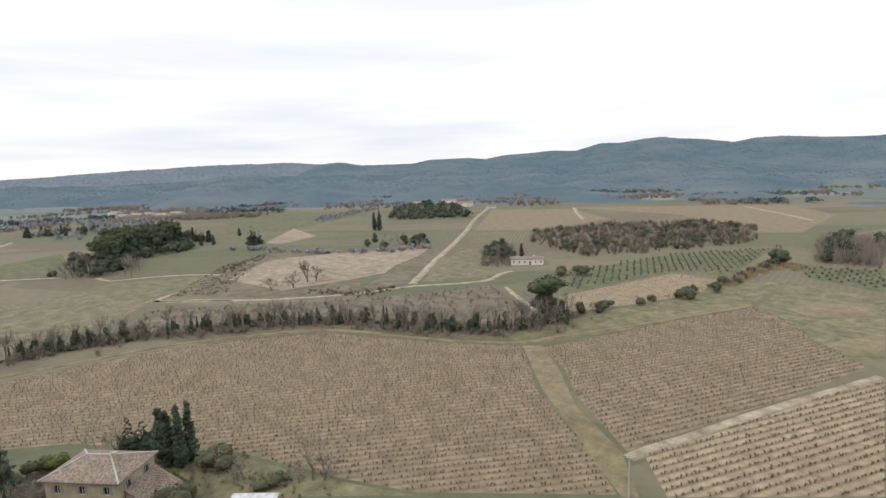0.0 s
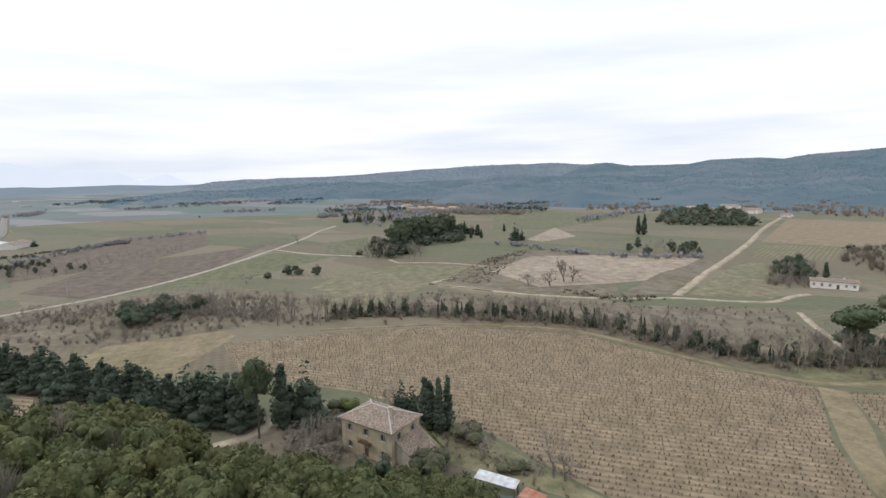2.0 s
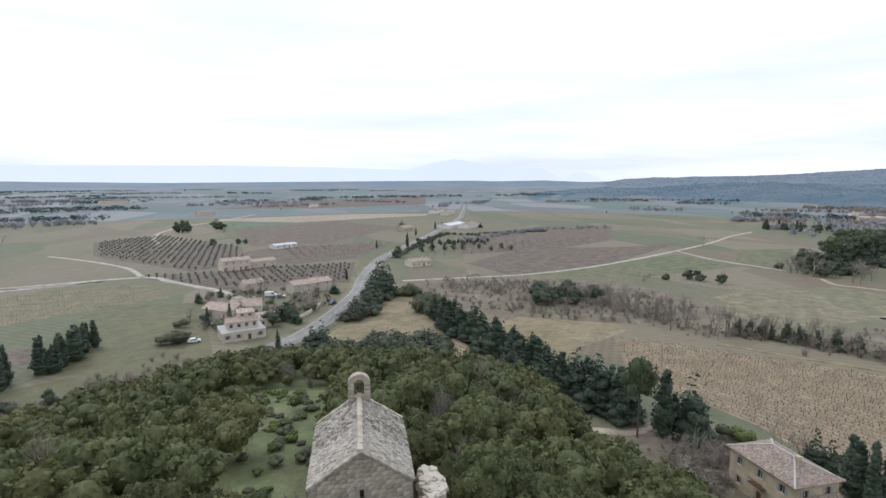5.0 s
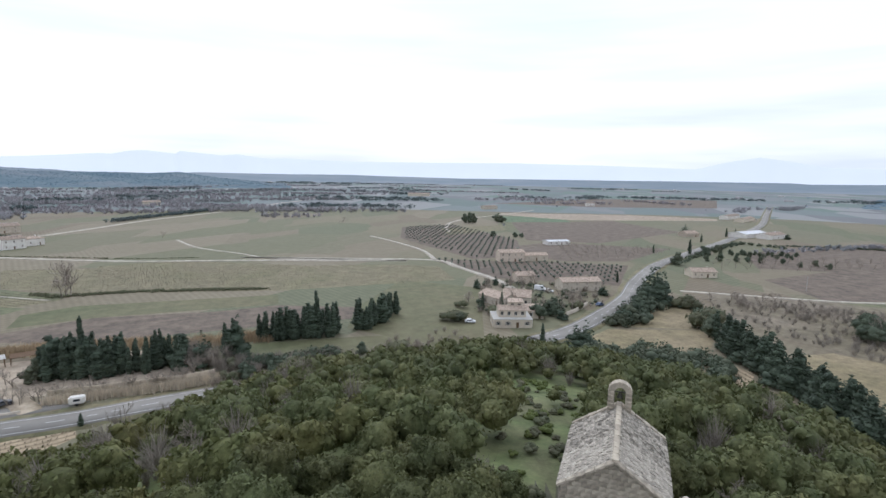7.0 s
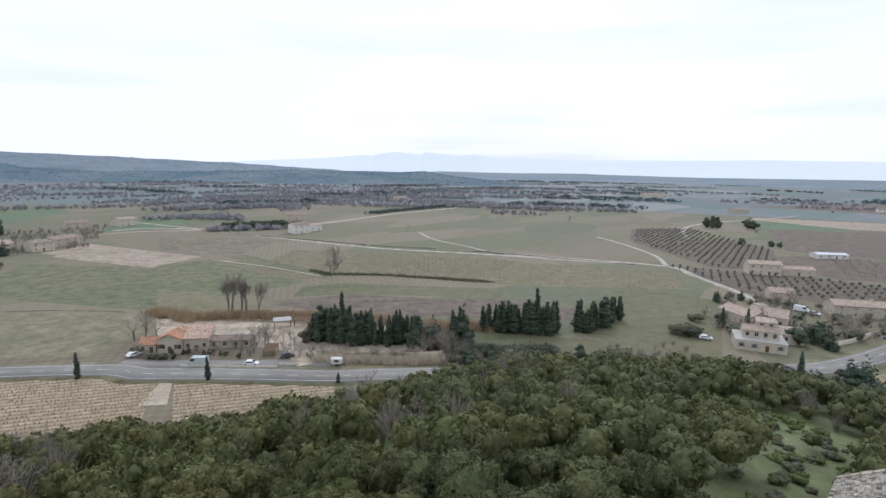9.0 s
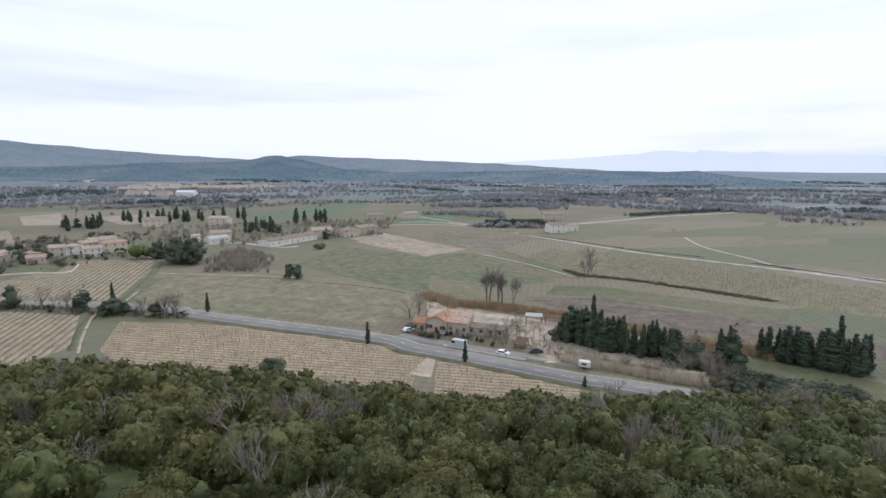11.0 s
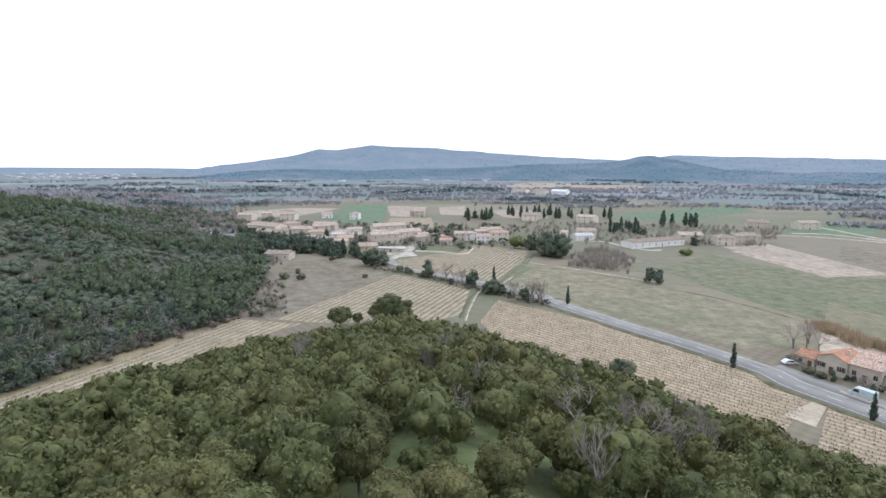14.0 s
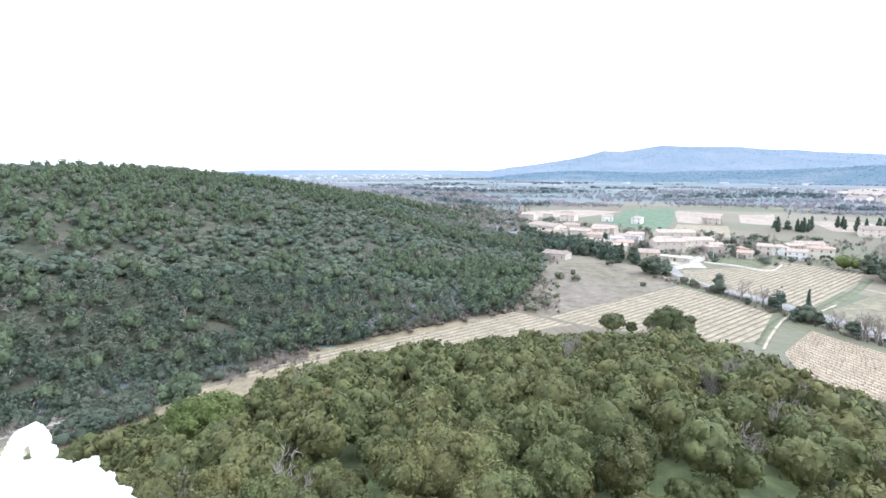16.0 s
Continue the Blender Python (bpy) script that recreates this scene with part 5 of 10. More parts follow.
KINDS = {
    "oak": ("holm_oak", OAKS, "oak", TRUNK, "evergreen holm oak with a rounded olive-green crown", "tree"),
    "grey_oak": ("holm_oak", OAKS, "grey_oak", TRUNK, "evergreen holm oak with a rounded grey-green crown", "tree"),
    "mid_oak": ("evergreen_tree", [leaf_cloud(TRNG, full_lumps(TRNG), 520, 0.036, loose=0.8) for i in range(5)], "hill_oak", TRUNK, "dark evergreen tree with a broad rounded crown", "tree"),
    "fresh_oak": ("broadleaf_tree", OAKS, "fresh", TRUNK, "bright green broad-crowned tree", "tree"),
    "cypress": ("cypress", [leaf_cloud(TRNG, cypress_lumps(TRNG, 0.085), 420, 0.022) for i in range(4)], "conifer", THIN_TRUNK, "slender dark green cypress tapering to a point", "tree"),
    "wide_cypress": ("wide_cypress", [leaf_cloud(TRNG, cypress_lumps(TRNG, 0.16), 380, 0.034) for i in range(4)], "conifer", THIN_TRUNK, "broad dark cypress in a dense row", "tree"),
    "conifer": ("conifer", [leaf_cloud(TRNG, conifer_lumps(TRNG, 0.26), 420, 0.036) for i in range(4)], "conifer", THIN_TRUNK, "dark green conifer with layered branches", "tree"),
    "pine": ("pine", [leaf_cloud(TRNG, pine_lumps(TRNG), 900, 0.028, core=0.85) for i in range(3)], "pine", PINE_TRUNK, "tall pine with a rounded green crown on a bare trunk", "tree"),
    "bush": ("bush", [leaf_cloud(TRNG, bush_lumps(TRNG), 240, 0.065) for i in range(4)], "bush", None, "low rough green-brown bush", "bush"),
    "green_bush": ("green_bush", [leaf_cloud(TRNG, bush_lumps(TRNG), 240, 0.065) for i in range(3)], "fresh", None, "low fresh green bush", "bush"),
    "olive": ("olive_tree", [leaf_cloud(TRNG, oak_lumps(TRNG, 5), 120, 0.075, cores=3) for i in range(4)], "olive", TRUNK, "small grey-green olive tree", "tree"),
    "bare": ("bare_tree", [branch_tree(TRNG) for i in range(5)], "twig", None, "leafless tree with fine grey-brown twigs", "tree"),
    "pale_bare": ("pale_bare_tree", [branch_tree(TRNG, spread=0.38, up=0.45) for i in range(3)], "pale_twig", None, "leafless pale grey tree", "tree"),
    "poplar": ("bare_poplar", [branch_tree(TRNG, levels=6, spread=0.26, up=0.55, first=0.1, trunk=0.009, thin=0.0012) for i in range(3)], "pale_twig", None, "tall leafless poplar with upright twigs", "tree"),
    "shrub": ("bare_shrub", [branch_tree(TRNG, spread=0.75, up=0.15, first=0.13, trunk=0.014, thin=0.005) for i in range(3)], "twig", None, "low leafless grey-brown shrub", "shrub"),
    "reed": ("reed_clump", REEDS, "reed", None, "clump of dry straw-coloured reeds", "reeds"),
}
MESHES = {}
for key, (nm, shapes, mat, trunk, lab, cat) in KINDS.items():
    MESHES[key] = [raw_mesh(nm + "_crown", v, f, M[mat], True) for v, f in shapes]
    MESHES[key + "_trunk"] = raw_mesh(nm + "_trunk", *trunk, M["bark"]) if trunk else None


COUNT, SPARE = {}, {}


def plant(kind, x, y, height, width=1.0, z=None, group="", label=""):
    """One tree or bush; its crown, and its trunk where it has one apart, are parts."""
    nm, shapes, mat, trunk, lab, cat = KINDS[kind]
    COUNT[kind] = COUNT.get(kind, 0) + 1
    if COUNT[kind] > 295:
        SPARE.setdefault(kind, []).append((x, y, height))
        return None
    i = TRNG.randint(len(MESHES[kind]))
    ob = new(nm, None if trunk else MESHES[kind][i])
    h = float(land(x, y)) if z is None else z
    ob.matrix_world = pose(x, y, h - 0.05, 0, 0, TRNG.uniform(0, 360)) @ Matrix.Diagonal((height * width, height * width, height, 1))
    if trunk:
        shared("crown", MESHES[kind][i], ob)
        shared("trunk", MESHES[kind + "_trunk"], ob)
    return tagged(ob, label or lab, cat, group)


def mass(name, kind, x, y, height, label, category="trees", width=1.0, mat=None, shapes=None):
    """Many plants of a kind that nobody could count, as one mesh."""
    x, y, height = np.asarray(x), np.asarray(y), np.asarray(height)
    v, f = scatter_sized(shapes or KINDS[kind][1], x, y, land(x, y) - 0.1, height, width)
    return tagged(raw(name, v, f, M[mat or KINDS[kind][2]], smooth=True), label, category, kind="stuff")


def scatter_sized(shapes, x, y, z, h, width=1.0):
    pick, a = TRNG.randint(0, len(shapes), len(x)), TRNG.uniform(0, 2 * math.pi, len(x))
    vs, fs, base = [], [], 0
    for q, (v, f) in enumerate(shapes):
        k = np.where(pick == q)[0]
        if not len(k):
            continue
        c, d, m = np.cos(a[k])[:, None], np.sin(a[k])[:, None], h[k][:, None]
        w = m * width
        vs.append(np.stack([(v[:, 0] * c - v[:, 1] * d) * w + x[k][:, None], (v[:, 0] * d + v[:, 1] * c) * w + y[k][:, None], v[:, 2] * m + z[k][:, None]], -1).reshape(-1, 3))
        fs.append((f[None] + (np.arange(len(k)) * len(v))[:, None, None]).reshape(-1, 3) + base)
        base += len(k) * len(v)
    return np.concatenate(vs), np.concatenate(fs)


def twiggy(rng, n, wide):
    """A leafless tree or bush: a spray of slivers from the stem to a rounded crown."""
    d = rng.normal(size=(n, 3))
    d[:, 2] = np.abs(d[:, 2])
    d /= np.linalg.norm(d, axis=1)[:, None]
    tip = np.array([0, 0, 0.45]) + d * [0.42, 0.42, 0.5] * rng.uniform(0.7, 1.1, (n, 1))
    foot = np.stack([rng.uniform(-0.12, 0.12, n), rng.uniform(-0.12, 0.12, n), rng.uniform(0.0, 0.35, n)], 1)
    side = np.cross(tip - foot, rng.normal(size=(n, 3)))
    side *= wide / (np.linalg.norm(side, axis=1)[:, None] + 1e-9)
    return np.stack([foot + side, foot - side, tip + side * 0.6], 1).reshape(-1, 3), np.arange(3 * n).reshape(-1, 3)


# The wood on the hill under the camera
CHAPEL = (-35.2, 6.1)


def wood():
    rng = np.random.RandomState(21)
    g = 3.2
    xs, ys = np.meshgrid(np.arange(-165, 165, g), np.arange(-165, 165, g))
    x = (xs + rng.uniform(-1.25, 1.25, xs.shape)).ravel()
    y = (ys + rng.uniform(-1.4, 1.4, ys.shape)).ravel()
    r, a = np.hypot(x, y), np.degrees(np.arctan2(y, x)) % 360
    e = table(HILL_EDGE, a)
    keep = (r > 17) & (r < e + 3) & (a > 110) & (a < 358)
    # the chapel's terrace, the grassy clearing behind it, and gaps
    cx, cy = x - CHAPEL[0], y - CHAPEL[1]
    u = cx * math.cos(radians(170)) + cy * math.sin(radians(170))
    w = -cx * math.sin(radians(170)) + cy * math.cos(radians(170))
    keep &= ~((np.abs(u) < 7.5) & (np.abs(w) < 5.6))
    open_ = (a > 173.5) & (a < 182.5) & (r > 38) & (r < 93) | (a > 173) & (a < 186) & (r > 76) & (r < 93)
    keep &= ~(open_ & (rng.uniform(size=len(x)) < 0.97))
    keep &= ~((a > 174) & (a < 190) & (r > 46) & (r < 98) & (rng.uniform(size=len(x)) < 0.3))
    keep &= ~((a > 338) & (r < 30))
    x, y, r, a = x[keep], y[keep], r[keep], a[keep]
    h = (3.0 + 4.6 * rng.uniform(0, 1, len(x)) ** 1.5) * np.where(r > table(HILL_EDGE, a) - 22, 0.8, 1.0)
    bare = (rng.uniform(size=len(x)) < np.where((a > 200) & (a < 285), 0.2 + 0.35 * (np.sin(x * 0.11) * np.sin(y * 0.13 + 1) > 0.25), 0.06))
    bare_i = np.where(bare)[0]
    soft = bare_i[(np.arange(len(bare_i)) % 3 != 0) & (r[bare_i] > 58)]
    mass("bare_understorey", "bush", x[soft], y[soft], h[soft] * 1.2, "soft grey leafless trees among the oaks of the hill wood", "thicket", 0.8, "pale_twig", [twiggy(rng, 150, 0.008) for k in range(5)])
    for i in bare_i[::3]:
        plant("pale_bare" if i % 2 == 0 else "bare", x[i], y[i], h[i] * (1.12 if a[i] > 195 else 0.9), 1.0)
    ev = np.where(~bare)[0]
    ev = ev[np.argsort(r[ev])]
    for i in ev[:290]:
        plant("oak" if a[i] > 212 + 14 * math.sin(r[i] * 0.2) else "grey_oak", x[i], y[i], h[i] * 1.02, 0.86, group="holm oaks of the hill wood")
    rest = ev[290:]
    near, far = rest[r[rest] < 75], rest[r[rest] >= 75]
    rr = np.random.RandomState(3)
    mid = [oak(rr, 420, 0.045, 5) for i in range(6)]
    low = [oak(rr, 110, 0.07, 3) for i in range(6)]
    warm = a > 212 + 14 * np.sin(r * 0.2)
    for mat, pick, tint in (("oak", warm, "olive"), ("grey_oak", ~warm, "grey-green")):
        p, q = near[pick[near]], far[pick[far]]
        mass("oak_wood", "oak", x[p], y[p], h[p] * 1.02, "dense " + tint + " evergreen oak wood covering the hill", shapes=mid, mat=mat, width=0.88)
        mass("oak_wood_edge", "oak", x[q], y[q], h[q] * 1.02, tint + " evergreen oak wood on the lower slope", shapes=low, mat=mat, width=0.9)
    # low growth in the grassy clearing
    q = rng.uniform(174, 183, 90)
    d = rng.uniform(40, 93, 90)
    for i in range(90):
        plant(("bush", "green_bush", "bush")[i % 3], d[i] * math.cos(radians(q[i])), d[i] * math.sin(radians(q[i])), rng.uniform(0.4, 1.1), 1.5, group="low growth of the clearing")


wood()


def ridge_wood():
    """The wooded ridge across the small valley: low evergreens, stands of taller pines, and leafless trees between."""
    rng = np.random.RandomState(31)
    b, r = rng.uniform(298.5, 372, 9600), np.sqrt(rng.uniform(138 ** 2, 560 ** 2, 9600))
    f, t = table(OPP_FOOT, b), table(OPP_TOP, b)
    keep = (r > f - 3) & (r < t + 60)
    b2 = rng.uniform(300, 372, 1900)
    r2 = table(OPP_FOOT, b2) + rng.uniform(-2, 80, 1900)
    b, r = np.concatenate([b[keep], b2]), np.concatenate([r[keep], r2])
    x, y = r * np.cos(np.radians(b)), r * np.sin(np.radians(b))
    h = rng.uniform(2.8, 5.8, len(x))
    low = [leaf_cloud(rng, full_lumps(rng)[:9] + [((0, 0, 0.45), (0.3, 0.3, 0.36))], 44, 0.088, cores=1, core=0.82, loose=0.8, fine=False) for i in range(7)]
    pines = [leaf_cloud(rng, pine_lumps(rng) + [((0, 0, 0.6), (0.24, 0.24, 0.26))], 60, 0.075, cores=1, core=0.9, loose=0.8, fine=False) for i in range(5)]
    stand = np.sin(x * 0.021 + 2.0 * np.sin(y * 0.013)) * np.sin(y * 0.026 + 1.0) + 0.35 * (r - table(OPP_FOOT, b)) / 200
    dry = np.sin(x * 0.05 + 1.0) * np.sin(y * 0.043 + 0.5 + np.sin(x * 0.02))
    kind = rng.uniform(size=len(x))
    c = kind < np.where(stand > 0.3, 0.5, 0.07)
    d = ~c & (kind > np.where(dry > 0.45, 0.72, 0.93))
    a = ~c & ~d
    full = [leaf_cloud(rng, full_lumps(rng), 150, 0.056, cores=1, core=0.75, loose=0.9, fine=False) for i in range(6)]
    close = r < 215
    mass("ridge_wood_edge", "mid_oak", x[a & close], y[a & close], h[a & close], "evergreen wood at the foot of the ridge", shapes=full, width=1.35)
    a &= ~close
    mass("ridge_wood", "mid_oak", x[a], y[a], h[a], "evergreen wood on the ridge across the valley", shapes=low, width=1.75)
    mass("ridge_pines", "pine", x[c], y[c], h[c] * 1.6, "taller paler pines among the evergreen wood", shapes=pines, width=0.95, mat="pine")
    mass("ridge_bare_trees", "bare", x[d], y[d], h[d], "leafless grey trees among the evergreen wood", shapes=[branch_tree(rng, levels=3, twigs=3, thin=0.014) for i in range(3)])


ridge_wood()


def along(pts, n, spread, rng):
    c = smooth_line(pts, 1.0)
    i = rng.randint(0, len(c), n)
    return c[i, 0] + rng.normal(0, spread, n), c[i, 1] + rng.normal(0, spread, n)


# The tree-lined stream
STREAM = [(-141.4, 159.6), (-131.4, 168.2), (-117.8, 176.8), (-97.7, 184.5), (-78.4, 188.0), (-58.8, 193.2), (-36.8, 190.9), (-14.9, 182.9), (1.4, 177.9), (17.2, 176.3), (33.9, 181.3), (46.3, 190.9)]
SRNG = np.random.RandomState(41)
for x, y in zip(*along(STREAM, 120, 3.0, SRNG)):
    plant("bare" if SRNG.uniform() < 0.7 else "pale_bare", x, y, SRNG.uniform(6.5, 11.5), 0.75, group="bare trees along the stream")
for x, y in zip(*along(STREAM, 120, 2.2, SRNG)):
    plant("wide_cypress" if SRNG.uniform() < 0.25 else "mid_oak", x, y, SRNG.uniform(3.0, 7.5), 0.55, label="ivy-covered tree in the stream's tree line", group="ivy trees along the stream")
for x, y in zip(*along(STREAM, 70, 3.0, SRNG)):
    plant("shrub", x, y, SRNG.uniform(2, 4.5), 1.2, group="shrubs along the stream")
SCRUB_SHAPES = [leaf_cloud(SRNG, bush_lumps(SRNG), 52, 0.1, cores=1, loose=0.8, fine=False) for i in range(5)]


TWIG_SHAPES = [twiggy(SRNG, 34, 0.018) for i in range(6)]


REED_SHAPES = []
for i in range(4):
    blades = []
    for k in range(26):
        p, lean = SRNG.uniform(-0.5, 0.5, 2), SRNG.uniform(-0.15, 0.15, 2)
        t, w, up = SRNG.uniform(0, 3.1), SRNG.uniform(0.02, 0.05), SRNG.uniform(0.6, 1.0)
        blades += [(p[0] - w * math.cos(t), p[1] - w * math.sin(t), 0), (p[0] + w * math.cos(t), p[1] + w * math.sin(t), 0), (p[0] + lean[0], p[1] + lean[1], up)]
    REED_SHAPES.append((np.array(blades), np.arange(78).reshape(-1, 3)))


def thicket(pts, n, spread, lo, hi, label, mat="scrub", shapes=None, width=1.2):
    x, y = along(pts, n, spread, SRNG)
    mass("thicket", "bush", x, y, SRNG.uniform(lo, hi, n), label, "thicket", width, mat, shapes or TWIG_SHAPES)


def spread_out(pts, n, lo, hi, label, mat="scrub", shapes=None, width=1.2):
    """Growth filling an outline."""
    p = np.array(pts)
    x, y = SRNG.uniform(p[:, 0].min(), p[:, 0].max(), n * 5), SRNG.uniform(p[:, 1].min(), p[:, 1].max(), n * 5)
    k = np.where(inside(pts, x, y))[0][:n]
    mass("thicket", "bush", x[k], y[k], SRNG.uniform(lo, hi, len(k)), label, "thicket", width, mat, shapes or TWIG_SHAPES)


thicket(STREAM, 420, 4.0, 1.5, 4.5, "brown leafless undergrowth along the stream", "twig")
spread_out([(-127.2, 223.7), (-38.2, 227.7), (21.8, 246.1), (29.9, 209.5), (22.3, 188.1), (-49.4, 195.0), (-93.4, 189.1), (-124.2, 183.6)], 420, 0.8, 2.4, "leafless brush behind the stream", "pale_twig")
thicket(STREAM, 160, 2.0, 1.0, 2.6, "low dark green undergrowth along the stream", "bush", SCRUB_SHAPES)
UPSTREAM = [(46.3, 190.9), (68.7, 200.5), (96.3, 212.6), (131.5, 238.5), (158.3, 261.6), (188.5, 286.2)]
for x, y in zip(*along(UPSTREAM, 60, 2.0, SRNG)):
    plant(("bush", "shrub", "mid_oak", "bare")[SRNG.randint(4)], x, y, SRNG.uniform(1.8, 4.5), 1.1, group="growth along the upper stream")
DOWNSTREAM = [(-207.7, 119.6), (-202.9, 130.9), (-197.7, 143.0), (-175.4, 147.8), (-156.5, 151.3), (-140.7, 153.7)]
for x, y in zip(*along(DOWNSTREAM, 24, 4.0, SRNG)):
    plant("bare" if SRNG.uniform() < 0.6 else "pale_bare", x, y, SRNG.uniform(8, 13), 0.9, group="bare trees along the stream")
for x, y in zip(*along(DOWNSTREAM, 30, 5.0, SRNG)):
    plant("shrub", x, y, SRNG.uniform(2.5, 5), 1.3, group="shrubs along the stream")
for x, y in [(-210.8, 122.7), (-203.6, 124.1), (-203.1, 129.8), (-204.6, 116.6)]:
    plant("mid_oak", x, y, 8.5, 1.0, label="broad evergreen tree in the stream's tree line")
spread_out([(-254.4, 78.5), (-265.0, 113.4), (-250.3, 148.1), (-212.2, 174.3), (-168.3, 179.2), (-160.1, 137.7), (-184.1, 103.3), (-214.0, 85.8)], 420, 1.5, 4.0, "belt of leafless brown scrub", "pale_twig")
thicket([(-207.7, 119.6), (-202.9, 130.9), (-197.7, 143.0), (-175.4, 147.8), (-156.5, 151.3), (-140.7, 153.7)], 150, 5.0, 1.5, 4.0, "brown leafless undergrowth along the stream", "twig")
spread_out([(63.2, 381.6), (87.6, 318.8), (148.0, 329.2), (215.7, 358.6), (263.3, 438.8), (242.8, 494.5), (143.2, 483.7), (78.1, 456.2)], 1100, 3.0, 6.5, "dense leafless copse", "scrub", width=1.1)
spread_out([(63.2, 381.6), (87.6, 318.8), (148.0, 329.2), (215.7, 358.6), (263.3, 438.8), (242.8, 494.5), (143.2, 483.7), (78.1, 456.2)], 50, 4.0, 8.0, "evergreens in the leafless copse", "hill_oak", SCRUB_SHAPES)
spread_out([(200.2, 280.5), (216.0, 255.2), (271.6, 319.9), (245.9, 340.6)], 220, 6.0, 12.0, "tall leafless trees beside the olive plot", "twig", width=0.6)
spread_out([(-223.6, 302.9), (-199.9, 302.6), (-215.1, 364.2), (-200.3, 408.8), (-253.0, 507.8), (-277.0, 431.0)], 260, 4.0, 9.0, "mixed growth of the far grove", "hill_oak", SCRUB_SHAPES)
spread_out([(-63.8, 607.6), (31.5, 603.4), (24.0, 771.0), (-23.7, 842.9), (-73.2, 767.7)], 200, 5.0, 10.0, "dark trees round the hilltop farm", "hill_oak", SCRUB_SHAPES)
spread_out([(19.6, 294.4), (39.0, 294.6), (46.2, 362.8), (25.5, 351.6)], 60, 4.0, 8.0, "leafless trees beside the white house", "twig")
spread_out([(-450.9, 696.6), (-338.4, 683.4), (-305.3, 729.5), (-371.6, 867.7), (-569.7, 898.4)], 420, 5.0, 10.0, "leafless trees among the far houses", "twig")
spread_out([(-133.4, 245.2), (-142.5, 333.6), (-125.4, 359.3), (-117.9, 306.6), (-107.1, 247.6)], 700, 0.3, 0.9, "dead brush on the fallow plot", "scrub", SCRUB_SHAPES)
thicket([(-63.2, 247.6), (-39.9, 238.7), (-24.9, 248.4)], 60, 3.0, 0.8, 2.0, "dead brush along the track", "scrub", SCRUB_SHAPES)
thicket([(-132.4, 309.0), (-133.2, 338.2), (-130.2, 367.5)], 120, 2.5, 0.5, 1.3, "dark brush along the plot", "scrub", SCRUB_SHAPES)
thicket([(124.3, 230.0), (145.5, 249.4), (166.9, 266.4), (183.1, 273.3), (179.0, 258.3)], 200, 2.5, 1.4, 2.8, "pale dry reeds beside the stream", "reed", REED_SHAPES)
thicket([(-71.8, 72.3), (-70.3, 77.5), (-71.1, 84.0), (-78.2, 86.2), (-81.6, 80.3)], 160, 4.0, 1.0, 3.0, "leafless brown brush in the yard", "twig")
thicket([(-49.9, 90.5), (-42.7, 91.1), (-33.4, 88.8), (-24.9, 87.9)], 90, 3.5, 0.8, 2.0, "rough leafless brush beside the shed", "twig")
thicket([(-121.9, -85.4), (-128.5, -77.9), (-134.8, -66.0), (-146.5, -52.3), (-158.3, -37.6), (-168.9, -23.6)], 240, 5.0, 1.5, 4.0, "leafless growth at the foot of the wood", "twig")
thicket([(18.5, -172.0), (9.0, -154.0), (-13.5, -129.5), (-33.0, -119.0), (-50.0, -111.0)], 120, 2.2, 1.2, 2.8, "leafless growth at the foot of the wood", "twig")
spread_out([(-126.0, -86.0), (-131.2, -77.7), (-138.5, -68.0), (-146.4, -57.6), (-152.0, -58.3), (-143.0, -70.0), (-139.5, -82.0), (-133.0, -90.0)], 150, 2.0, 4.5, "leafless brush between grove and wood", "pale_twig")
spread_out([(-129.0, -81.0), (-136.6, -72.9), (-146.4, -58.6), (-150.0, -58.3), (-141.0, -70.0), (-136.0, -80.0)], 90, 2.0, 4.2, "dull evergreen bushes between grove and wood", "hill_oak", SCRUB_SHAPES)
thicket([(-137.4, -99.0), (-133.0, -95.0), (-130.5, -90.0)], 60, 2.5, 5.0, 8.5, "soft leafless trees beside the grove", "twig", width=0.7)
thicket([(139.2, -40.0), (135.5, -55.0), (133.6, -68.1), (127.2, -84.0)], 240, 3.0, 1.0, 3.0, "leafless growth along the small valley", "twig")
thicket([(140.1, -71.6), (132.1, -103.7), (120.8, -146.6), (111.7, -171.2)], 320, 2.5, 1.0, 2.8, "brown growth at the foot of the ridge", "scrub", SCRUB_SHAPES)
thicket([(-98.2, -199.3), (-103.1, -181.1), (-111.7, -174.6), (-126.7, -155.6), (-137.9, -135.8), (-151.4, -102.2), (-163.8, -86.2)], 900, 1.8, 2.0, 3.4, "band of dry reeds", "reed", REED_SHAPES)
thicket([(-101.5, -113.0), (-106.0, -106.0), (-112.0, -96.8), (-118.2, -87.8), (-123.2, -83.0)], 420, 0.5, 1.8, 2.9, "pale dry hedge along the paddock", "straw", REED_SHAPES)
thicket([(-193.5, -219.0), (-192.3, -206.4), (-197.2, -199.1), (-206.1, -185.8), (-213.6, -169.5), (-221.5, -150.1), (-229.0, -129.0)], 900, 1.3, 0.5, 1.3, "low dark hedge between the fields", "bush", SCRUB_SHAPES)
spread_out([(146.3, -189.2), (105.9, -169.5), (93.8, -178.9), (121.1, -223.6), (160.0, -251.5), (175.2, -228.3)], 220, 1.0, 3.4, "leafless scrub at the wood's edge", "twig")
spread_out([(146.3, -189.2), (105.9, -169.5), (93.8, -178.9), (121.1, -223.6), (160.0, -251.5), (175.2, -228.3)], 170, 1.0, 3.2, "yellowish green scrub at the wood's edge", "bush", SCRUB_SHAPES)
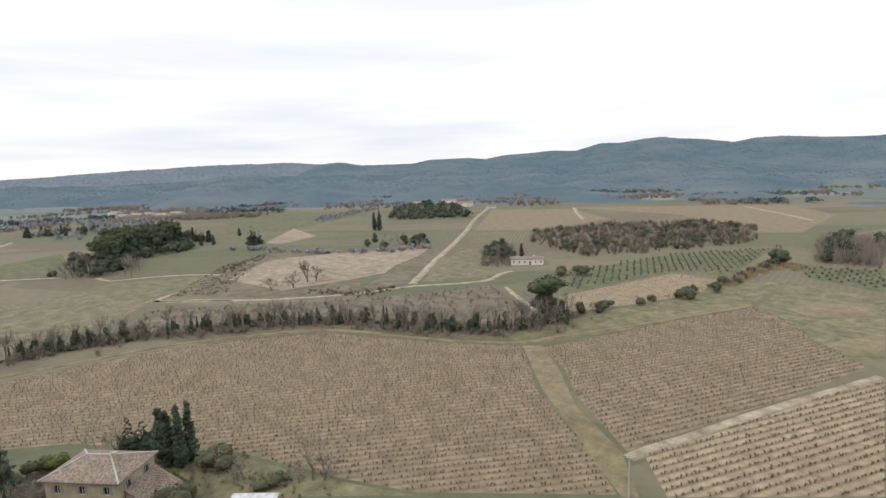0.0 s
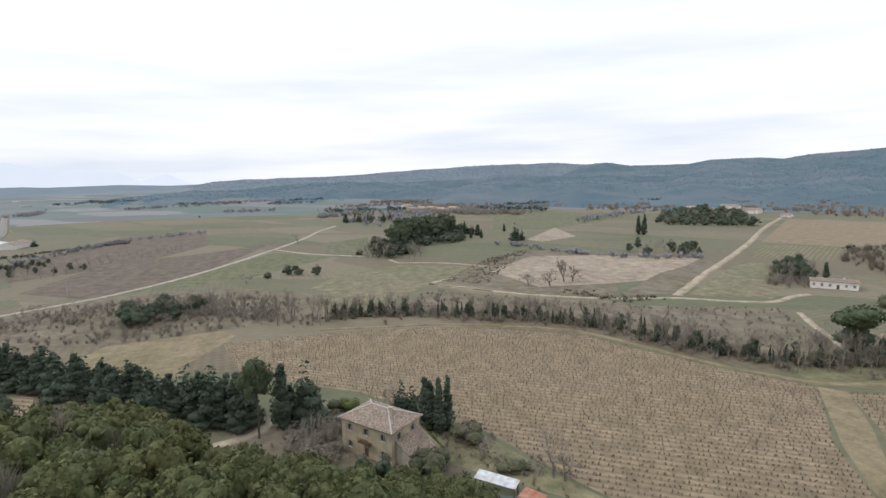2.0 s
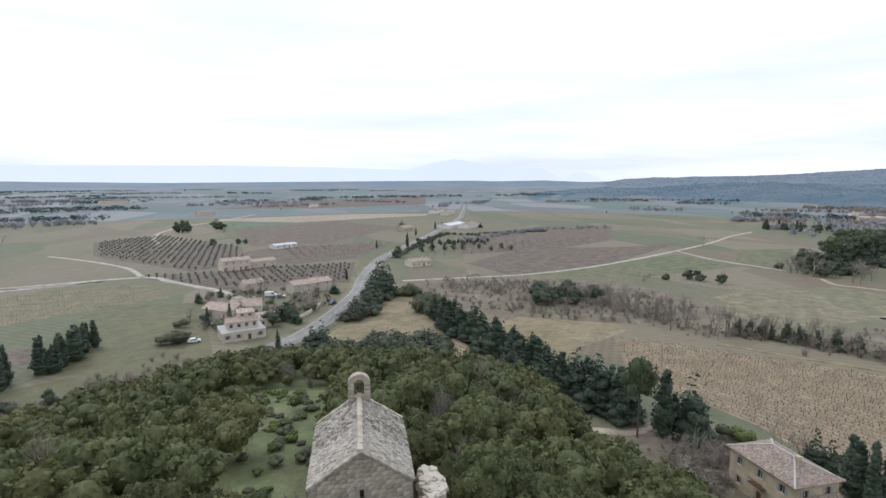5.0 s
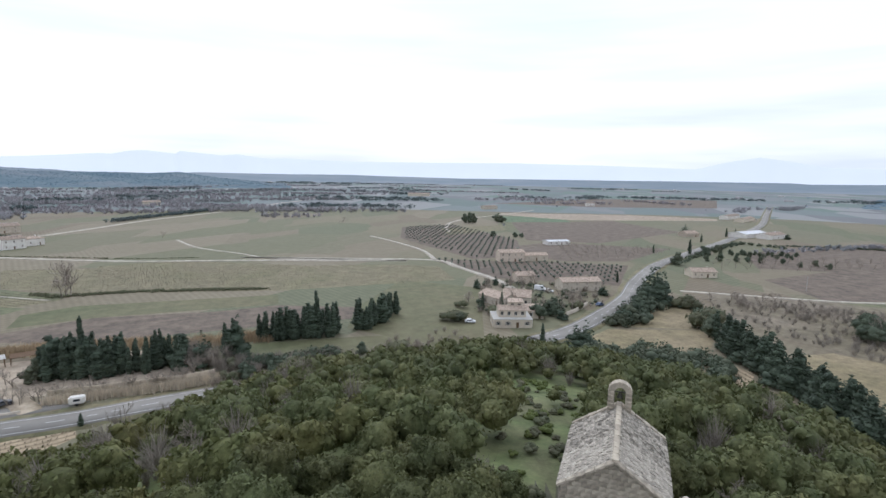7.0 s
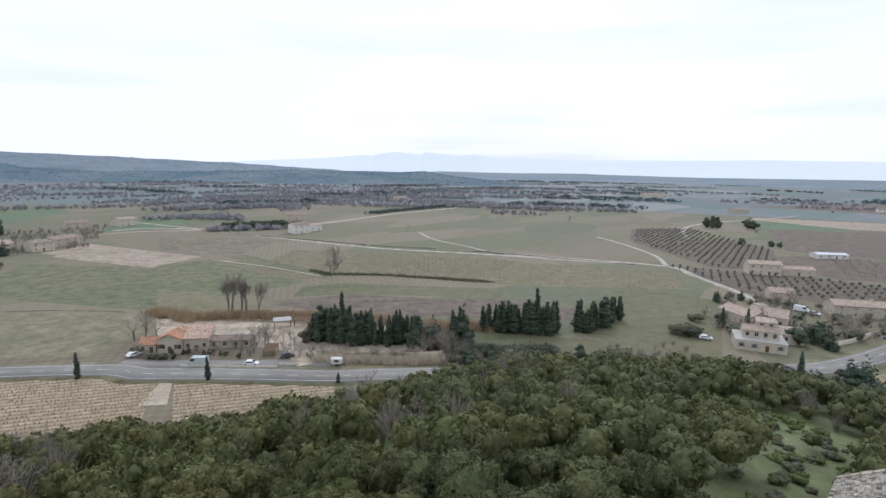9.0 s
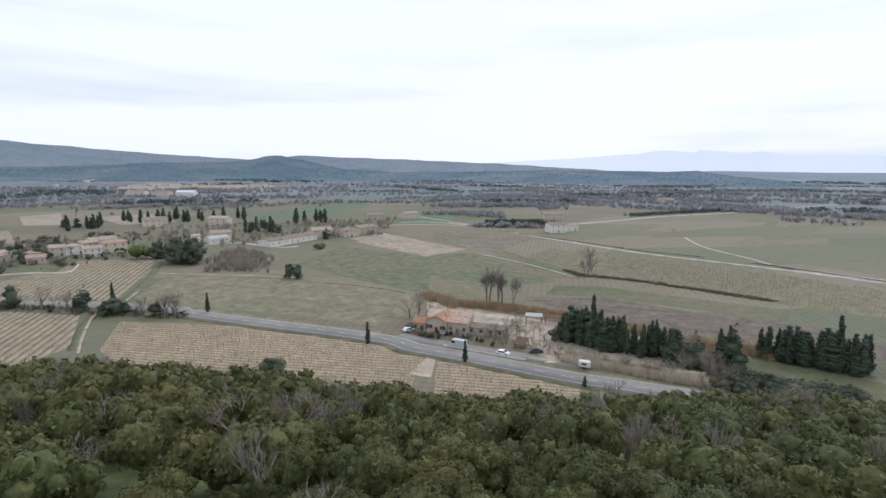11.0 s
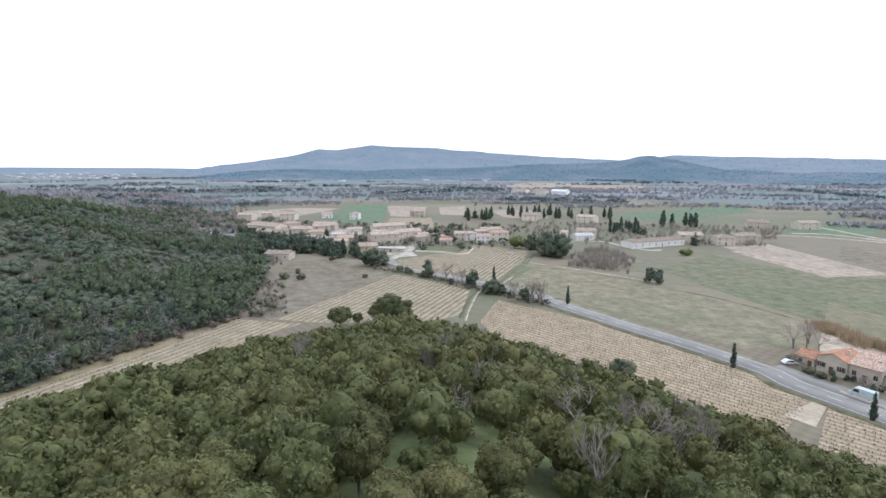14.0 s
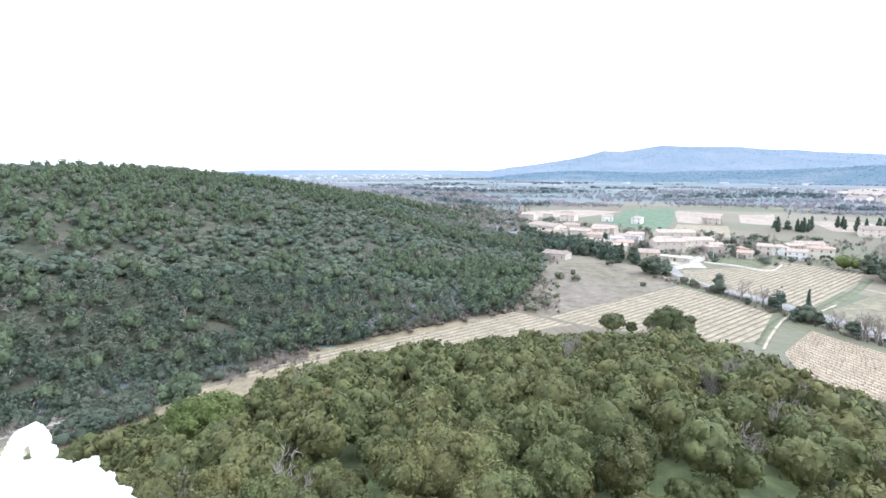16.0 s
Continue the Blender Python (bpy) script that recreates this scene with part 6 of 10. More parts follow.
spread_out([(-15.0, -296.6), (-45.9, -280.5), (-57.4, -331.9), (-40.2, -370.0), (-18.6, -336.2)], 220, 2.5, 6.0, "leafless trees of the dip", "twig", width=0.9)
spread_out([(120.9, -338.7), (38.9, -358.2), (29.9, -461.4), (155.4, -467.3)], 260, 2.0, 5.0, "leafless garden trees of the village", "twig")
spread_out([(213.8, -327.9), (106.5, -297.6), (158.3, -445.2), (300.2, -472.3)], 260, 2.5, 6.0, "leafless garden trees of the village", "twig")
spread_out([(12.0, -377.5), (-158.9, -397.7), (-218.8, -525.0), (17.0, -525.0)], 420, 3.0, 7.0, "leafless trees between the farms", "twig")
thicket([(-261.8, -421.6), (-267.2, -362.9), (-280.2, -300.2), (-288.5, -253.0), (-304.0, -216.1)], 420, 0.7, 0.4, 1.0, "dark rough grass along the country track", "bush", SCRUB_SHAPES)
thicket([(90.2, -268.7), (69.1, -259.2), (42.9, -243.5), (24.8, -228.1), (-0.6, -210.1)], 160, 1.5, 1.0, 3.0, "roadside brush", "scrub")
# bare trees and bushes standing along the road where the farm track crosses it
plant("mid_oak", 55.4, -251.2, 9.6, 1.0, label="ivy-dark evergreen tree at the roadside")
plant("conifer", 31.9, -236.5, 10.0, 1.1, label="brownish pointed tree at the roadside")
for x, y, h in [(45.1, -243.6, 10.6), (50.2, -247.0, 7.0), (36.1, -238.5, 8.5), (38.8, -240.0, 7.4), (40.6, -241.5, 7.1), (21.7, -226.4, 7.0), (17.7, -224.6, 6.5), (10.7, -220.2, 8.4), (2.6, -212.8, 9.0), (0.1, -211.5, 10.3), (-1.5, -209.8, 8.0)]:
    plant("bare", x, y, h, 1.0, label="leafless roadside tree with a spreading crown", group="bare trees at the road crossing")
for x, y, h in [(23.6, -228.4, 3.8), (21.0, -226.0, 4.4), (18.6, -225.0, 4.0), (6.1, -216.4, 5.8), (13.2, -221.8, 3.0), (41.5, -239.6, 3.4), (59.2, -255.4, 3.0)]:
    plant("mid_oak", x, y, h, 1.15, label="dull evergreen bush at the roadside", group="bushes at the road crossing")
spread_out([(-206.2, -22.1), (-207.4, 3.1), (-238.9, 31.1), (-287.0, 37.1), (-275.2, -26.4)], 140, 2.0, 5.0, "leafless garden trees of the hamlet", "twig")
spread_out([(-206.2, -22.1), (-207.4, 3.1), (-238.9, 31.1), (-287.0, 37.1), (-275.2, -26.4)], 60, 1.5, 3.5, "evergreen garden bushes of the hamlet", "hill_oak", SCRUB_SHAPES)
thicket([(-204.2, 32.3), (-210.1, 37.5), (-228.3, 46.8), (-244.0, 55.3)], 110, 1.8, 3.0, 5.5, "dense evergreens along the road", "hill_oak", SCRUB_SHAPES)
thicket([(-248.5, 59.0), (-244.2, 65.9), (-234.1, 71.0), (-207.3, 66.2)], 80, 2.0, 1.5, 3.5, "evergreen bushes beside the plot", "hill_oak", SCRUB_SHAPES)
thicket([(-497.8, 219.3), (-500.0, 256.3), (-493.4, 290.8)], 110, 1.2, 1.2, 2.4, "low dark hedge across the plain", "hill_oak", SCRUB_SHAPES)
thicket([(-362.0, 91.8), (-423.8, 125.5), (-463.6, 152.1), (-501.6, 180.6), (-477.4, 208.3)], 120, 1.6, 1.5, 4.0, "evergreen hedge beside the road", "hill_oak", SCRUB_SHAPES)
thicket([(-166.8, 13.8), (-163.1, 20.9), (-163.5, 31.9), (-169.6, 40.6), (-156.5, 55.2)], 160, 4.0, 2.0, 5.0, "mixed growth below the wood", "hill_oak", SCRUB_SHAPES)
SCRUB = [(-251.1, 83.2), (-250.8, 107.2), (-230.9, 123.3), (-212.1, 138.4), (-209.9, 165.0), (-192.9, 176.9)]
for x, y in zip(*along(SCRUB, 70, 9.0, SRNG)):
    plant("shrub", x, y, SRNG.uniform(2, 5), 1.3, group="shrubs of the scrub belt")

# Conifers near the old farmhouse
HEDGE = [(-182.2, 64.0), (-159.8, 67.6), (-137.6, 71.0), (-120.3, 74.5), (-105.2, 77.2), (-96.2, 77.2)]
line = smooth_line(HEDGE, 2.1)
for i, (x, y) in enumerate(line):
    for k in range(2):
        plant("conifer" if (i + k) % 3 else "wide_cypress", x + SRNG.normal(0, 0.8), y + SRNG.normal(0, 1.2) + k * 2.2, SRNG.uniform(8.5, 13.0), 1.35, group="row of dark conifers near the farmhouse")
for kind, x, y, h, w in (("pine", -87.6, 75.7, 19.1, 0.6), ("wide_cypress", -86.3, 81.6, 15.8, 1.0), ("wide_cypress", -86.0, 84.3, 9.9, 1.2), ("conifer", -83.8, 86.7, 15.6, 1.2),
                         ("conifer", -95.0, 76.5, 12.2, 1.0), ("bush", -80.6, 94.0, 3.2, 1.2), ("conifer", -65.5, 99.2, 8.6, 1.2), ("conifer", -63.2, 100.1, 8.4, 1.0),
                         ("wide_cypress", -57.7, 97.1, 11.9, 1.0), ("wide_cypress", -55.8, 95.6, 11.9, 1.0), ("cypress", -53.1, 95.1, 13.3, 1.3), ("cypress", -52.1, 97.3, 13.0, 1.3),
                         ("green_bush", -78.2, 95.3, 3.3, 1.3), ("bare", -69.5, 96.0, 10.0, 0.9), ("bare", -66.8, 97.7, 9.3, 0.8), ("bare", -72.3, 75.3, 11.2, 0.8),
                         ("shrub", -45.2, 93.1, 4.0, 1.6), ("bare", -39.5, 90.9, 4.5, 0.9), ("bare", -26.0, 90.2, 8.9, 1.0), ("bush", -31.6, 89.6, 1.6, 1.6), ("shrub", -28.2, 88.5, 2.8, 1.6), ("bush", -34.1, 87.6, 2.4, 1.8), ("shrub", -23.6, 89.2, 5.6, 1.5),
                         ("shrub", -69.5, 70.0, 6.6, 1.6), ("shrub", -65.8, 72.6, 5.3, 1.6), ("shrub", -78.2, 76.1, 4.6, 1.6), ("shrub", -72.0, 83.0, 5.2, 1.4), ("shrub", -40.1, 90.0, 4.4, 1.4), ("bush", -47.4, 81.3, 4.8, 1.5), ("bush", -45.9, 95.1, 4.1, 1.6),
                         ("mid_oak", -52.9, 73.5, 5.7, 1.1), ("mid_oak", -54.5, 69.1, 5.7, 1.1)):
    plant(kind, x, y, h, w)

# Pine by the stream and groves on the far side
for kind, x, y, h, w in (("pine", 36.4, 188.2, 17.8, 1.25), ("mid_oak", 37.2, 191.9, 13.1, 1.0), ("bush", 98.8, 210.4, 5.2, 1.2), ("bush", 118.2, 223.0, 4.5, 1.2), ("mid_oak", 179.7, 277.2, 11.0, 1.2),
                         ("bare", 34.8, 204.5, 9.3, 1.0), ("bush", 26.4, 178.7, 4.1, 1.5), ("bush", 40.3, 187.8, 4.3, 1.5), ("cypress", -68.3, 505.2, 18.1, 1.5), ("cypress", -63.2, 503.8, 19.7, 1.6),
                         ("cypress", -195.3, 493.3, 8.6, 2.2), ("conifer", -158.1, 424.6, 16.7, 1.2), ("conifer", -154.0, 430.4, 11.3, 1.0), ("bush", 58.5, 265.7, 5.3, 1.4), ("bush", 70.5, 266.7, 5.4, 1.4), ("cypress", 47.9, 326.3, 9.0, 2.0),
                         ("poplar", -72.6, 268.3, 13.4, 1.7), ("shrub", -68.7, 270.5, 8.5, 1.6), ("shrub", -76.4, 255.6, 8.6, 1.6), ("shrub", -86.2, 250.7, 7.0, 1.6), ("bare", -330.4, 342.7, 12.2, 1.2),
                         ("mid_oak", -227.9, 226.4, 6.5, 1.2), ("mid_oak", -224.5, 231.1, 6.0, 1.2), ("mid_oak", -221.0, 229.0, 5.0, 1.3), ("mid_oak", -211.3, 233.0, 7.0, 1.1), ("shrub", -230.0, 197.5, 6.0, 1.3), ("bush", -231.6, 214.5, 3.6, 1.3),
                         ("bush", -237.0, 308.3, 4.1, 1.2), ("bare", -233.0, 304.3, 7.4, 1.0)):
    plant(kind, x, y, h, w)


def copse(kinds, pts, n, low, high, rng, width=1.0, group="", label=""):
    """Trees scattered inside an outline."""
    p = np.array(pts)
    done = 0
    for k in range(n * 30):
        x, y = rng.uniform(p[:, 0].min(), p[:, 0].max()), rng.uniform(p[:, 1].min(), p[:, 1].max())
        if inside(pts, np.array([x]), np.array([y]))[0]:
            plant(kinds[rng.randint(len(kinds))], x, y, rng.uniform(low, high), width, group=group, label=label)
            done += 1
            if done == n:
                return


copse(["mid_oak", "pine", "pine", "conifer"], [(-205.9, 312.0), (-232.7, 387.4), (-224.0, 419.8), (-248.2, 497.9), (-271.3, 471.3), (-266.0, 413.5), (-245.2, 358.2)], 70, 15, 21, SRNG, 0.9, "trees of the far grove")
copse(["mid_oak", "bare"], [(-226.2, 306.6), (-211.7, 312.9), (-237.0, 345.9), (-244.0, 336.9)], 8, 8, 12, SRNG, 1.0, "trees of the far grove")
copse(["conifer", "wide_cypress"], [(-209.4, 423.0), (-191.0, 428.6), (-205.1, 467.3), (-231.1, 473.4)], 9, 9, 12, SRNG, 1.1, "conifers beside the far grove")
copse(["conifer", "wide_cypress"], [(-419.4, 518.1), (-367.4, 556.0), (-394.0, 595.1), (-450.7, 557.6)], 20, 9, 12, SRNG, 1.2, "row of far conifers")
copse(["mid_oak", "mid_oak", "bare"], [(-61.7, 621.1), (29.0, 619.1), (19.3, 750.4), (-23.0, 816.4), (-69.5, 745.0)], 42, 9, 14, SRNG, 1.2, "trees round the hilltop farm")
copse(["bare", "bare", "shrub", "bare"], [(66.7, 402.8), (90.5, 329.2), (152.9, 340.2), (218.6, 366.7), (252.8, 428.9), (229.6, 467.5), (136.8, 461.9), (79.1, 447.6)], 60, 5, 8, SRNG, 1.3, "trees of the bare copse")
copse(["bare", "mid_oak"], [(21.7, 301.2), (38.3, 302.0), (42.7, 350.6), (26.6, 341.7)], 10, 8, 12, SRNG, 1.1, "trees beside the white house")
copse(["bare", "bare", "mid_oak"], [(202.4, 283.7), (219.3, 259.1), (268.3, 315.9), (241.1, 333.9)], 26, 10, 16, SRNG, 1.0, "tall bare trees beside the olive plot")
copse(["bare", "mid_oak"], [(-59.4, 364.0), (-5.5, 384.0), (-10.1, 425.7), (-60.6, 421.4)], 22, 6, 9, SRNG, 1.0, "scattered trees across the plots")
copse(["bare", "mid_oak"], [(-204.2, 108.9), (-195.4, 121.4), (-195.7, 140.4), (-209.4, 153.7), (-221.8, 124.7)], 10, 6, 9, SRNG, 1.2, "trees of the scrub belt")

# Roadside trees and the hamlet's trees
for kind, x, y, h, w in (("conifer", -244.6, 54.4, 19.9, 1.35), ("conifer", -242.6, 57.6, 15.9, 1.2), ("mid_oak", -225.3, 44.3, 7.6, 1.2), ("mid_oak", -206.5, 35.7, 6.0, 1.3), ("mid_oak", -205.0, 32.4, 5.2, 1.2), ("mid_oak", -227.6, 47.8, 7.9, 1.2),
                         ("bush", -242.5, 64.1, 5.4, 1.3), ("bush", -239.2, 69.3, 6.5, 1.3), ("bush", -207.9, 65.2, 9.6, 1.2), ("cypress", -193.2, 64.5, 11.3, 1.6), ("mid_oak", -196.7, 63.4, 9.6, 1.0),
                         ("cypress", -169.9, 4.0, 9.0, 1.3), ("conifer", -170.3, 14.9, 9.8, 1.5), ("conifer", -171.4, 12.3, 4.9, 1.5), ("mid_oak", -366.8, 95.0, 8.8, 1.5), ("conifer", -561.8, 149.6, 13.4, 1.3),
                         ("cypress", -420.7, 90.3, 6.9, 1.5), ("cypress", -423.0, 117.0, 11.6, 1.5), ("cypress", -508.0, 149.8, 8.3, 1.5), ("cypress", -566.5, 190.0, 9.2, 1.5), ("cypress", -607.7, 212.8, 5.9, 1.5), ("conifer", -560.8, 244.0, 7.3, 1.7),
                         ("cypress", -220.6, -12.9, 7.5, 1.5), ("cypress", -292.5, 45.2, 6.5, 1.5), ("conifer", -257.4, 33.7, 6.6, 1.6), ("conifer", -268.2, -19.0, 5.4, 1.4), ("bare", -238.1, 16.6, 6.7, 1.6), ("bare", -240.6, 20.7, 6.2, 1.5), ("bare", -276.8, 0.8, 6.8, 1.5),
                         ("mid_oak", -207.4, 3.1, 7.5, 1.2), ("mid_oak", -212.2, 9.0, 6.5, 1.1), ("conifer", -207.9, 11.9, 7.1, 1.3), ("bush", -196.0, -27.6, 4.9, 1.6), ("bush", -195.8, -31.9, 3.8, 1.6), ("bush", -206.6, -14.8, 4.7, 1.4),
                         ("mid_oak", -621.1, -78.5, 14.1, 1.0), ("mid_oak", -620.6, -82.4, 12.8, 1.0), ("mid_oak", -621.7, -73.8, 12.8, 1.0), ("mid_oak", -641.1, -46.2, 13.2, 1.2), ("mid_oak", -641.9, -40.7, 10.4, 1.2), ("bare", -567.9, -216.9, 8.6, 1.3), ("bare", -385.6, -305.4, 6.8, 1.3),
                         ("mid_oak", -490.4, -17.7, 5.4, 1.3), ("mid_oak", -491.0, -12.4, 5.4, 1.3), ("mid_oak", -488.2, -39.4, 6.4, 1.2), ("bush", -227.3, 18.9, 4.1, 1.4)):
    plant(kind, x, y, h, w)
for kind, x, y, h, w in (("bare", -255.3, -7.5, 9.5, 1.1), ("bare", -258.0, -4.0, 8.0, 1.2), ("bare", -223.8, 17.0, 9.0, 1.15), ("bare", -226.5, 20.5, 8.2, 1.2), ("bare", -270.0, -0.6, 8.0, 1.2), ("shrub", -228.0, -28.0, 5.0, 1.5), ("bare", -214.0, -14.0, 6.0, 1.2),
                         ("conifer", -173.2, 18.3, 10.5, 1.5), ("conifer", -207.4, 35.1, 9.5, 1.6), ("mid_oak", -213.0, 38.5, 8.5, 1.15), ("conifer", -220.0, 41.5, 9.5, 1.5), ("mid_oak", -232.0, 46.5, 9.0, 1.1), ("conifer", -243.1, 48.7, 12.0, 1.4), ("conifer", -251.0, 54.0, 16.0, 1.2),
                         ("conifer", -262.0, 59.5, 13.0, 1.2), ("cypress", -215.0, -20.5, 8.0, 1.4), ("bush", -218.0, -30.0, 3.5, 1.5)):
    plant(kind, x, y, h, w)
for x, y in ((-387.4, 119.0), (-388.7, 127.6), (-390.4, 138.4), (-388.7, 145.9), (-389.9, 153.7), (-389.5, 168.5), (-377.0, 173.5), (-384.1, 186.2), (-374.3, 189.3)):
    plant("mid_oak", x, y, SRNG.uniform(4.0, 6.0), 1.1, label="small round evergreen tree in a row", group="row of round trees on the plain")
for x, y in zip(*along([(-423.8, 125.5), (-455.1, 146.9), (-486.7, 170.1)], 9, 2.0, SRNG)):
    plant("mid_oak", x, y, SRNG.uniform(4, 6), 1.2, group="hedge beside the road")

# Cypresses by the road and the dark groves behind the roadside house
for x, y, h in ((-11.2, -213.9, 8.0), (-53.9, -152.7, 7.6), (-73.7, -125.2, 6.9), (22.0, -245.7, 8.9)):
    plant("cypress", x, y, h, 1.25, label="slender clipped cypress beside the road", group="roadside cypresses")
plant("cypress", -93.0, -96.5, 3.1, 2.2, label="small clipped cypress beside the road")
for x, y, h, w in ((-141.2, -87.9, 13.2, 1.0), (-125.9, -97.4, 12.6, 0.9), (-134.0, -80.5, 5.5, 1.1)):
    plant("conifer", x, y, h, w, label="tall dark broad-based conifer by the paddock", group="dark cypress groves by the paddock")
GROVE = np.random.RandomState(8)
for t, lst in ((0, [(-113.2, -125.6), (-113.7, -122.5), (-115.5, -121.3), (-116.6, -119.2), (-117.7, -117.2), (-118.7, -115.3), (-119.7, -113.4), (-122.3, -113.1), (-117.8, -128.5), (-120.8, -125.1), (-123.1, -120.8), (-126.2, -117.5)]), (1, [(-123.6, -108.3), (-123.8, -105.8), (-126.7, -104.8), (-128.5, -103.8)]), (2, [(-130.9, -101.5), (-132.0, -99.5)]), (3, [(-141.6, -91.3), (-143.7, -89.8)]),
               (4, [(-157.8, -87.5), (-157.9, -84.6), (-159.2, -82.1), (-160.4, -80.0), (-161.5, -77.9), (-162.6, -75.8), (-163.8, -73.7), (-163.7, -71.0), (-166.1, -69.4), (-170.0, -67.9), (-165.8, -81.4), (-168.3, -76.8), (-170.8, -72.3)]), (5, [(-177.0, -60.9), (-178.2, -58.7), (-182.1, -57.4), (-187.7, -56.5), (-195.2, -56.1), (-201.0, -55.9)])):
    for x, y in lst:
        for k in range(3 if t != 2 else 2):
            plant("cypress" if GROVE.uniform() < 0.8 else "wide_cypress", x + GROVE.normal(0, 1.0), y + GROVE.normal(0, 1.0), GROVE.uniform(7.5, 12.0) if t != 2 else 9.5, 1.5 if k else 1.75, group="dark cypress groves by the paddock")
for x, y, h in ((-117.5, -119.8, 17.3), (-164.4, -72.6, 17.2), (-128.2, -104.3, 11.8)):
    plant("cypress", x, y, h, 1.0, group="dark cypress groves by the paddock")
for x, y, h in ((-116.1, -180.1, 15.4), (-116.0, -177.3, 17.1), (-117.6, -174.1, 16.7), (-118.1, -171.6, 17.5), (-123.4, -171.4, 13.9)):
    plant("poplar", x, y, h, 1.3, group="bare poplars")
for x, y in zip(*along([(-97.8, -121.8), (-103.0, -114.6), (-107.4, -108.2), (-112.6, -98.4), (-119.6, -89.8)], 44, 0.6, SRNG)):
    plant("bare", x, y, SRNG.uniform(3.2, 5.5), 1.0, group="bare hedge along the paddock")
for x, y in zip(*along([(-94.1, -138.0), (-100.9, -135.0), (-107.4, -133.3), (-104.3, -144.5)], 16, 2.0, SRNG)):
    plant("bare", x, y, SRNG.uniform(4, 6), 1.1, group="bare trees of the yard")
for x, y in zip(*along([(-123.8, -86.8), (-127.0, -80.9), (-131.7, -72.0), (-138.0, -60.0), (-149.1, -49.5), (-158.3, -37.6)], 40, 3.0, SRNG)):
    plant(("shrub", "mid_oak", "bush")[SRNG.randint(3)], x, y, SRNG.uniform(2.5, 5), 1.2, group="growth at the foot of the wood")
for x, y in zip(*along([(-76.8, -157.3), (-80.9, -149.4), (-84.6, -140.7), (-88.1, -134.1)], 14, 0.6, SRNG)):
    plant("mid_oak", x, y, SRNG.uniform(1.5, 2.2), 1.1, label="clipped dark hedge bush beside the road", group="hedge in front of the house")
for x, y in zip(*along([(-97.5, -198.0), (-103.1, -181.1), (-111.7, -174.6), (-126.2, -155.1), (-137.9, -135.8), (-150.5, -103.9)], 40, 1.2, SRNG)):
    plant("reed", x, y, SRNG.uniform(2.2, 3.4), 1.0, group="reeds behind the paddock")
for kind, x, y, h, w in (("bare", -194.3, -203.8, 10.8, 1.5), ("bare", -195.6, -202.4, 9.6, 1.6), ("bare", -193.0, -205.0, 9.0, 1.6), ("bare", -84.9, -179.4, 7.8, 1.4), ("mid_oak", -195.0, -27.7, 5.4, 1.4), ("bush", -22.5, -140.6, 4.9, 1.2), ("mid_oak", -22.3, -139.9, 5.6, 1.1),
                         ("grey_oak", 67.1, -163.8, 9.0, 1.1), ("grey_oak", 52.6, -172.6, 11.6, 1.15), ("grey_oak", 47.8, -172.6, 9.9, 1.0), ("grey_oak", 55.9, -170.7, 8.4, 0.9), ("grey_oak", 63.0, -169.5, 4.9, 1.0), ("pine", 101.8, -39.6, 11.7, 1.0),
                         ("mid_oak", 93.3, -276.3, 11.0, 1.5), ("mid_oak", 88.5, -278.4, 10.2, 1.3),
                         ("bush", 68.0, -260.7, 3.9, 1.0), ("bush", 73.6, -264.5, 3.6, 1.0), ("mid_oak", -4.0, -330.1, 16.3, 1.2), ("mid_oak", -11.3, -335.3, 14.7, 1.2), ("conifer", -7.6, -330.5, 18.1, 1.3), ("mid_oak", -0.4, -340.8, 11.3, 1.2), ("mid_oak", 7.3, -351.8, 10.8, 1.0),
                         ("bare", 0.6, -213.6, 10.2, 1.1), ("bare", 3.6, -213.3, 9.7, 1.1), ("bare", 7.8, -216.7, 6.9, 1.1), ("bare", 11.2, -222.2, 5.6, 1.2), ("mid_oak", 5.4, -216.9, 5.7, 1.0), ("mid_oak", 23.2, -225.1, 5.9, 1.2), ("mid_oak", 19.2, -223.4, 7.1, 1.2), ("mid_oak", 16.3, -223.8, 5.1, 1.2),
                         ("mid_oak", -51.8, -263.9, 7.8, 1.0), ("mid_oak", -55.3, -260.3, 8.0, 1.1), ("bush", 124.7, -234.8, 4.1, 1.2), ("bush", 124.5, -247.7, 2.9, 1.2), ("bush", 116.4, -235.7, 3.3, 1.2), ("bush", 121.0, -286.8, 3.3, 1.2), ("bush", 86.7, -245.2, 2.3, 1.2),
                         ("green_bush", 17.1, -355.6, 9.0, 1.2), ("conifer", -107.8, -397.5, 10.6, 1.3), ("green_bush", -90.1, -351.1, 4.9, 1.5)):
    plant(kind, x, y, h, w)
copse(["bare", "shrub", "bare"], [(-16.9, -302.1), (-44.0, -288.1), (-52.9, -325.2), (-38.8, -357.1), (-22.0, -332.2)], 22, 5, 8, SRNG, 1.2, "bare trees of the dip")
copse(["mid_oak", "bush", "shrub"], [(146.3, -189.2), (105.9, -169.5), (97.5, -182.2), (123.5, -223.6), (156.2, -245.4), (171.5, -223.2)], 30, 2, 4.5, SRNG, 1.2, "scrub at the wood's edge")

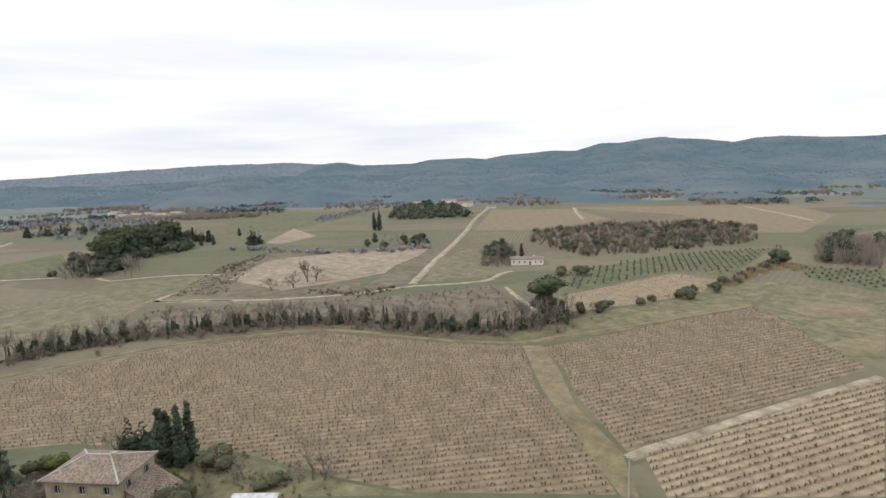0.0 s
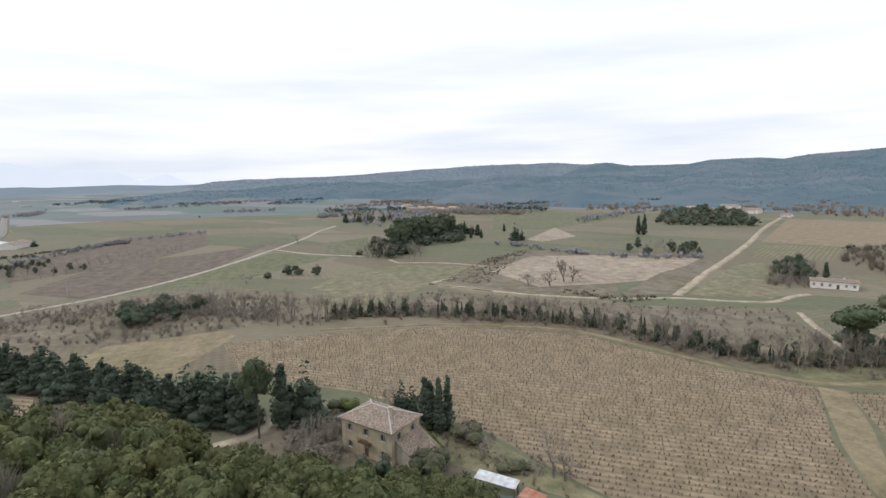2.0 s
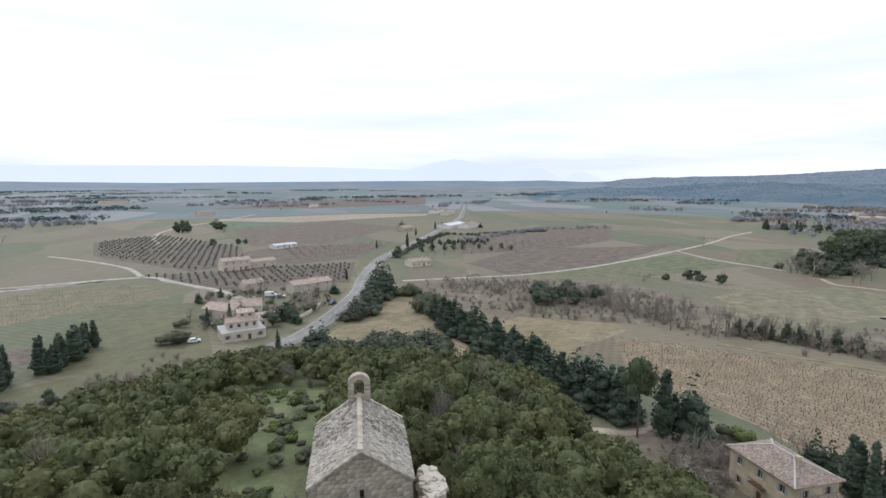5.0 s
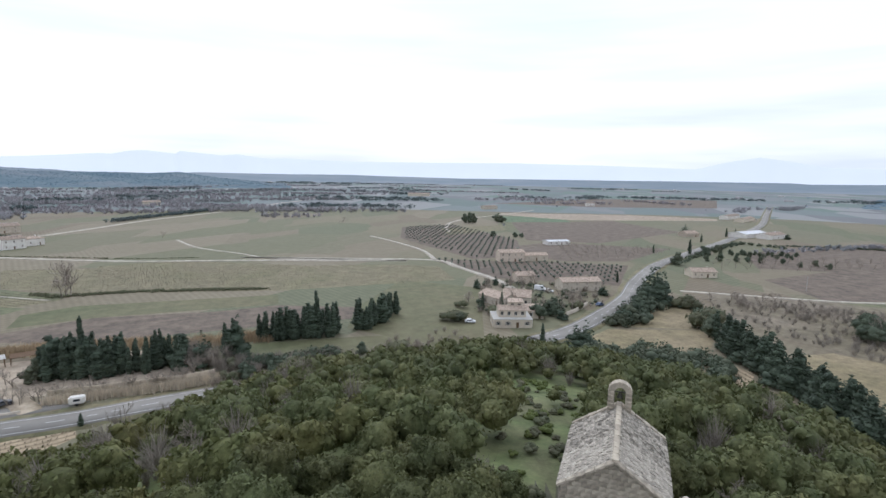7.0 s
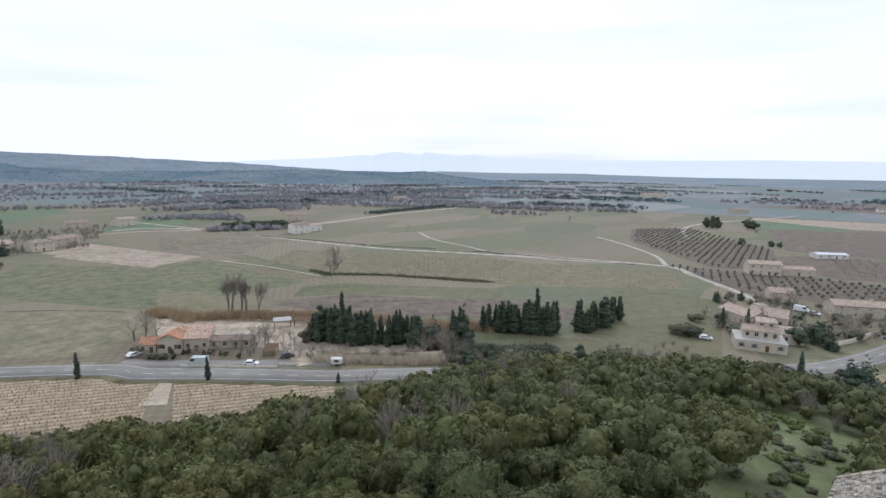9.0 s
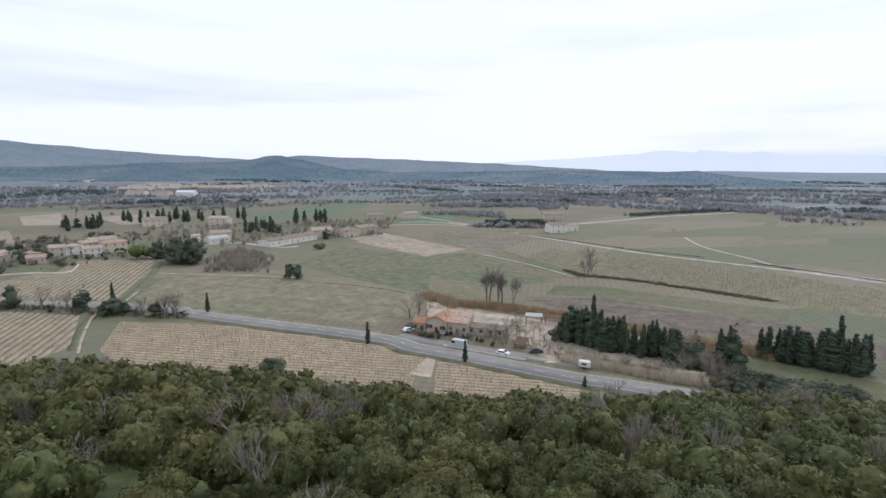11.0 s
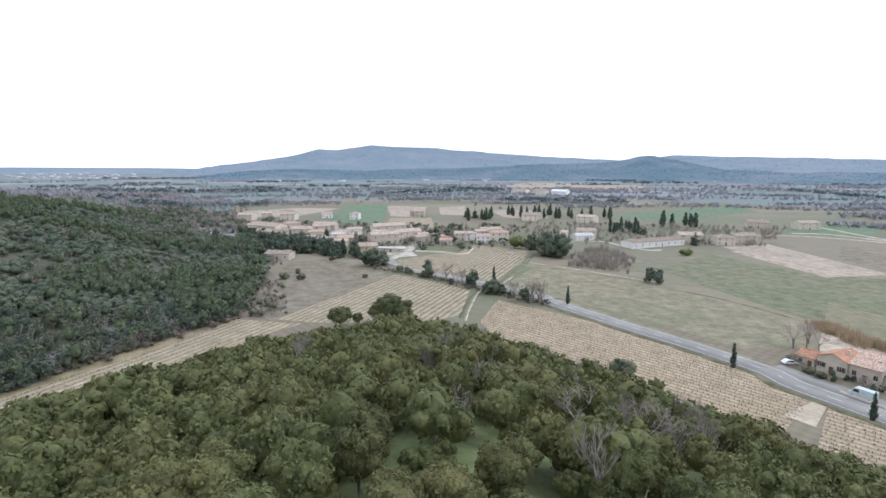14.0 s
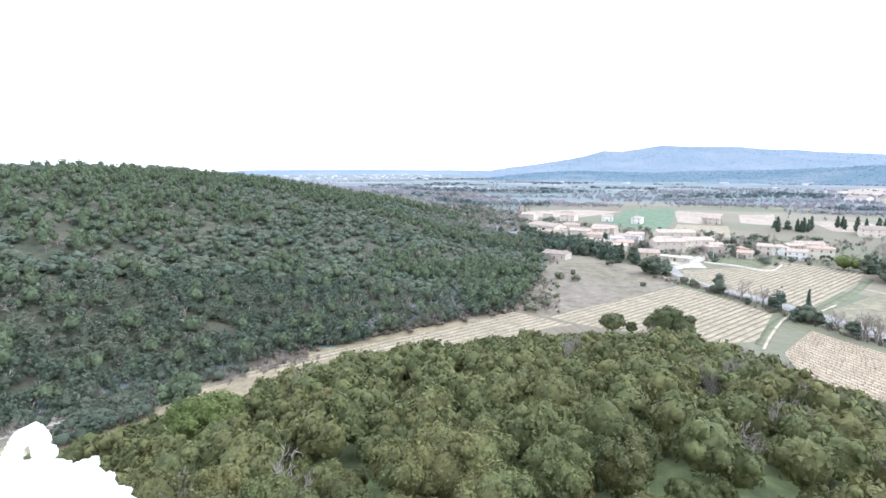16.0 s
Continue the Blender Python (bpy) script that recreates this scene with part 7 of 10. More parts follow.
for kind, x, y, h, w in (("bare", 58.0, -265.4, 7.5, 1.3), ("bare", 46.0, -249.4, 9.9, 1.2), ("bare", 37.0, -243.5, 8.2, 1.2), ("conifer", 32.3, -251.6, 7.6, 1.3), ("bare", 33.8, -243.4, 7.6, 1.2), ("mid_oak", 21.5, -226.0, 6.3, 1.1),
                         ("mid_oak", 17.8, -224.2, 6.2, 1.1), ("bare", 10.9, -218.7, 7.7, 1.2), ("bare", 5.8, -215.8, 7.7, 1.3), ("bare", -0.5, -213.6, 10.1, 1.3), ("bare", 3.6, -214.8, 6.5, 1.2), ("bare", -214.8, -224.5, 12.6, 1.25), ("bare", -214.4, -225.3, 11.7, 1.25), ("bare", -215.4, -223.5, 10.7, 1.2),
                         ("shrub", -213.6, -223.3, 8.2, 1.6), ("conifer", 4.9, -353.3, 13.3, 1.3), ("mid_oak", -4.3, -324.3, 12.8, 1.1), ("mid_oak", -13.7, -321.9, 12.6, 1.1), ("conifer", -9.7, -326.3, 16.2, 1.2), ("mid_oak", 92.2, -276.6, 10.7, 1.2), ("mid_oak", 98.1, -278.1, 8.5, 1.2)):
    plant(kind, x, y, h, w)
spread_out([(236.1, -368.4), (181.1, -309.7), (127.1, -300.2), (124.3, -317.5), (153.5, -341.8), (201.7, -362.7), (247.9, -405.3)], 170, 5.0, 9.5, "dense dark evergreen belt beside the village", "conifer", SCRUB_SHAPES, 0.8)
spread_out([(217.2, -296.7), (182.9, -284.6), (138.0, -260.2), (173.9, -312.3), (218.0, -339.9), (251.7, -344.5)], 120, 3.0, 6.0, "leafless growth below the village", "twig")
spread_out([(131.7, -26.4), (133.9, -32.3), (132.9, -37.9), (129.8, -43.2), (123.1, -41.7), (123.2, -34.8), (123.2, -29.3), (121.7, -23.9)], 220, 1.5, 4.0, "leafless growth on the valley floor", "twig")
spread_out([(131.7, -26.4), (133.9, -32.3), (132.9, -37.9), (129.8, -43.2), (123.1, -41.7), (123.2, -34.8), (123.2, -29.3), (121.7, -23.9)], 110, 1.5, 4.5, "evergreen growth on the valley floor", "hill_oak", SCRUB_SHAPES)

spread_out([(409.3, -455.1), (418.5, -552.4), (333.5, -533.8), (239.5, -386.9), (251.7, -344.5), (270.0, -321.1), (321.8, -356.8)], 420, 4.0, 8.0, "mixed leafless trees beside the village", "twig")
spread_out([(409.3, -455.1), (418.5, -552.4), (333.5, -533.8), (239.5, -386.9), (251.7, -344.5), (270.0, -321.1), (321.8, -356.8)], 160, 4.0, 8.0, "evergreens beside the village", "hill_oak", SCRUB_SHAPES)
spread_out([(707.2, -759.3), (675.7, -861.9), (521.6, -779.6), (349.5, -574.8), (334.5, -466.6), (443.8, -529.8)], 420, 4.0, 8.0, "mixed leafless trees on the far plain", "twig")
copse(["bare", "pale_bare"], [(-219.2, 292.3), (-189.7, 288.5), (-177.3, 301.3), (-194.0, 336.7), (-242.1, 329.7)], 16, 9, 13, SRNG, 1.1, "bare trees in front of the far grove")

for kind, x, y, h, w in (("shrub", -71.1, -156.4, 5.2, 1.2), ("bush", -73.0, -152.6, 2.2, 1.3), ("bush", -74.9, -149.9, 2.1, 1.3), ("mid_oak", -76.7, -147.4, 2.7, 1.1), ("shrub", -82.0, -143.8, 3.8, 1.3), ("shrub", -85.4, -140.8, 4.0, 1.3), ("shrub", -88.3, -138.0, 4.4, 1.3),
                         ("bare", -90.6, -135.4, 6.5, 1.2), ("bare", -94.0, -133.5, 7.4, 1.3), ("bare", -98.6, -134.4, 7.1, 1.3), ("shrub", -92.0, -132.7, 3.7, 1.4), ("bare", -77.9, -173.5, 9.1, 1.3), ("bare", -81.8, -174.1, 8.8, 1.3), ("bare", -84.7, -172.7, 6.2, 1.3),
                         ("mid_oak", -111.6, -128.6, 6.7, 1.0), ("mid_oak", -109.8, -128.9, 5.3, 1.0), ("bare", -106.4, -129.8, 6.7, 1.2), ("bush", -72.0, -159.6, 3.1, 1.4), ("conifer", -131.7, -93.3, 11.0, 1.3), ("bare", -122.3, -89.7, 6.9, 1.3), ("bare", -129.4, -86.5, 8.1, 1.3), ("bare", -211.2, -12.1, 7.9, 1.3),
                         ("bare", -226.0, -6.7, 8.2, 1.3), ("bare", -232.3, 13.1, 9.2, 1.5), ("mid_oak", -214.8, 6.0, 6.6, 1.2), ("conifer", -221.7, 8.7, 8.3, 1.2), ("conifer", -257.9, -27.6, 6.9, 1.2)):
    plant(kind, x, y, h, w)

spread_out([(219.6, -337.1), (111.8, -312.8), (11.5, -361.4), (15.9, -494.6), (302.5, -467.1)], 420, 2.0, 6.0, "leafless garden growth of the village", "twig")
spread_out([(219.6, -337.1), (111.8, -312.8), (11.5, -361.4), (15.9, -494.6), (302.5, -467.1)], 330, 1.5, 5.0, "evergreen garden growth of the village", "hill_oak", SCRUB_SHAPES)

VALLEY = [(146.4, -10.6), (146.6, -24.2), (141.2, -45.3), (134.0, -67.4), (129.4, -68.2), (133.6, -49.2), (135.3, -31.3), (135.5, -16.3), (132.6, -9.0)]
spread_out(VALLEY, 200, 1.0, 3.0, "leafless brush on the valley floor", "twig")
spread_out(VALLEY, 120, 1.0, 3.5, "evergreen brush on the valley floor", "hill_oak", SCRUB_SHAPES)

for x, y, h in ((64.7, -27.8, 9.2), (64.6, -26.0, 8.2), (62.3, -28.9, 8.0)):
    plant("fresh_oak", x, y, h, 1.0, label="bright green broad-crowned tree among the oaks", group="bright green trees")

# Village trees
copse(["conifer", "wide_cypress", "mid_oak"], [(206.4, -328.8), (164.3, -315.3), (118.3, -292.5), (105.2, -294.0), (121.8, -320.2), (171.4, -345.3), (221.2, -367.2)], 46, 7, 11, SRNG, 1.1, "conifer belt beside the village")
copse(["mid_oak", "bare", "conifer"], [(198.3, -287.3), (165.7, -273.3), (164.0, -300.8), (202.7, -329.2), (249.8, -363.7)], 26, 6, 10, SRNG, 1.1, "trees beside the village edge")
copse(["mid_oak", "bare", "conifer"], [(167.2, -353.7), (113.4, -339.5), (136.5, -409.8), (192.1, -428.9)], 16, 5, 8, SRNG, 1.0, "garden trees of the village")
copse(["mid_oak", "bare"], [(82.3, -355.7), (48.8, -373.2), (48.5, -446.8), (99.4, -452.7)], 22, 5, 8, SRNG, 1.0, "garden trees of the village")
copse(["conifer", "wide_cypress"], [(-48.5, -451.1), (-83.7, -447.8), (-92.0, -508.6), (-56.7, -504.0)], 22, 7, 11, SRNG, 1.1, "dark trees behind the barn")
copse(["wide_cypress", "conifer"], [(80.5, -527.5), (48.0, -520.9), (52.3, -567.0), (85.9, -562.4)], 12, 10, 14, SRNG, 1.0, "far row of cypresses")
copse(["wide_cypress"], [(37.0, -569.1), (-24.2, -564.9), (-74.6, -584.3), (-78.0, -611.6), (39.6, -609.5)], 24, 9, 13, SRNG, 1.2, "far row of cypresses")
copse(["wide_cypress"], [(-108.4, -510.7), (-138.5, -514.6), (-146.9, -546.6), (-114.9, -542.4)], 7, 10, 15, SRNG, 1.2, "far cypresses")


# Olive groves and orchards
def grove(pts, along_, spacing, gap, kind, low, high, group):
    rng = np.random.RandomState(len(pts) + int(spacing * 10))
    x, y = row_points(pts, along_, spacing, gap, rng, 0.08)
    k = np.argsort(np.hypot(x, y))
    x, y = x[k], y[k]
    for i in range(min(len(x), 150)):
        plant(kind, x[i], y[i], rng.uniform(low, high), 0.95 if kind == "olive" else 1.25, group=group)
    if len(x) > 150:
        mass("far_" + KINDS[kind][0] + "_rows", kind, x[150:], y[150:], rng.uniform(low, high, len(x) - 150), "rows of small trees further off", width=0.95 if kind == "olive" else 1.25)


grove([(-401.5, -78.5), (-353.0, -40.0), (-366.0, -26.0), (-380.0, -10.0), (-468.4, -17.2), (-591.6, -93.1), (-548.2, -138.0), (-450.5, -114.0)], [(-403.8, -100.5), (-470.8, -174.5)], 6.6, 6.2, "olive", 1.9, 2.6, "olive grove near the hamlet")
grove([(-341.0, -66.0), (-290.5, -20.0), (-286.0, 43.0), (-349.0, 58.0), (-349.0, 10.0), (-344.0, -24.0)], [(-318.9, -30.6), (-397.7, 31.0)], 6.0, 5.6, "olive", 1.9, 2.6, "olive grove near the hamlet")
grove([(-445.3, 15.1), (-439.4, 111.3), (-379.4, 68.3), (-363.8, 18.6)], [(-416.0, 37.2), (-421.3, 97.3)], 9.0, 7.0, "bare", 3.5, 4.5, "bare orchard trees")
grove([(67.0, 276.5), (143.4, 318.8), (208.6, 328.5), (141.4, 257.0), (118.0, 268.2), (56.1, 231.4)], [(78.6, 274.6), (174.8, 312.6)], 5.2, 4.6, "olive", 1.3, 2.0, "olive trees on the slope")
grove([(185.2, 269.6), (213.3, 249.8), (181.3, 211.4), (171.1, 242.8)], [(181.5, 257.9), (194.6, 229.3)], 5.2, 4.6, "olive", 1.3, 2.0, "olive trees on the slope")
grove([(-387.2, 118.9), (-407.1, 192.8), (-413.2, 288.5), (-383.2, 268.0), (-348.5, 111.1)], [(-373.8, 118.9), (-397.6, 277.9)], 12.0, 8.0, "bare", 4.0, 5.5, "bare orchard trees beside the lane")
grove([(-433.0, 125.9), (-429.5, 195.8), (-407.2, 185.6), (-412.2, 119.7)], [(-418.9, 121.7), (-414.4, 188.9)], 8.0, 9.0, "mid_oak", 4.0, 5.5, "row of dark trees beside the orchard")


# Far hedges, rows and woods on the plain
def far_growth():
    rng = np.random.RandomState(77)
    tiny = [twiggy(rng, 20, 0.055) for i in range(8)]
    dark = [leaf_cloud(rng, bush_lumps(rng), 26, 0.17, cores=0, loose=0.8) for i in range(5)]
    xs, ys, hs = [], [], []

    def strip(pts, n, spread, lo, hi):
        x, y = along(pts, n, spread, rng)
        xs.append(x), ys.append(y), hs.append(rng.uniform(lo, hi, n))

    strip([(-462.6, -637.0), (-495.4, -627.1), (-465.7, -570.0)], 90, 14, 5, 9)
    strip([(-282.1, -554.6), (-308.6, -551.9), (-331.1, -538.0), (-331.5, -497.2)], 120, 12, 4, 8)
    strip([(-259.6, -422.0), (-307.3, -395.8)], 50, 3, 5, 8)
    strip([(-441.7, 167.5), (-510.5, 292.9), (-509.8, 388.1)], 120, 5, 3, 5)
    strip([(-4487.6, 1986.3), (-4556.2, 2661.5), (-3795.9, 2844.8)], 200, 20, 8, 12)
    strip([(-520.5, 584.9), (-523.5, 677.2), (-592.2, 781.1)], 50, 8, 7, 11)
    strip([(-173.6, 409.2), (-75.7, 366.9), (-11.6, 375.0)], 60, 4, 3, 6)
    strip([(-153.2, 623.2), (-119.4, 754.8), (-78.2, 841.6)], 60, 6, 5, 8)
    for line, n in (([(497.4, -612.2), (411.5, -683.9), (300.5, -730.9)], 260), ([(286.5, -801.0), (60.5, -874.2), (-118.6, -807.5)], 300), ([(-27.5, -712.8), (-201.8, -789.5), (-358.9, -755.5), (-586.5, -843.3)], 320), ([(609.3, -751.9), (474.9, -867.3), (269.2, -951.9), (69.7, -1009.3)], 420),
                    ([(182.8, -1037.9), (-148.2, -1012.0), (-467.5, -987.0), (-891.9, -1108.4)], 420), ([(692.0, -982.9), (445.6, -1147.5), (88.4, -1280.5), (-332.2, -1305.6), (-913.4, -1318.5)], 500), ([(882.2, -1092.6), (538.5, -1388.6), (-233.6, -1601.3), (-1355.6, -1689.4)], 500),
                    ([(73.0, -774.3), (-7.1, -799.7), (-104.0, -808.3)], 240), ([(24.2, -917.9), (-83.4, -955.1), (-222.8, -927.8)], 260), ([(101.6, -1100.6), (-148.1, -1139.9), (-480.0, -1092.4)], 360), ([(-330.9, -846.5), (-546.7, -847.6), (-745.0, -743.5)], 300),
                    ([(-599.4, -1048.6), (-976.9, -975.9), (-1297.6, -862.6), (-1664.1, -814.8)], 400), ([(-180.3, -1382.0), (-777.9, -1360.9), (-1923.6, -1157.7)], 420)):
        strip(line, n // 2, 9, 4, 8)
        strip(line, n // 4, 30, 3, 7)
    strip([(-335.0, -656.8), (-414.4, -640.2), (-507.9, -610.8)], 120, 12, 6, 10)
    strip([(-1270.5, -900.0), (-1609.7, -771.5), (-1578.2, -404.3)], 300, 25, 8, 13)
    strip([(-1167.3, -1100.8), (-1643.3, -1162.8), (-2417.4, -886.5)], 260, 12, 7, 12)
    strip([(-2390.9, -1415.7), (-3494.8, -894.4), (-4640.2, 316.3), (-5420.8, 2065.9)], 300, 20, 7, 12)
    strip([(-893.8, -844.2), (-1047.5, -840.3), (-1155.3, -738.8)], 160, 10, 6, 10)
    strip([(-391.6, 549.5), (-416.9, 713.1), (-350.2, 795.7)], 160, 25, 6, 10)
    strip([(-1010.1, 349.4), (-1124.0, 412.6), (-1138.2, 478.9), (-1227.7, 555.8)], 60, 8, 6, 10)
    x, y, h = np.concatenate(xs), np.concatenate(ys), np.concatenate(hs)
    mass("far_woods", "mid_oak", x, y, h, "far hedges and belts of trees on the plain", shapes=tiny, width=1.7, mat="hazed_far_wood")
    # the clipped windbreak along the country road
    wx, wy = along([(-484.0, -446.0), (-534.0, -450.0), (-602.0, -454.0), (-673.0, -457.0), (-774.0, -463.0)], 330, 1.2, rng)
    mass("windbreak", "mid_oak", wx, wy, rng.uniform(3.6, 5.2, 330), "dark clipped windbreak along the country road", "hedge", shapes=dark, width=1.1, mat="far_dark")
    for line, m in (([(-270.1, -428.1), (-294.1, -424.1)], 70), ([(-298.2, -423.4), (-326.8, -414.0)], 80), ([(-318.7, -395.0), (-329.2, -393.2)], 36)):
        wx, wy = along(line, m, 1.6, rng)
        mass("windbreak", "mid_oak", wx, wy, rng.uniform(4.5, 7.0, m), "dark evergreen hedge beside the white farm", "hedge", shapes=dark, width=1.0, mat="hill_oak")
    # river woods and hedges in belts, thickest beyond the village
    belts = {"far_bare": [], "far_dark": [], "twig": []}
    for low_b, high_b, near_r, far_r, n, share in ((225, 302, 790, 1500, 40, 0.25), (225, 330, 1200, 2600, 46, 0.3), (302, 330, 620, 1500, 30, 0.25), (165, 225, 1000, 3300, 46, 0.5), (108, 165, 900, 2200, 16, 0.5), (50, 130, 780, 1250, 46, 0.15), (203, 234, 800, 1700, 36, 0.1), (196, 212, 640, 900, 6, 0.2)):
        for k in range(n):
            b, r0 = radians(rng.uniform(low_b, high_b)), near_r * (far_r / near_r) ** rng.uniform()
            turn = b + math.pi / 2 + rng.normal(0, 0.28)
            half = rng.uniform(25, 95) * (0.6 + r0 / 1600)
            kind = "far_dark" if rng.uniform() < share else "twig" if high_b == 130 else "far_bare"
            m = int(half * (0.45 if kind == "far_dark" else 0.65))
            along_, across = rng.uniform(-half, half, m), rng.normal(0, 3.5 if kind == "far_dark" else 14, m)
            belts[kind].append(np.stack([r0 * math.cos(b) + along_ * math.cos(turn) - across * math.sin(turn), r0 * math.sin(b) + along_ * math.sin(turn) + across * math.cos(turn), rng.uniform(5, 10, m)]))
    for kind, label in (("twig", "brown leafless woods at the foot of the hills"), ("far_bare", "belts of leafless river woods on the far plain"), ("far_dark", "dark evergreen hedges and windbreaks on the far plain")):
        bx, by, bh = np.concatenate(belts[kind], axis=1)
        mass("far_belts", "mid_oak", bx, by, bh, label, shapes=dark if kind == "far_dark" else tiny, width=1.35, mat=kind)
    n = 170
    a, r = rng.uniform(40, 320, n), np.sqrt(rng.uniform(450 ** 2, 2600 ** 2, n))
    mass("scattered_trees", "mid_oak", r * np.cos(np.radians(a)), r * np.sin(np.radians(a)), rng.uniform(3, 7, n), "scattered far trees on the plain", shapes=tiny, width=1.2, mat="hazed_far_wood")


far_growth()
SPARE_SHAPES = {"bare": [branch_tree(TRNG, levels=4, thin=0.005) for i in range(4)], "pale_bare": [branch_tree(TRNG, levels=4, spread=0.38, up=0.45, thin=0.005) for i in range(3)],
                "shrub": [branch_tree(TRNG, levels=4, spread=0.75, up=0.15, first=0.13, trunk=0.014, thin=0.007) for i in range(3)]}
for key, rows_ in SPARE.items():
    px, py, ph = np.array(rows_).T
    mass("more_" + KINDS[key][0] + "s", key, px, py, ph, KINDS[key][4] + ", in numbers", shapes=SPARE_SHAPES.get(key))


# ---- buildings ----
def wall_panel(bm, p, q, z0, z1, holes, depth=0.22, out=None):
    """A wall face from p to q (plan points) with real openings and reveals. holes: (u0, u1, h0, h1) from the wall's foot."""
    d = Vector((q[0] - p[0], q[1] - p[1], 0))
    length = d.length
    d.normalize()
    inward = -out * depth
    us = sorted({0.0, length, *[u for h in holes for u in h[:2]]})
    zs = sorted({z0, z1, *[z0 + z for h in holes for z in h[2:]]})

    def at(u, z, deep=False):
        v = Vector((p[0], p[1], 0)) + d * u + Vector((0, 0, z))
        return bm.verts.new(v + inward if deep else v)

    for i in range(len(us) - 1):
        for j in range(len(zs) - 1):
            um, zm = (us[i] + us[i + 1]) / 2, (zs[j] + zs[j + 1]) / 2
            if any(h[0] < um < h[1] and z0 + h[2] < zm < z0 + h[3] for h in holes):
                continue
            bm.faces.new([at(us[i], zs[j]), at(us[i + 1], zs[j]), at(us[i + 1], zs[j + 1]), at(us[i], zs[j + 1])])
    for u0, u1, h0, h1 in holes:
        c = [(u0, z0 + h0), (u1, z0 + h0), (u1, z0 + h1), (u0, z0 + h1)]
        for k in range(4):
            a, b = c[k], c[(k + 1) % 4]
            bm.faces.new([at(*a), at(*b), at(*b, True), at(*a, True)])


def slab(bm, corners, thick):
    """A thick sheet from an outline of 3D corners."""
    top = [bm.verts.new(c) for c in corners]
    low = [bm.verts.new((c[0], c[1], c[2] - thick)) for c in corners]
    bm.faces.new(top)
    bm.faces.new(low[::-1])
    n = len(corners)
    for i in range(n):
        bm.faces.new([top[i - 1], low[i - 1], low[i], top[i]][::-1])


def with_uv(bm):
    """Lays tile courses: u runs across the slope, in metres."""
    uv = bm.loops.layers.uv.new("uv")
    bm.normal_update()
    for f in bm.faces:
        n = f.normal
        down = Vector((n.x, n.y, 0))
        side = Vector((0, 0, 1)).cross(down).normalized() if down.length > 0.05 else Vector((1, 0, 0))
        for l in f.loops:
            l[uv].uv = (l.vert.co.dot(side), l.vert.co.z * 2)


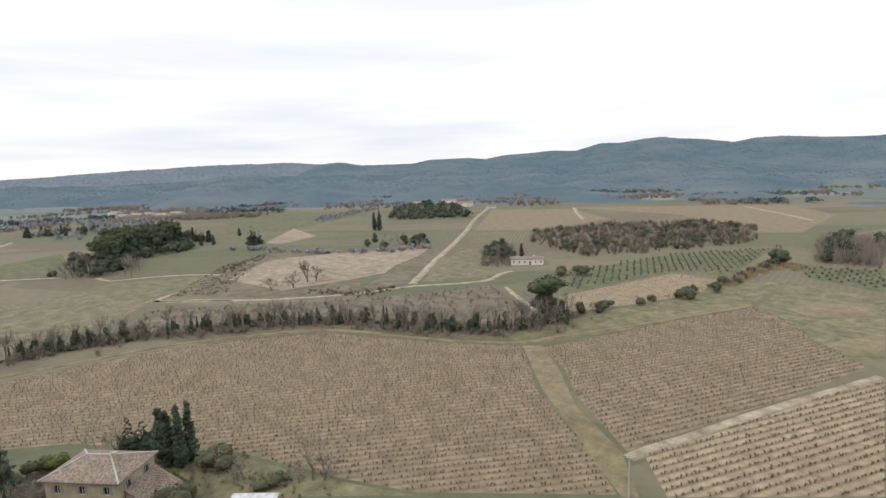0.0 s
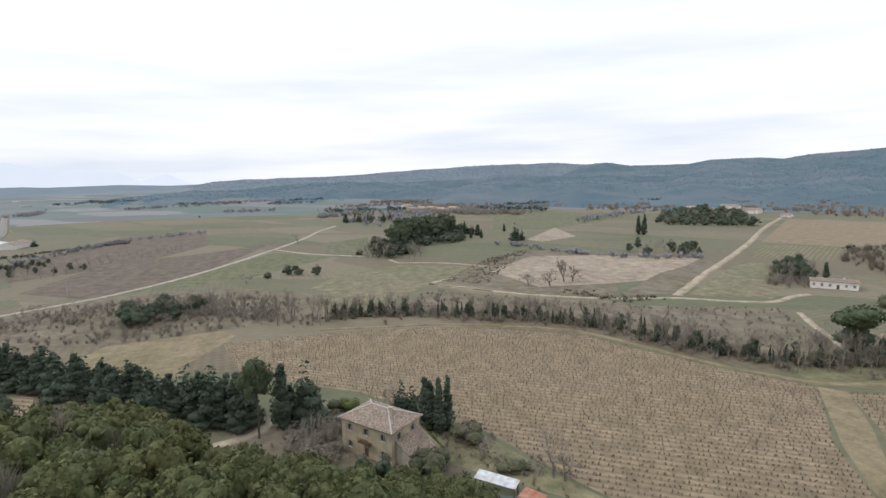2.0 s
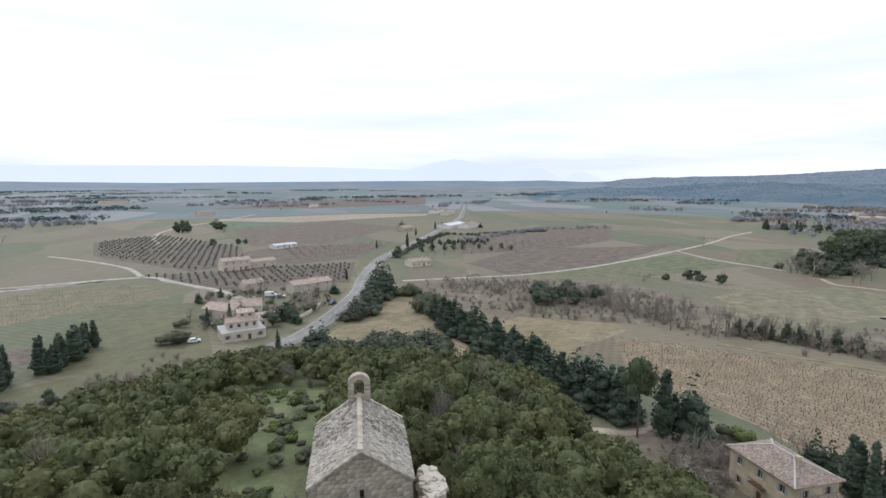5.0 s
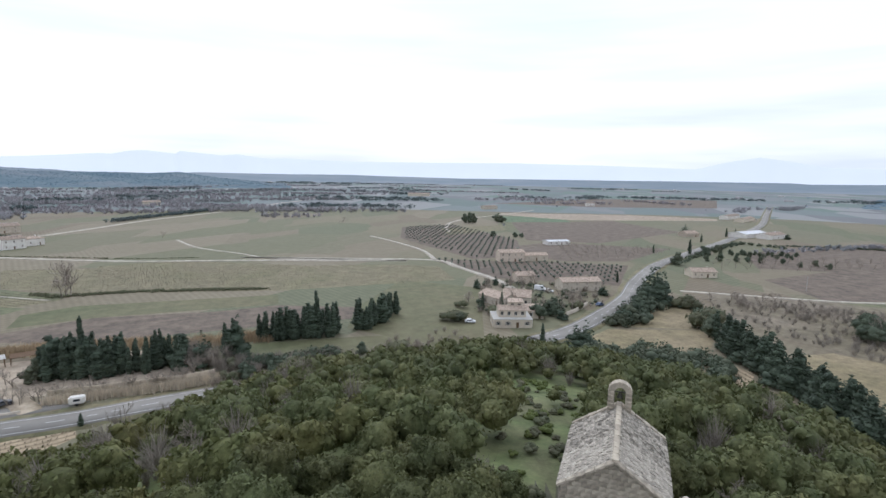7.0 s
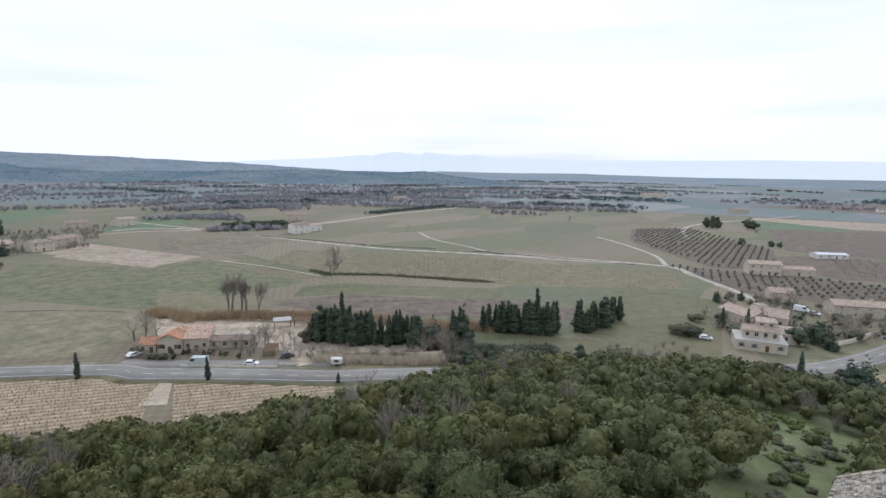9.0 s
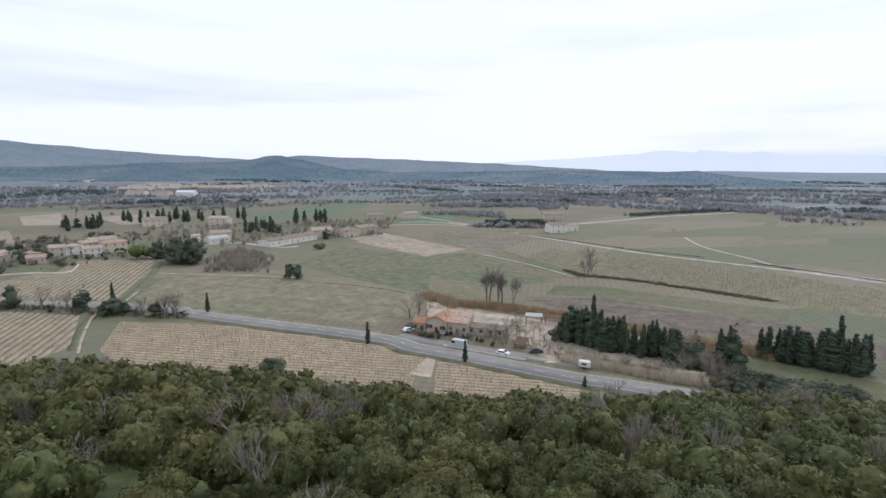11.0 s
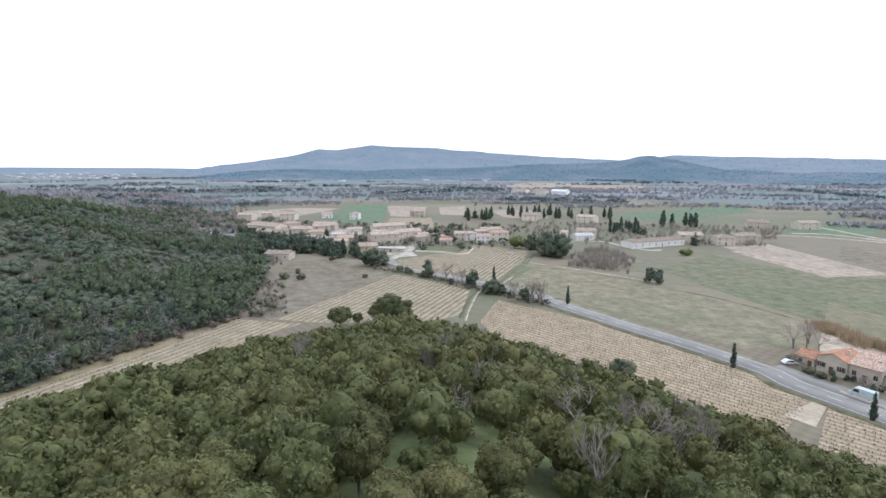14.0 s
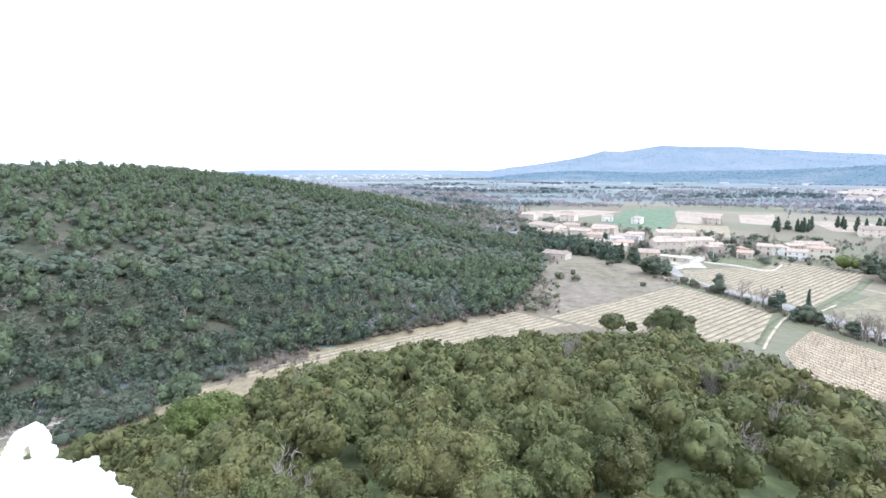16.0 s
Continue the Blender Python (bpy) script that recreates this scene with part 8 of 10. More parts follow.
def house(name, a, b, depth, h, label, wall="cream", roof="tile", shape="gable", pitch=0.35, rows=2, bays=3, ridge_across=False, category="house",
          shutters=None, chimney=True, eave=0.35, z=None, openings=None, side_bays=2, door=True):
    """A building whose front runs from a to b as plan points, with its depth away from the hill; walls with openings, roof and chimney are parts."""
    a, b = Vector((*a, 0)), Vector((*b, 0))
    width = (b - a).length
    d = (b - a).normalized()
    away = Vector((-d.y, d.x, 0))
    if away.dot((a + b) / 2) < 0:
        away = -away
    rot = math.degrees(math.atan2(d.y, d.x))
    flip = away.dot(Vector((-d.y, d.x, 0))) < 0
    if flip:
        a, b, d, rot = b, a, -d, rot + 180
    zz = float(land((a.x + b.x) / 2, (a.y + b.y) / 2)) if z is None else z
    ob = empty(name, a.x, a.y, zz, rot, label=label, category=category)
    w, dp = width, depth
    corners = [(0, 0), (w, 0), (w, dp), (0, dp)]
    outs = [Vector((0, -1, 0)), Vector((1, 0, 0)), Vector((0, 1, 0)), Vector((-1, 0, 0))]
    bm = bmesh.new()
    storey = h / max(rows, 1)
    near = math.hypot(a.x, a.y) < 230
    for k in range(4):
        length = w if k % 2 == 0 else dp
        holes = []
        n = bays if k % 2 == 0 else side_bays
        if not near and k in (2, 3):
            n = 0
        for r in range(rows):
            for i in range(n):
                c = length * (i + 0.5) / n
                ww, hh = min(1.0, length / n * 0.4), min(1.35, storey * 0.48)
                sill = r * storey + storey * 0.33
                if r == 0 and door and k == 0 and i == n // 2:
                    holes.append((c - 0.55, c + 0.55, 0.05, min(2.15, storey * 0.8)))
                else:
                    holes.append((c - ww / 2, c + ww / 2, sill, sill + hh))
        wall_panel(bm, corners[k], corners[(k + 1) % 4], 0.0, h, holes, out=outs[k])
        for u0, u1, z0, z1 in holes:
            pb = bmesh.new()
            inset = 0.2
            box(pb, u0, u1, -0.02, 0.02, z0, z1)
            isdoor = z0 < 0.1
            m = Matrix.Translation((*corners[k], 0)) @ Matrix.Rotation(k * math.pi / 2, 4, "Z") @ Matrix.Translation((0, inset, 0))
            bmesh.ops.transform(pb, matrix=m, verts=pb.verts[:])
            pane = part("door" if isdoor else "window", pb, M["brown_wood" if isdoor else "pane" if near else "closed"], ob)
            if not isdoor and near:
                fb = bmesh.new()
                box(fb, u0, u1, -0.04, 0.0, z0 - 0.08, z0)
                box(fb, (u0 + u1) / 2 - 0.03, (u0 + u1) / 2 + 0.03, inset - 0.05, inset - 0.02, z0, z1)
                bmesh.ops.transform(fb, matrix=Matrix.Translation((*corners[k], 0)) @ Matrix.Rotation(k * math.pi / 2, 4, "Z"), verts=fb.verts[:])
                part("window_frame", fb, M["white"], pane)
                if shutters:
                    for s0, s1 in ((u0 - (u1 - u0) * 0.55, u0 - 0.03), (u1 + 0.03, u1 + (u1 - u0) * 0.55)):
                        sb = bmesh.new()
                        box(sb, s0, s1, -0.06, -0.01, z0, z1)
                        bmesh.ops.transform(sb, matrix=Matrix.Translation((*corners[k], 0)) @ Matrix.Rotation(k * math.pi / 2, 4, "Z"), verts=sb.verts[:])
                        part("shutter", sb, M[shutters], pane)
    e = eave
    rb = bmesh.new()
    t = 0.18
    if shape == "hip":
        rise = min(w, dp) / 2 * pitch
        lift = -e * pitch
        o = [(-e, -e, h + lift + t), (w + e, -e, h + lift + t), (w + e, dp + e, h + lift + t), (-e, dp + e, h + lift + t)]
        if w >= dp:
            r0, r1 = (dp / 2, dp / 2, h + rise + t), (w - dp / 2, dp / 2, h + rise + t)
            faces = ([o[0], o[1], r1, r0], [o[1], o[2], r1], [o[2], o[3], r0, r1], [o[3], o[0], r0])
        else:
            r0, r1 = (w / 2, w / 2, h + rise + t), (w / 2, dp - w / 2, h + rise + t)
            faces = ([o[0], o[1], r0], [o[1], o[2], r1, r0], [o[2], o[3], r1], [o[3], o[0], r0, r1])
        for f in faces:
            slab(rb, f, t)
        hips = [(o[0], r0), (o[3], r0), (o[1], r1 if w >= dp else r0), (o[2], r1), (r0, r1)]
    elif shape == "gable":
        across = ridge_across
        span = w if across else dp
        rise = span / 2 * pitch
        lift = -e * pitch
        if across:
            slab(rb, [(-e, -e, h + lift + t), (w / 2, -e, h + rise + t), (w / 2, dp + e, h + rise + t), (-e, dp + e, h + lift + t)], t)
            slab(rb, [(w / 2, -e, h + rise + t), (w + e, -e, h + lift + t), (w + e, dp + e, h + lift + t), (w / 2, dp + e, h + rise + t)], t)
            for y in (0, dp):
                bm.faces.new([bm.verts.new(c) for c in ((0, y, h), (w, y, h), (w / 2, y, h + rise))])
            hips = [((w / 2, -e, h + rise + t), (w / 2, dp + e, h + rise + t))]
        else:
            slab(rb, [(-e, -e, h + lift + t), (w + e, -e, h + lift + t), (w + e, dp / 2, h + rise + t), (-e, dp / 2, h + rise + t)], t)
            slab(rb, [(-e, dp / 2, h + rise + t), (w + e, dp / 2, h + rise + t), (w + e, dp + e, h + lift + t), (-e, dp + e, h + lift + t)], t)
            for x in (0, w):
                bm.faces.new([bm.verts.new(c) for c in ((x, 0, h), (x, dp, h), (x, dp / 2, h + rise))])
            hips = [((-e, dp / 2, h + rise + t), (w + e, dp / 2, h + rise + t))]
    else:
        rise = dp * pitch
        slab(rb, [(-e, -e, h + t), (w + e, -e, h + t), (w + e, dp + e, h + rise + t), (-e, dp + e, h + rise + t)], t)
        for x in (0, w):
            bm.faces.new([bm.verts.new(c) for c in ((x, 0, h), (x, dp, h), (x, dp, h + rise))])
        bm.faces.new([bm.verts.new(c) for c in ((0, dp, h), (w, dp, h), (w, dp, h + rise), (0, dp, h + rise))])
        hips = []
    bmesh.ops.recalc_face_normals(rb, faces=rb.faces[:])
    with_uv(rb)
    part("wall", bm, M[wall], ob)
    ro = part("roof", rb, M[roof], ob)
    for p0, p1 in hips:
        hb = bmesh.new()
        p0, p1 = Vector(p0), Vector(p1)
        mid, ln = (p0 + p1) / 2, (p1 - p0).length
        box(hb, -0.14, 0.14, -0.11, 0.11, -ln / 2, ln / 2)
        bmesh.ops.transform(hb, matrix=Matrix.Translation(mid) @ (p1 - p0).to_track_quat("Z", "Y").to_matrix().to_4x4(), verts=hb.verts[:])
        part("ridge_tiles", hb, M["concrete" if roof == "tile" else roof], ro)
    if chimney:
        cb = bmesh.new()
        top = h + (min(w, dp) / 2) * pitch + 0.7
        box(cb, w * 0.7, w * 0.7 + 0.7, dp * 0.45, dp * 0.45 + 0.5, h, top)
        box(cb, w * 0.7 - 0.06, w * 0.7 + 0.76, dp * 0.45 - 0.06, dp * 0.45 + 0.56, top, top + 0.12)
        part("chimney", cb, M[wall], ro)
    return ob


# The old farmhouse
BASTIDE = [(-68.1, 80.3), (-54.8, 78.9)]
farm = house("old_farmhouse", *BASTIDE, 9.0, 7.2, "ochre two-storey farmhouse with a hipped tile roof", "ochre", "tile", "hip", 0.42, rows=2, bays=3, side_bays=2, shutters="shutter", eave=0.55)
balcony = bmesh.new()
box(balcony, 5.2, 8.2, -1.0, -0.0, 3.35, 3.5)
for k in range(13):
    box(balcony, 5.2 + k * 0.245, 5.24 + k * 0.245, -0.98, -0.94, 3.5, 4.35)
box(balcony, 5.18, 8.2, -1.0, -0.92, 4.35, 4.42)
part("balcony", balcony, M["brown_wood"], farm, "small railed balcony above the door")


def annex():
    """A lean-to whose roof runs down from the farmhouse's side wall."""
    ob = empty("farm_annex", 0, 0, 0, 0, label="stone lean-to with a long sloping tile roof", category="shed")
    ob.matrix_world = farm.matrix_world
    x0, x1, y0, y1, hi, lo = 13.45, 18.4, 1.2, 8.6, 4.9, 1.9
    bm = bmesh.new()
    for y in (y0, y1):
        bm.faces.new([bm.verts.new(c) for c in ((x0, y, 0), (x1, y, 0), (x1, y, lo), (x0, y, hi))])
        bm.faces.new([bm.verts.new(c) for c in ((x0, y + 0.3 if y == y0 else y - 0.3, 0), (x1, y + 0.3 if y == y0 else y - 0.3, 0), (x1, y + 0.3 if y == y0 else y - 0.3, lo), (x0, y + 0.3 if y == y0 else y - 0.3, hi))])
    wall_panel(bm, (x1, y0), (x1, y1), 0.0, lo, [(3.0, 4.0, 0.05, 1.6)], out=Vector((1, 0, 0)))
    part("wall", bm, M["rubble"], ob)
    rb = bmesh.new()
    slab(rb, [(x0, y0 - 0.3, hi + 0.15), (x1 + 0.35, y0 - 0.3, lo - 0.05), (x1 + 0.35, y1 + 0.3, lo - 0.05), (x0, y1 + 0.3, hi + 0.15)], 0.18)
    bmesh.ops.recalc_face_normals(rb, faces=rb.faces[:])
    with_uv(rb)
    part("roof", rb, M["tile"], ob)
    part("door", boxed(x1 - 0.2, x1 - 0.15, y0 + 3.0, y0 + 4.0, 0.05, 1.6), M["brown_wood"], ob)


annex()
for u, w, h in ((14.6, 9.6, 3.8), (16.4, 9.8, 3.0), (18.2, 9.4, 2.4), (19.3, 7.6, 1.9)):
    q = farm.matrix_world @ Vector((u, w, 0))
    plant("green_bush", q.x, q.y, h, 0.8, label="bright green ivy bush against the lean-to", group="ivy beside the lean-to")


def ridged_sheet(name, pts, mat, label, z=2.2, parent=None):
    """A corrugated sheet roof on posts over an outline of plan points."""
    p = np.array(pts)
    c = p.mean(axis=0)
    ob = empty(name, c[0], c[1], 0, 0, label=label, category="shed")
    d = p[1] - p[0]
    wide, a = float(np.linalg.norm(d)), math.atan2(d[1], d[0])
    deep = float(np.linalg.norm(p[2] - p[1]))
    n = int(wide / 0.12)
    v, f = [], []
    for i in range(n + 1):
        x = -wide / 2 + wide * i / n
        bump = 0.03 * (1 if i % 2 else -1)
        v += [(x, -deep / 2, z - 0.25 + bump), (x, deep / 2, z + 0.25 + bump), (x, -deep / 2, z - 0.29 + bump), (x, deep / 2, z + 0.21 + bump)]
        if i:
            k = 4 * i
            f += [(k - 4, k, k + 1), (k - 4, k + 1, k - 3), (k - 2, k - 1, k + 3), (k - 2, k + 3, k + 2)]
    v = np.array(v)
    rot = np.array([[math.cos(a), -math.sin(a), 0], [math.sin(a), math.cos(a), 0], [0, 0, 1]])
    raw("roof", v @ rot.T, f, M[mat], ob)
    for sx in (-1, 1):
        for sy in (-1, 1):
            bm = boxed(-0.08, 0.08, -0.08, 0.08, -0.1, z - 0.2 if sy < 0 else z + 0.2)
            q = rot @ np.array([sx * (wide / 2 - 0.3), sy * (deep / 2 - 0.3), 0])
            bmesh.ops.translate(bm, vec=q, verts=bm.verts[:])
            part("post", bm, M["brown_wood"], ob)
    return ob


ridged_sheet("sheet_shed", [(-38.1, 79.6), (-30.1, 79.4), (-29.7, 81.7), (-36.9, 83.1)], "metal_white", "open shed with a pale corrugated sheet roof")
ridged_sheet("rusty_shed", [(-29.1, 78.3), (-24.9, 77.4), (-23.2, 79.6), (-28.5, 81.3)], "rust", "low shed with a rusty red sheet roof", 2.0)
ridged_sheet("paddock_shelter", [(-113.3, -149.3), (-118.3, -145.6), (-120.1, -148.2), (-115.1, -151.9)], "concrete", "open animal shelter with a dull grey sheet roof", 2.8)
ridged_sheet("paddock_shelter", [(-118.9, -145.2), (-125.4, -139.4), (-127.2, -141.8), (-120.7, -147.6)], "brown_wood", "open dark timber shelter", 2.6)
ridged_sheet("yard_shed", [(-93.5, -128.0), (-96.0, -125.1), (-99.3, -129.5), (-97.2, -132.4)], "brown_wood", "small dark timber shed in the yard", 2.2)

# The hamlet beside the road
house("terrace_house", *[(-190.1, -13.8), (-193.1, 0.4)], 11.0, 3.2, "cream lower storey of a house with a flat terrace", "cream", "concrete", "lean", 0.02, rows=1, bays=4, chimney=False, shutters="shutter", eave=0.15)
house("upper_storey", *[(-193.2, -12.2), (-195.2, -2.0)], 7.0, 2.8, "set-back upper storey with a low pale tile roof", "cream", "pink_tile", "gable", 0.28, rows=1, bays=4, z=3.3, door=False, chimney=False)
house("roof_room", *[(-197.2, -8.6), (-198.2, -3.4)], 4.5, 2.2, "small upper room with a low pale tile roof", "cream", "pink_tile", "lean", 0.1, rows=1, bays=2, side_bays=1, chimney=False, z=6.2, door=False)
house("low_wing", *[(-206.0, -2.0), (-207.5, 5.0)], 6.0, 3.0, "low cream wing behind the terrace house", "cream", "pink_tile", "lean", 0.25, rows=1, bays=2, chimney=False)
house("long_barn", *[(-231.5, -23.8), (-220.6, -12.4)], 9.0, 3.6, "long stone barn with a pale tile roof", "rubble", "pink_tile", "gable", 0.4, rows=1, bays=2, chimney=False, category="barn")
house("stone_house", *[(-225.7, -12.7), (-225.3, -0.7)], 12.0, 4.2, "low stone house with pale weathered tiles", "rubble", "pink_tile", "gable", 0.35, rows=1, bays=3)
house("pink_house", *[(-273.3, -8.2), (-276.9, 1.1)], 8.0, 4.4, "rendered house with a pale pink tile roof", "pink", "pink_tile", "gable", 0.4, rows=2, bays=2)
house("stone_house", *[(-260.4, 14.6), (-268.5, 33.9)], 9.0, 4.8, "stone house with a pale tile roof beside the road", "rubble", "pink_tile", "gable", 0.35, rows=2, bays=4)
house("farm_house", *[(-343.6, -22.1), (-349.6, -6.0)], 10.0, 6.2, "pinkish two-storey farmhouse among olive trees", "pink", "pink_tile", "gable", 0.3, rows=2, bays=4, shutters="shutter")
house("farm_wing", *[(-352.0, -5.7), (-358.2, 9.5)], 9.0, 3.8, "low cream wing of the farmhouse", "cream", "pink_tile", "gable", 0.3, rows=1, bays=3, chimney=False)
house("roadside_villa", *[(-319.3, 91.1), (-322.3, 105.3)], 10.0, 3.4, "low cream villa with a pinkish tile roof", "cream", "pink_tile", "gable", 0.32, rows=1, bays=4)
house("plain_shed", *[(-442.4, 11.5), (-451.9, 29.5)], 10.0, 3.0, "long low white shed behind the orchard", "white", "metal_white", "gable", 0.15, rows=1, bays=4, chimney=False, category="shed")
house("roadside_store", *[(-556.4, 204.8), (-584.0, 235.0)], 18.0, 4.0, "long white roadside building", "white", "metal_white", "gable", 0.2, rows=1, bays=4, chimney=False, category="building")
house("roadside_house", *[(-553.0, 225.7), (-573.2, 248.0)], 14.0, 4.0, "white house beside the road", "white", "tile", "gable", 0.3, rows=1, bays=3)
house("roadside_house", *[(-550.0, 148.3), (-557.3, 161.7)], 12.0, 3.6, "small pinkish house beside the road", "pink", "pink_tile", "gable", 0.35, rows=1, bays=2)
house("plain_house", *[(-1101.3, 101.0), (-1105.0, 118.0)], 10.0, 6.0, "lone white house on the plain", "white", "tile", "gable", 0.3, rows=2, bays=3)
house("plain_farm", *[(-1373.4, -339.0), (-1390.2, -283.2)], 30.0, 6.0, "low pale farm on the plain", "cream", "tile", "gable", 0.2, rows=1, bays=4, chimney=False, category="farm")
house("plain_farm", *[(-732.2, -610.4), (-750.7, -594.7)], 14.0, 6.0, "low pale farm on the plain", "cream", "tile", "gable", 0.3, rows=2, bays=4, category="farm")
house("plain_farm", *[(-892.9, -85.7), (-912.6, -65.8)], 12.0, 5.0, "low pale farm on the plain", "cream", "tile", "gable", 0.3, rows=2, bays=3, category="farm")
house("road_house", *[(-817.6, 274.6), (-861.1, 305.8)], 12.0, 5.0, "pale house beside the far road", "white", "tile", "gable", 0.3, rows=2, bays=3)
house("road_house", *[(-772.3, 279.6), (-823.6, 312.1)], 12.0, 4.0, "pale house beside the far road", "cream", "tile", "gable", 0.3, rows=1, bays=3)

# The roadside house and its yard
house("orange_roof_house", *[(-76.2, -155.7), (-80.6, -149.9)], 9.0, 4.4, "cream house with an orange tile gable roof", "cream", "orange_tile", "gable", 0.42, rows=1, bays=3, ridge_across=True, shutters="brown_wood")
house("orange_roof_wing", *[(-72.5, -159.4), (-75.7, -155.8)], 7.0, 2.9, "low wing with an orange tile roof and a carport", "cream", "orange_tile", "gable", 0.35, rows=1, bays=2, chimney=False)
house("brick_house", *[(-81.4, -150.3), (-86.3, -145.4)], 9.0, 4.2, "brick house with a faded orange tile roof", "pink", "dull_tile", "lean", 0.22, rows=1, bays=3)
house("stone_barn", *[(-87.6, -147.5), (-96.5, -138.4)], 5.5, 2.5, "long low rubble barn with a grey tile roof", "rubble", "tile", "gable", 0.3, rows=1, bays=4, chimney=False, category="barn")


def low_wall(pts, h, t, mat, label, name="low_wall"):
    v, f = band(pts, t, h, thick=h + 0.1, step=1.0, jitter=0.04)
    return tagged(raw(name, v, f, M[mat]), label, "wall")


low_wall([(-74.6, -140.2), (-78.3, -135.3), (-81.8, -129.4)], 0.6, 0.35, "rubble", "low stone kerb wall along the lay-by")
low_wall([(-82.0, -129.2), (-85.8, -124.1), (-90.3, -118.0)], 0.6, 0.35, "rubble", "low stone kerb wall along the lay-by")
low_wall([(-92.2, -119.3), (-93.8, -117.0), (-95.4, -115.0)], 0.6, 0.35, "rubble", "low stone kerb wall along the lay-by")
low_wall([(-102.1, -114.6), (-106.7, -107.6), (-112.6, -98.4), (-118.9, -89.2), (-124.0, -84.5)], 2.6, 0.5, "dirt", "pale earth retaining wall of the paddock", "retaining_wall")
low_wall([(-214.3, 13.9), (-222.2, 18.5), (-235.1, 24.2)], 1.6, 0.35, "rubble", "rubble garden wall beside the road", "garden_wall")
low_wall([(81.5, -329.2), (65.1, -328.8), (47.8, -324.2), (45.4, -347.4)], 0.8, 0.3, "cream", "long pale garden wall", "garden_wall")
lane("lay_by", [(-66.0, -156.0), (-71.6, -147.4), (-76.2, -141.1), (-82.6, -132.8), (-91.1, -122.3), (-100.3, -111.6), (-103.4, -108.5)], 6.0, "asphalt", "worn lay-by in front of the house", z=0.12, jitter=0.03, category="lay-by")
lane("yard_drive", [(-96.3, -113.1), (-99.1, -119.3), (-102.7, -126.6), (-107.0, -134.1)], 5.0, "dirt", "pale dirt drive into the yard", z=0.14)
field("terminal_patch", [(-55.5, -124.3), (-65.4, -133.3), (-70.2, -135.2), (-59.8, -119.4)], "dirt", "bare turning patch between vineyards")

low_wall([(89.5, -283.0), (78.8, -274.3), (67.4, -265.1), (54.1, -252.0)], 1.5, 0.4, "cream", "pale rendered wall along the village road", "garden_wall")

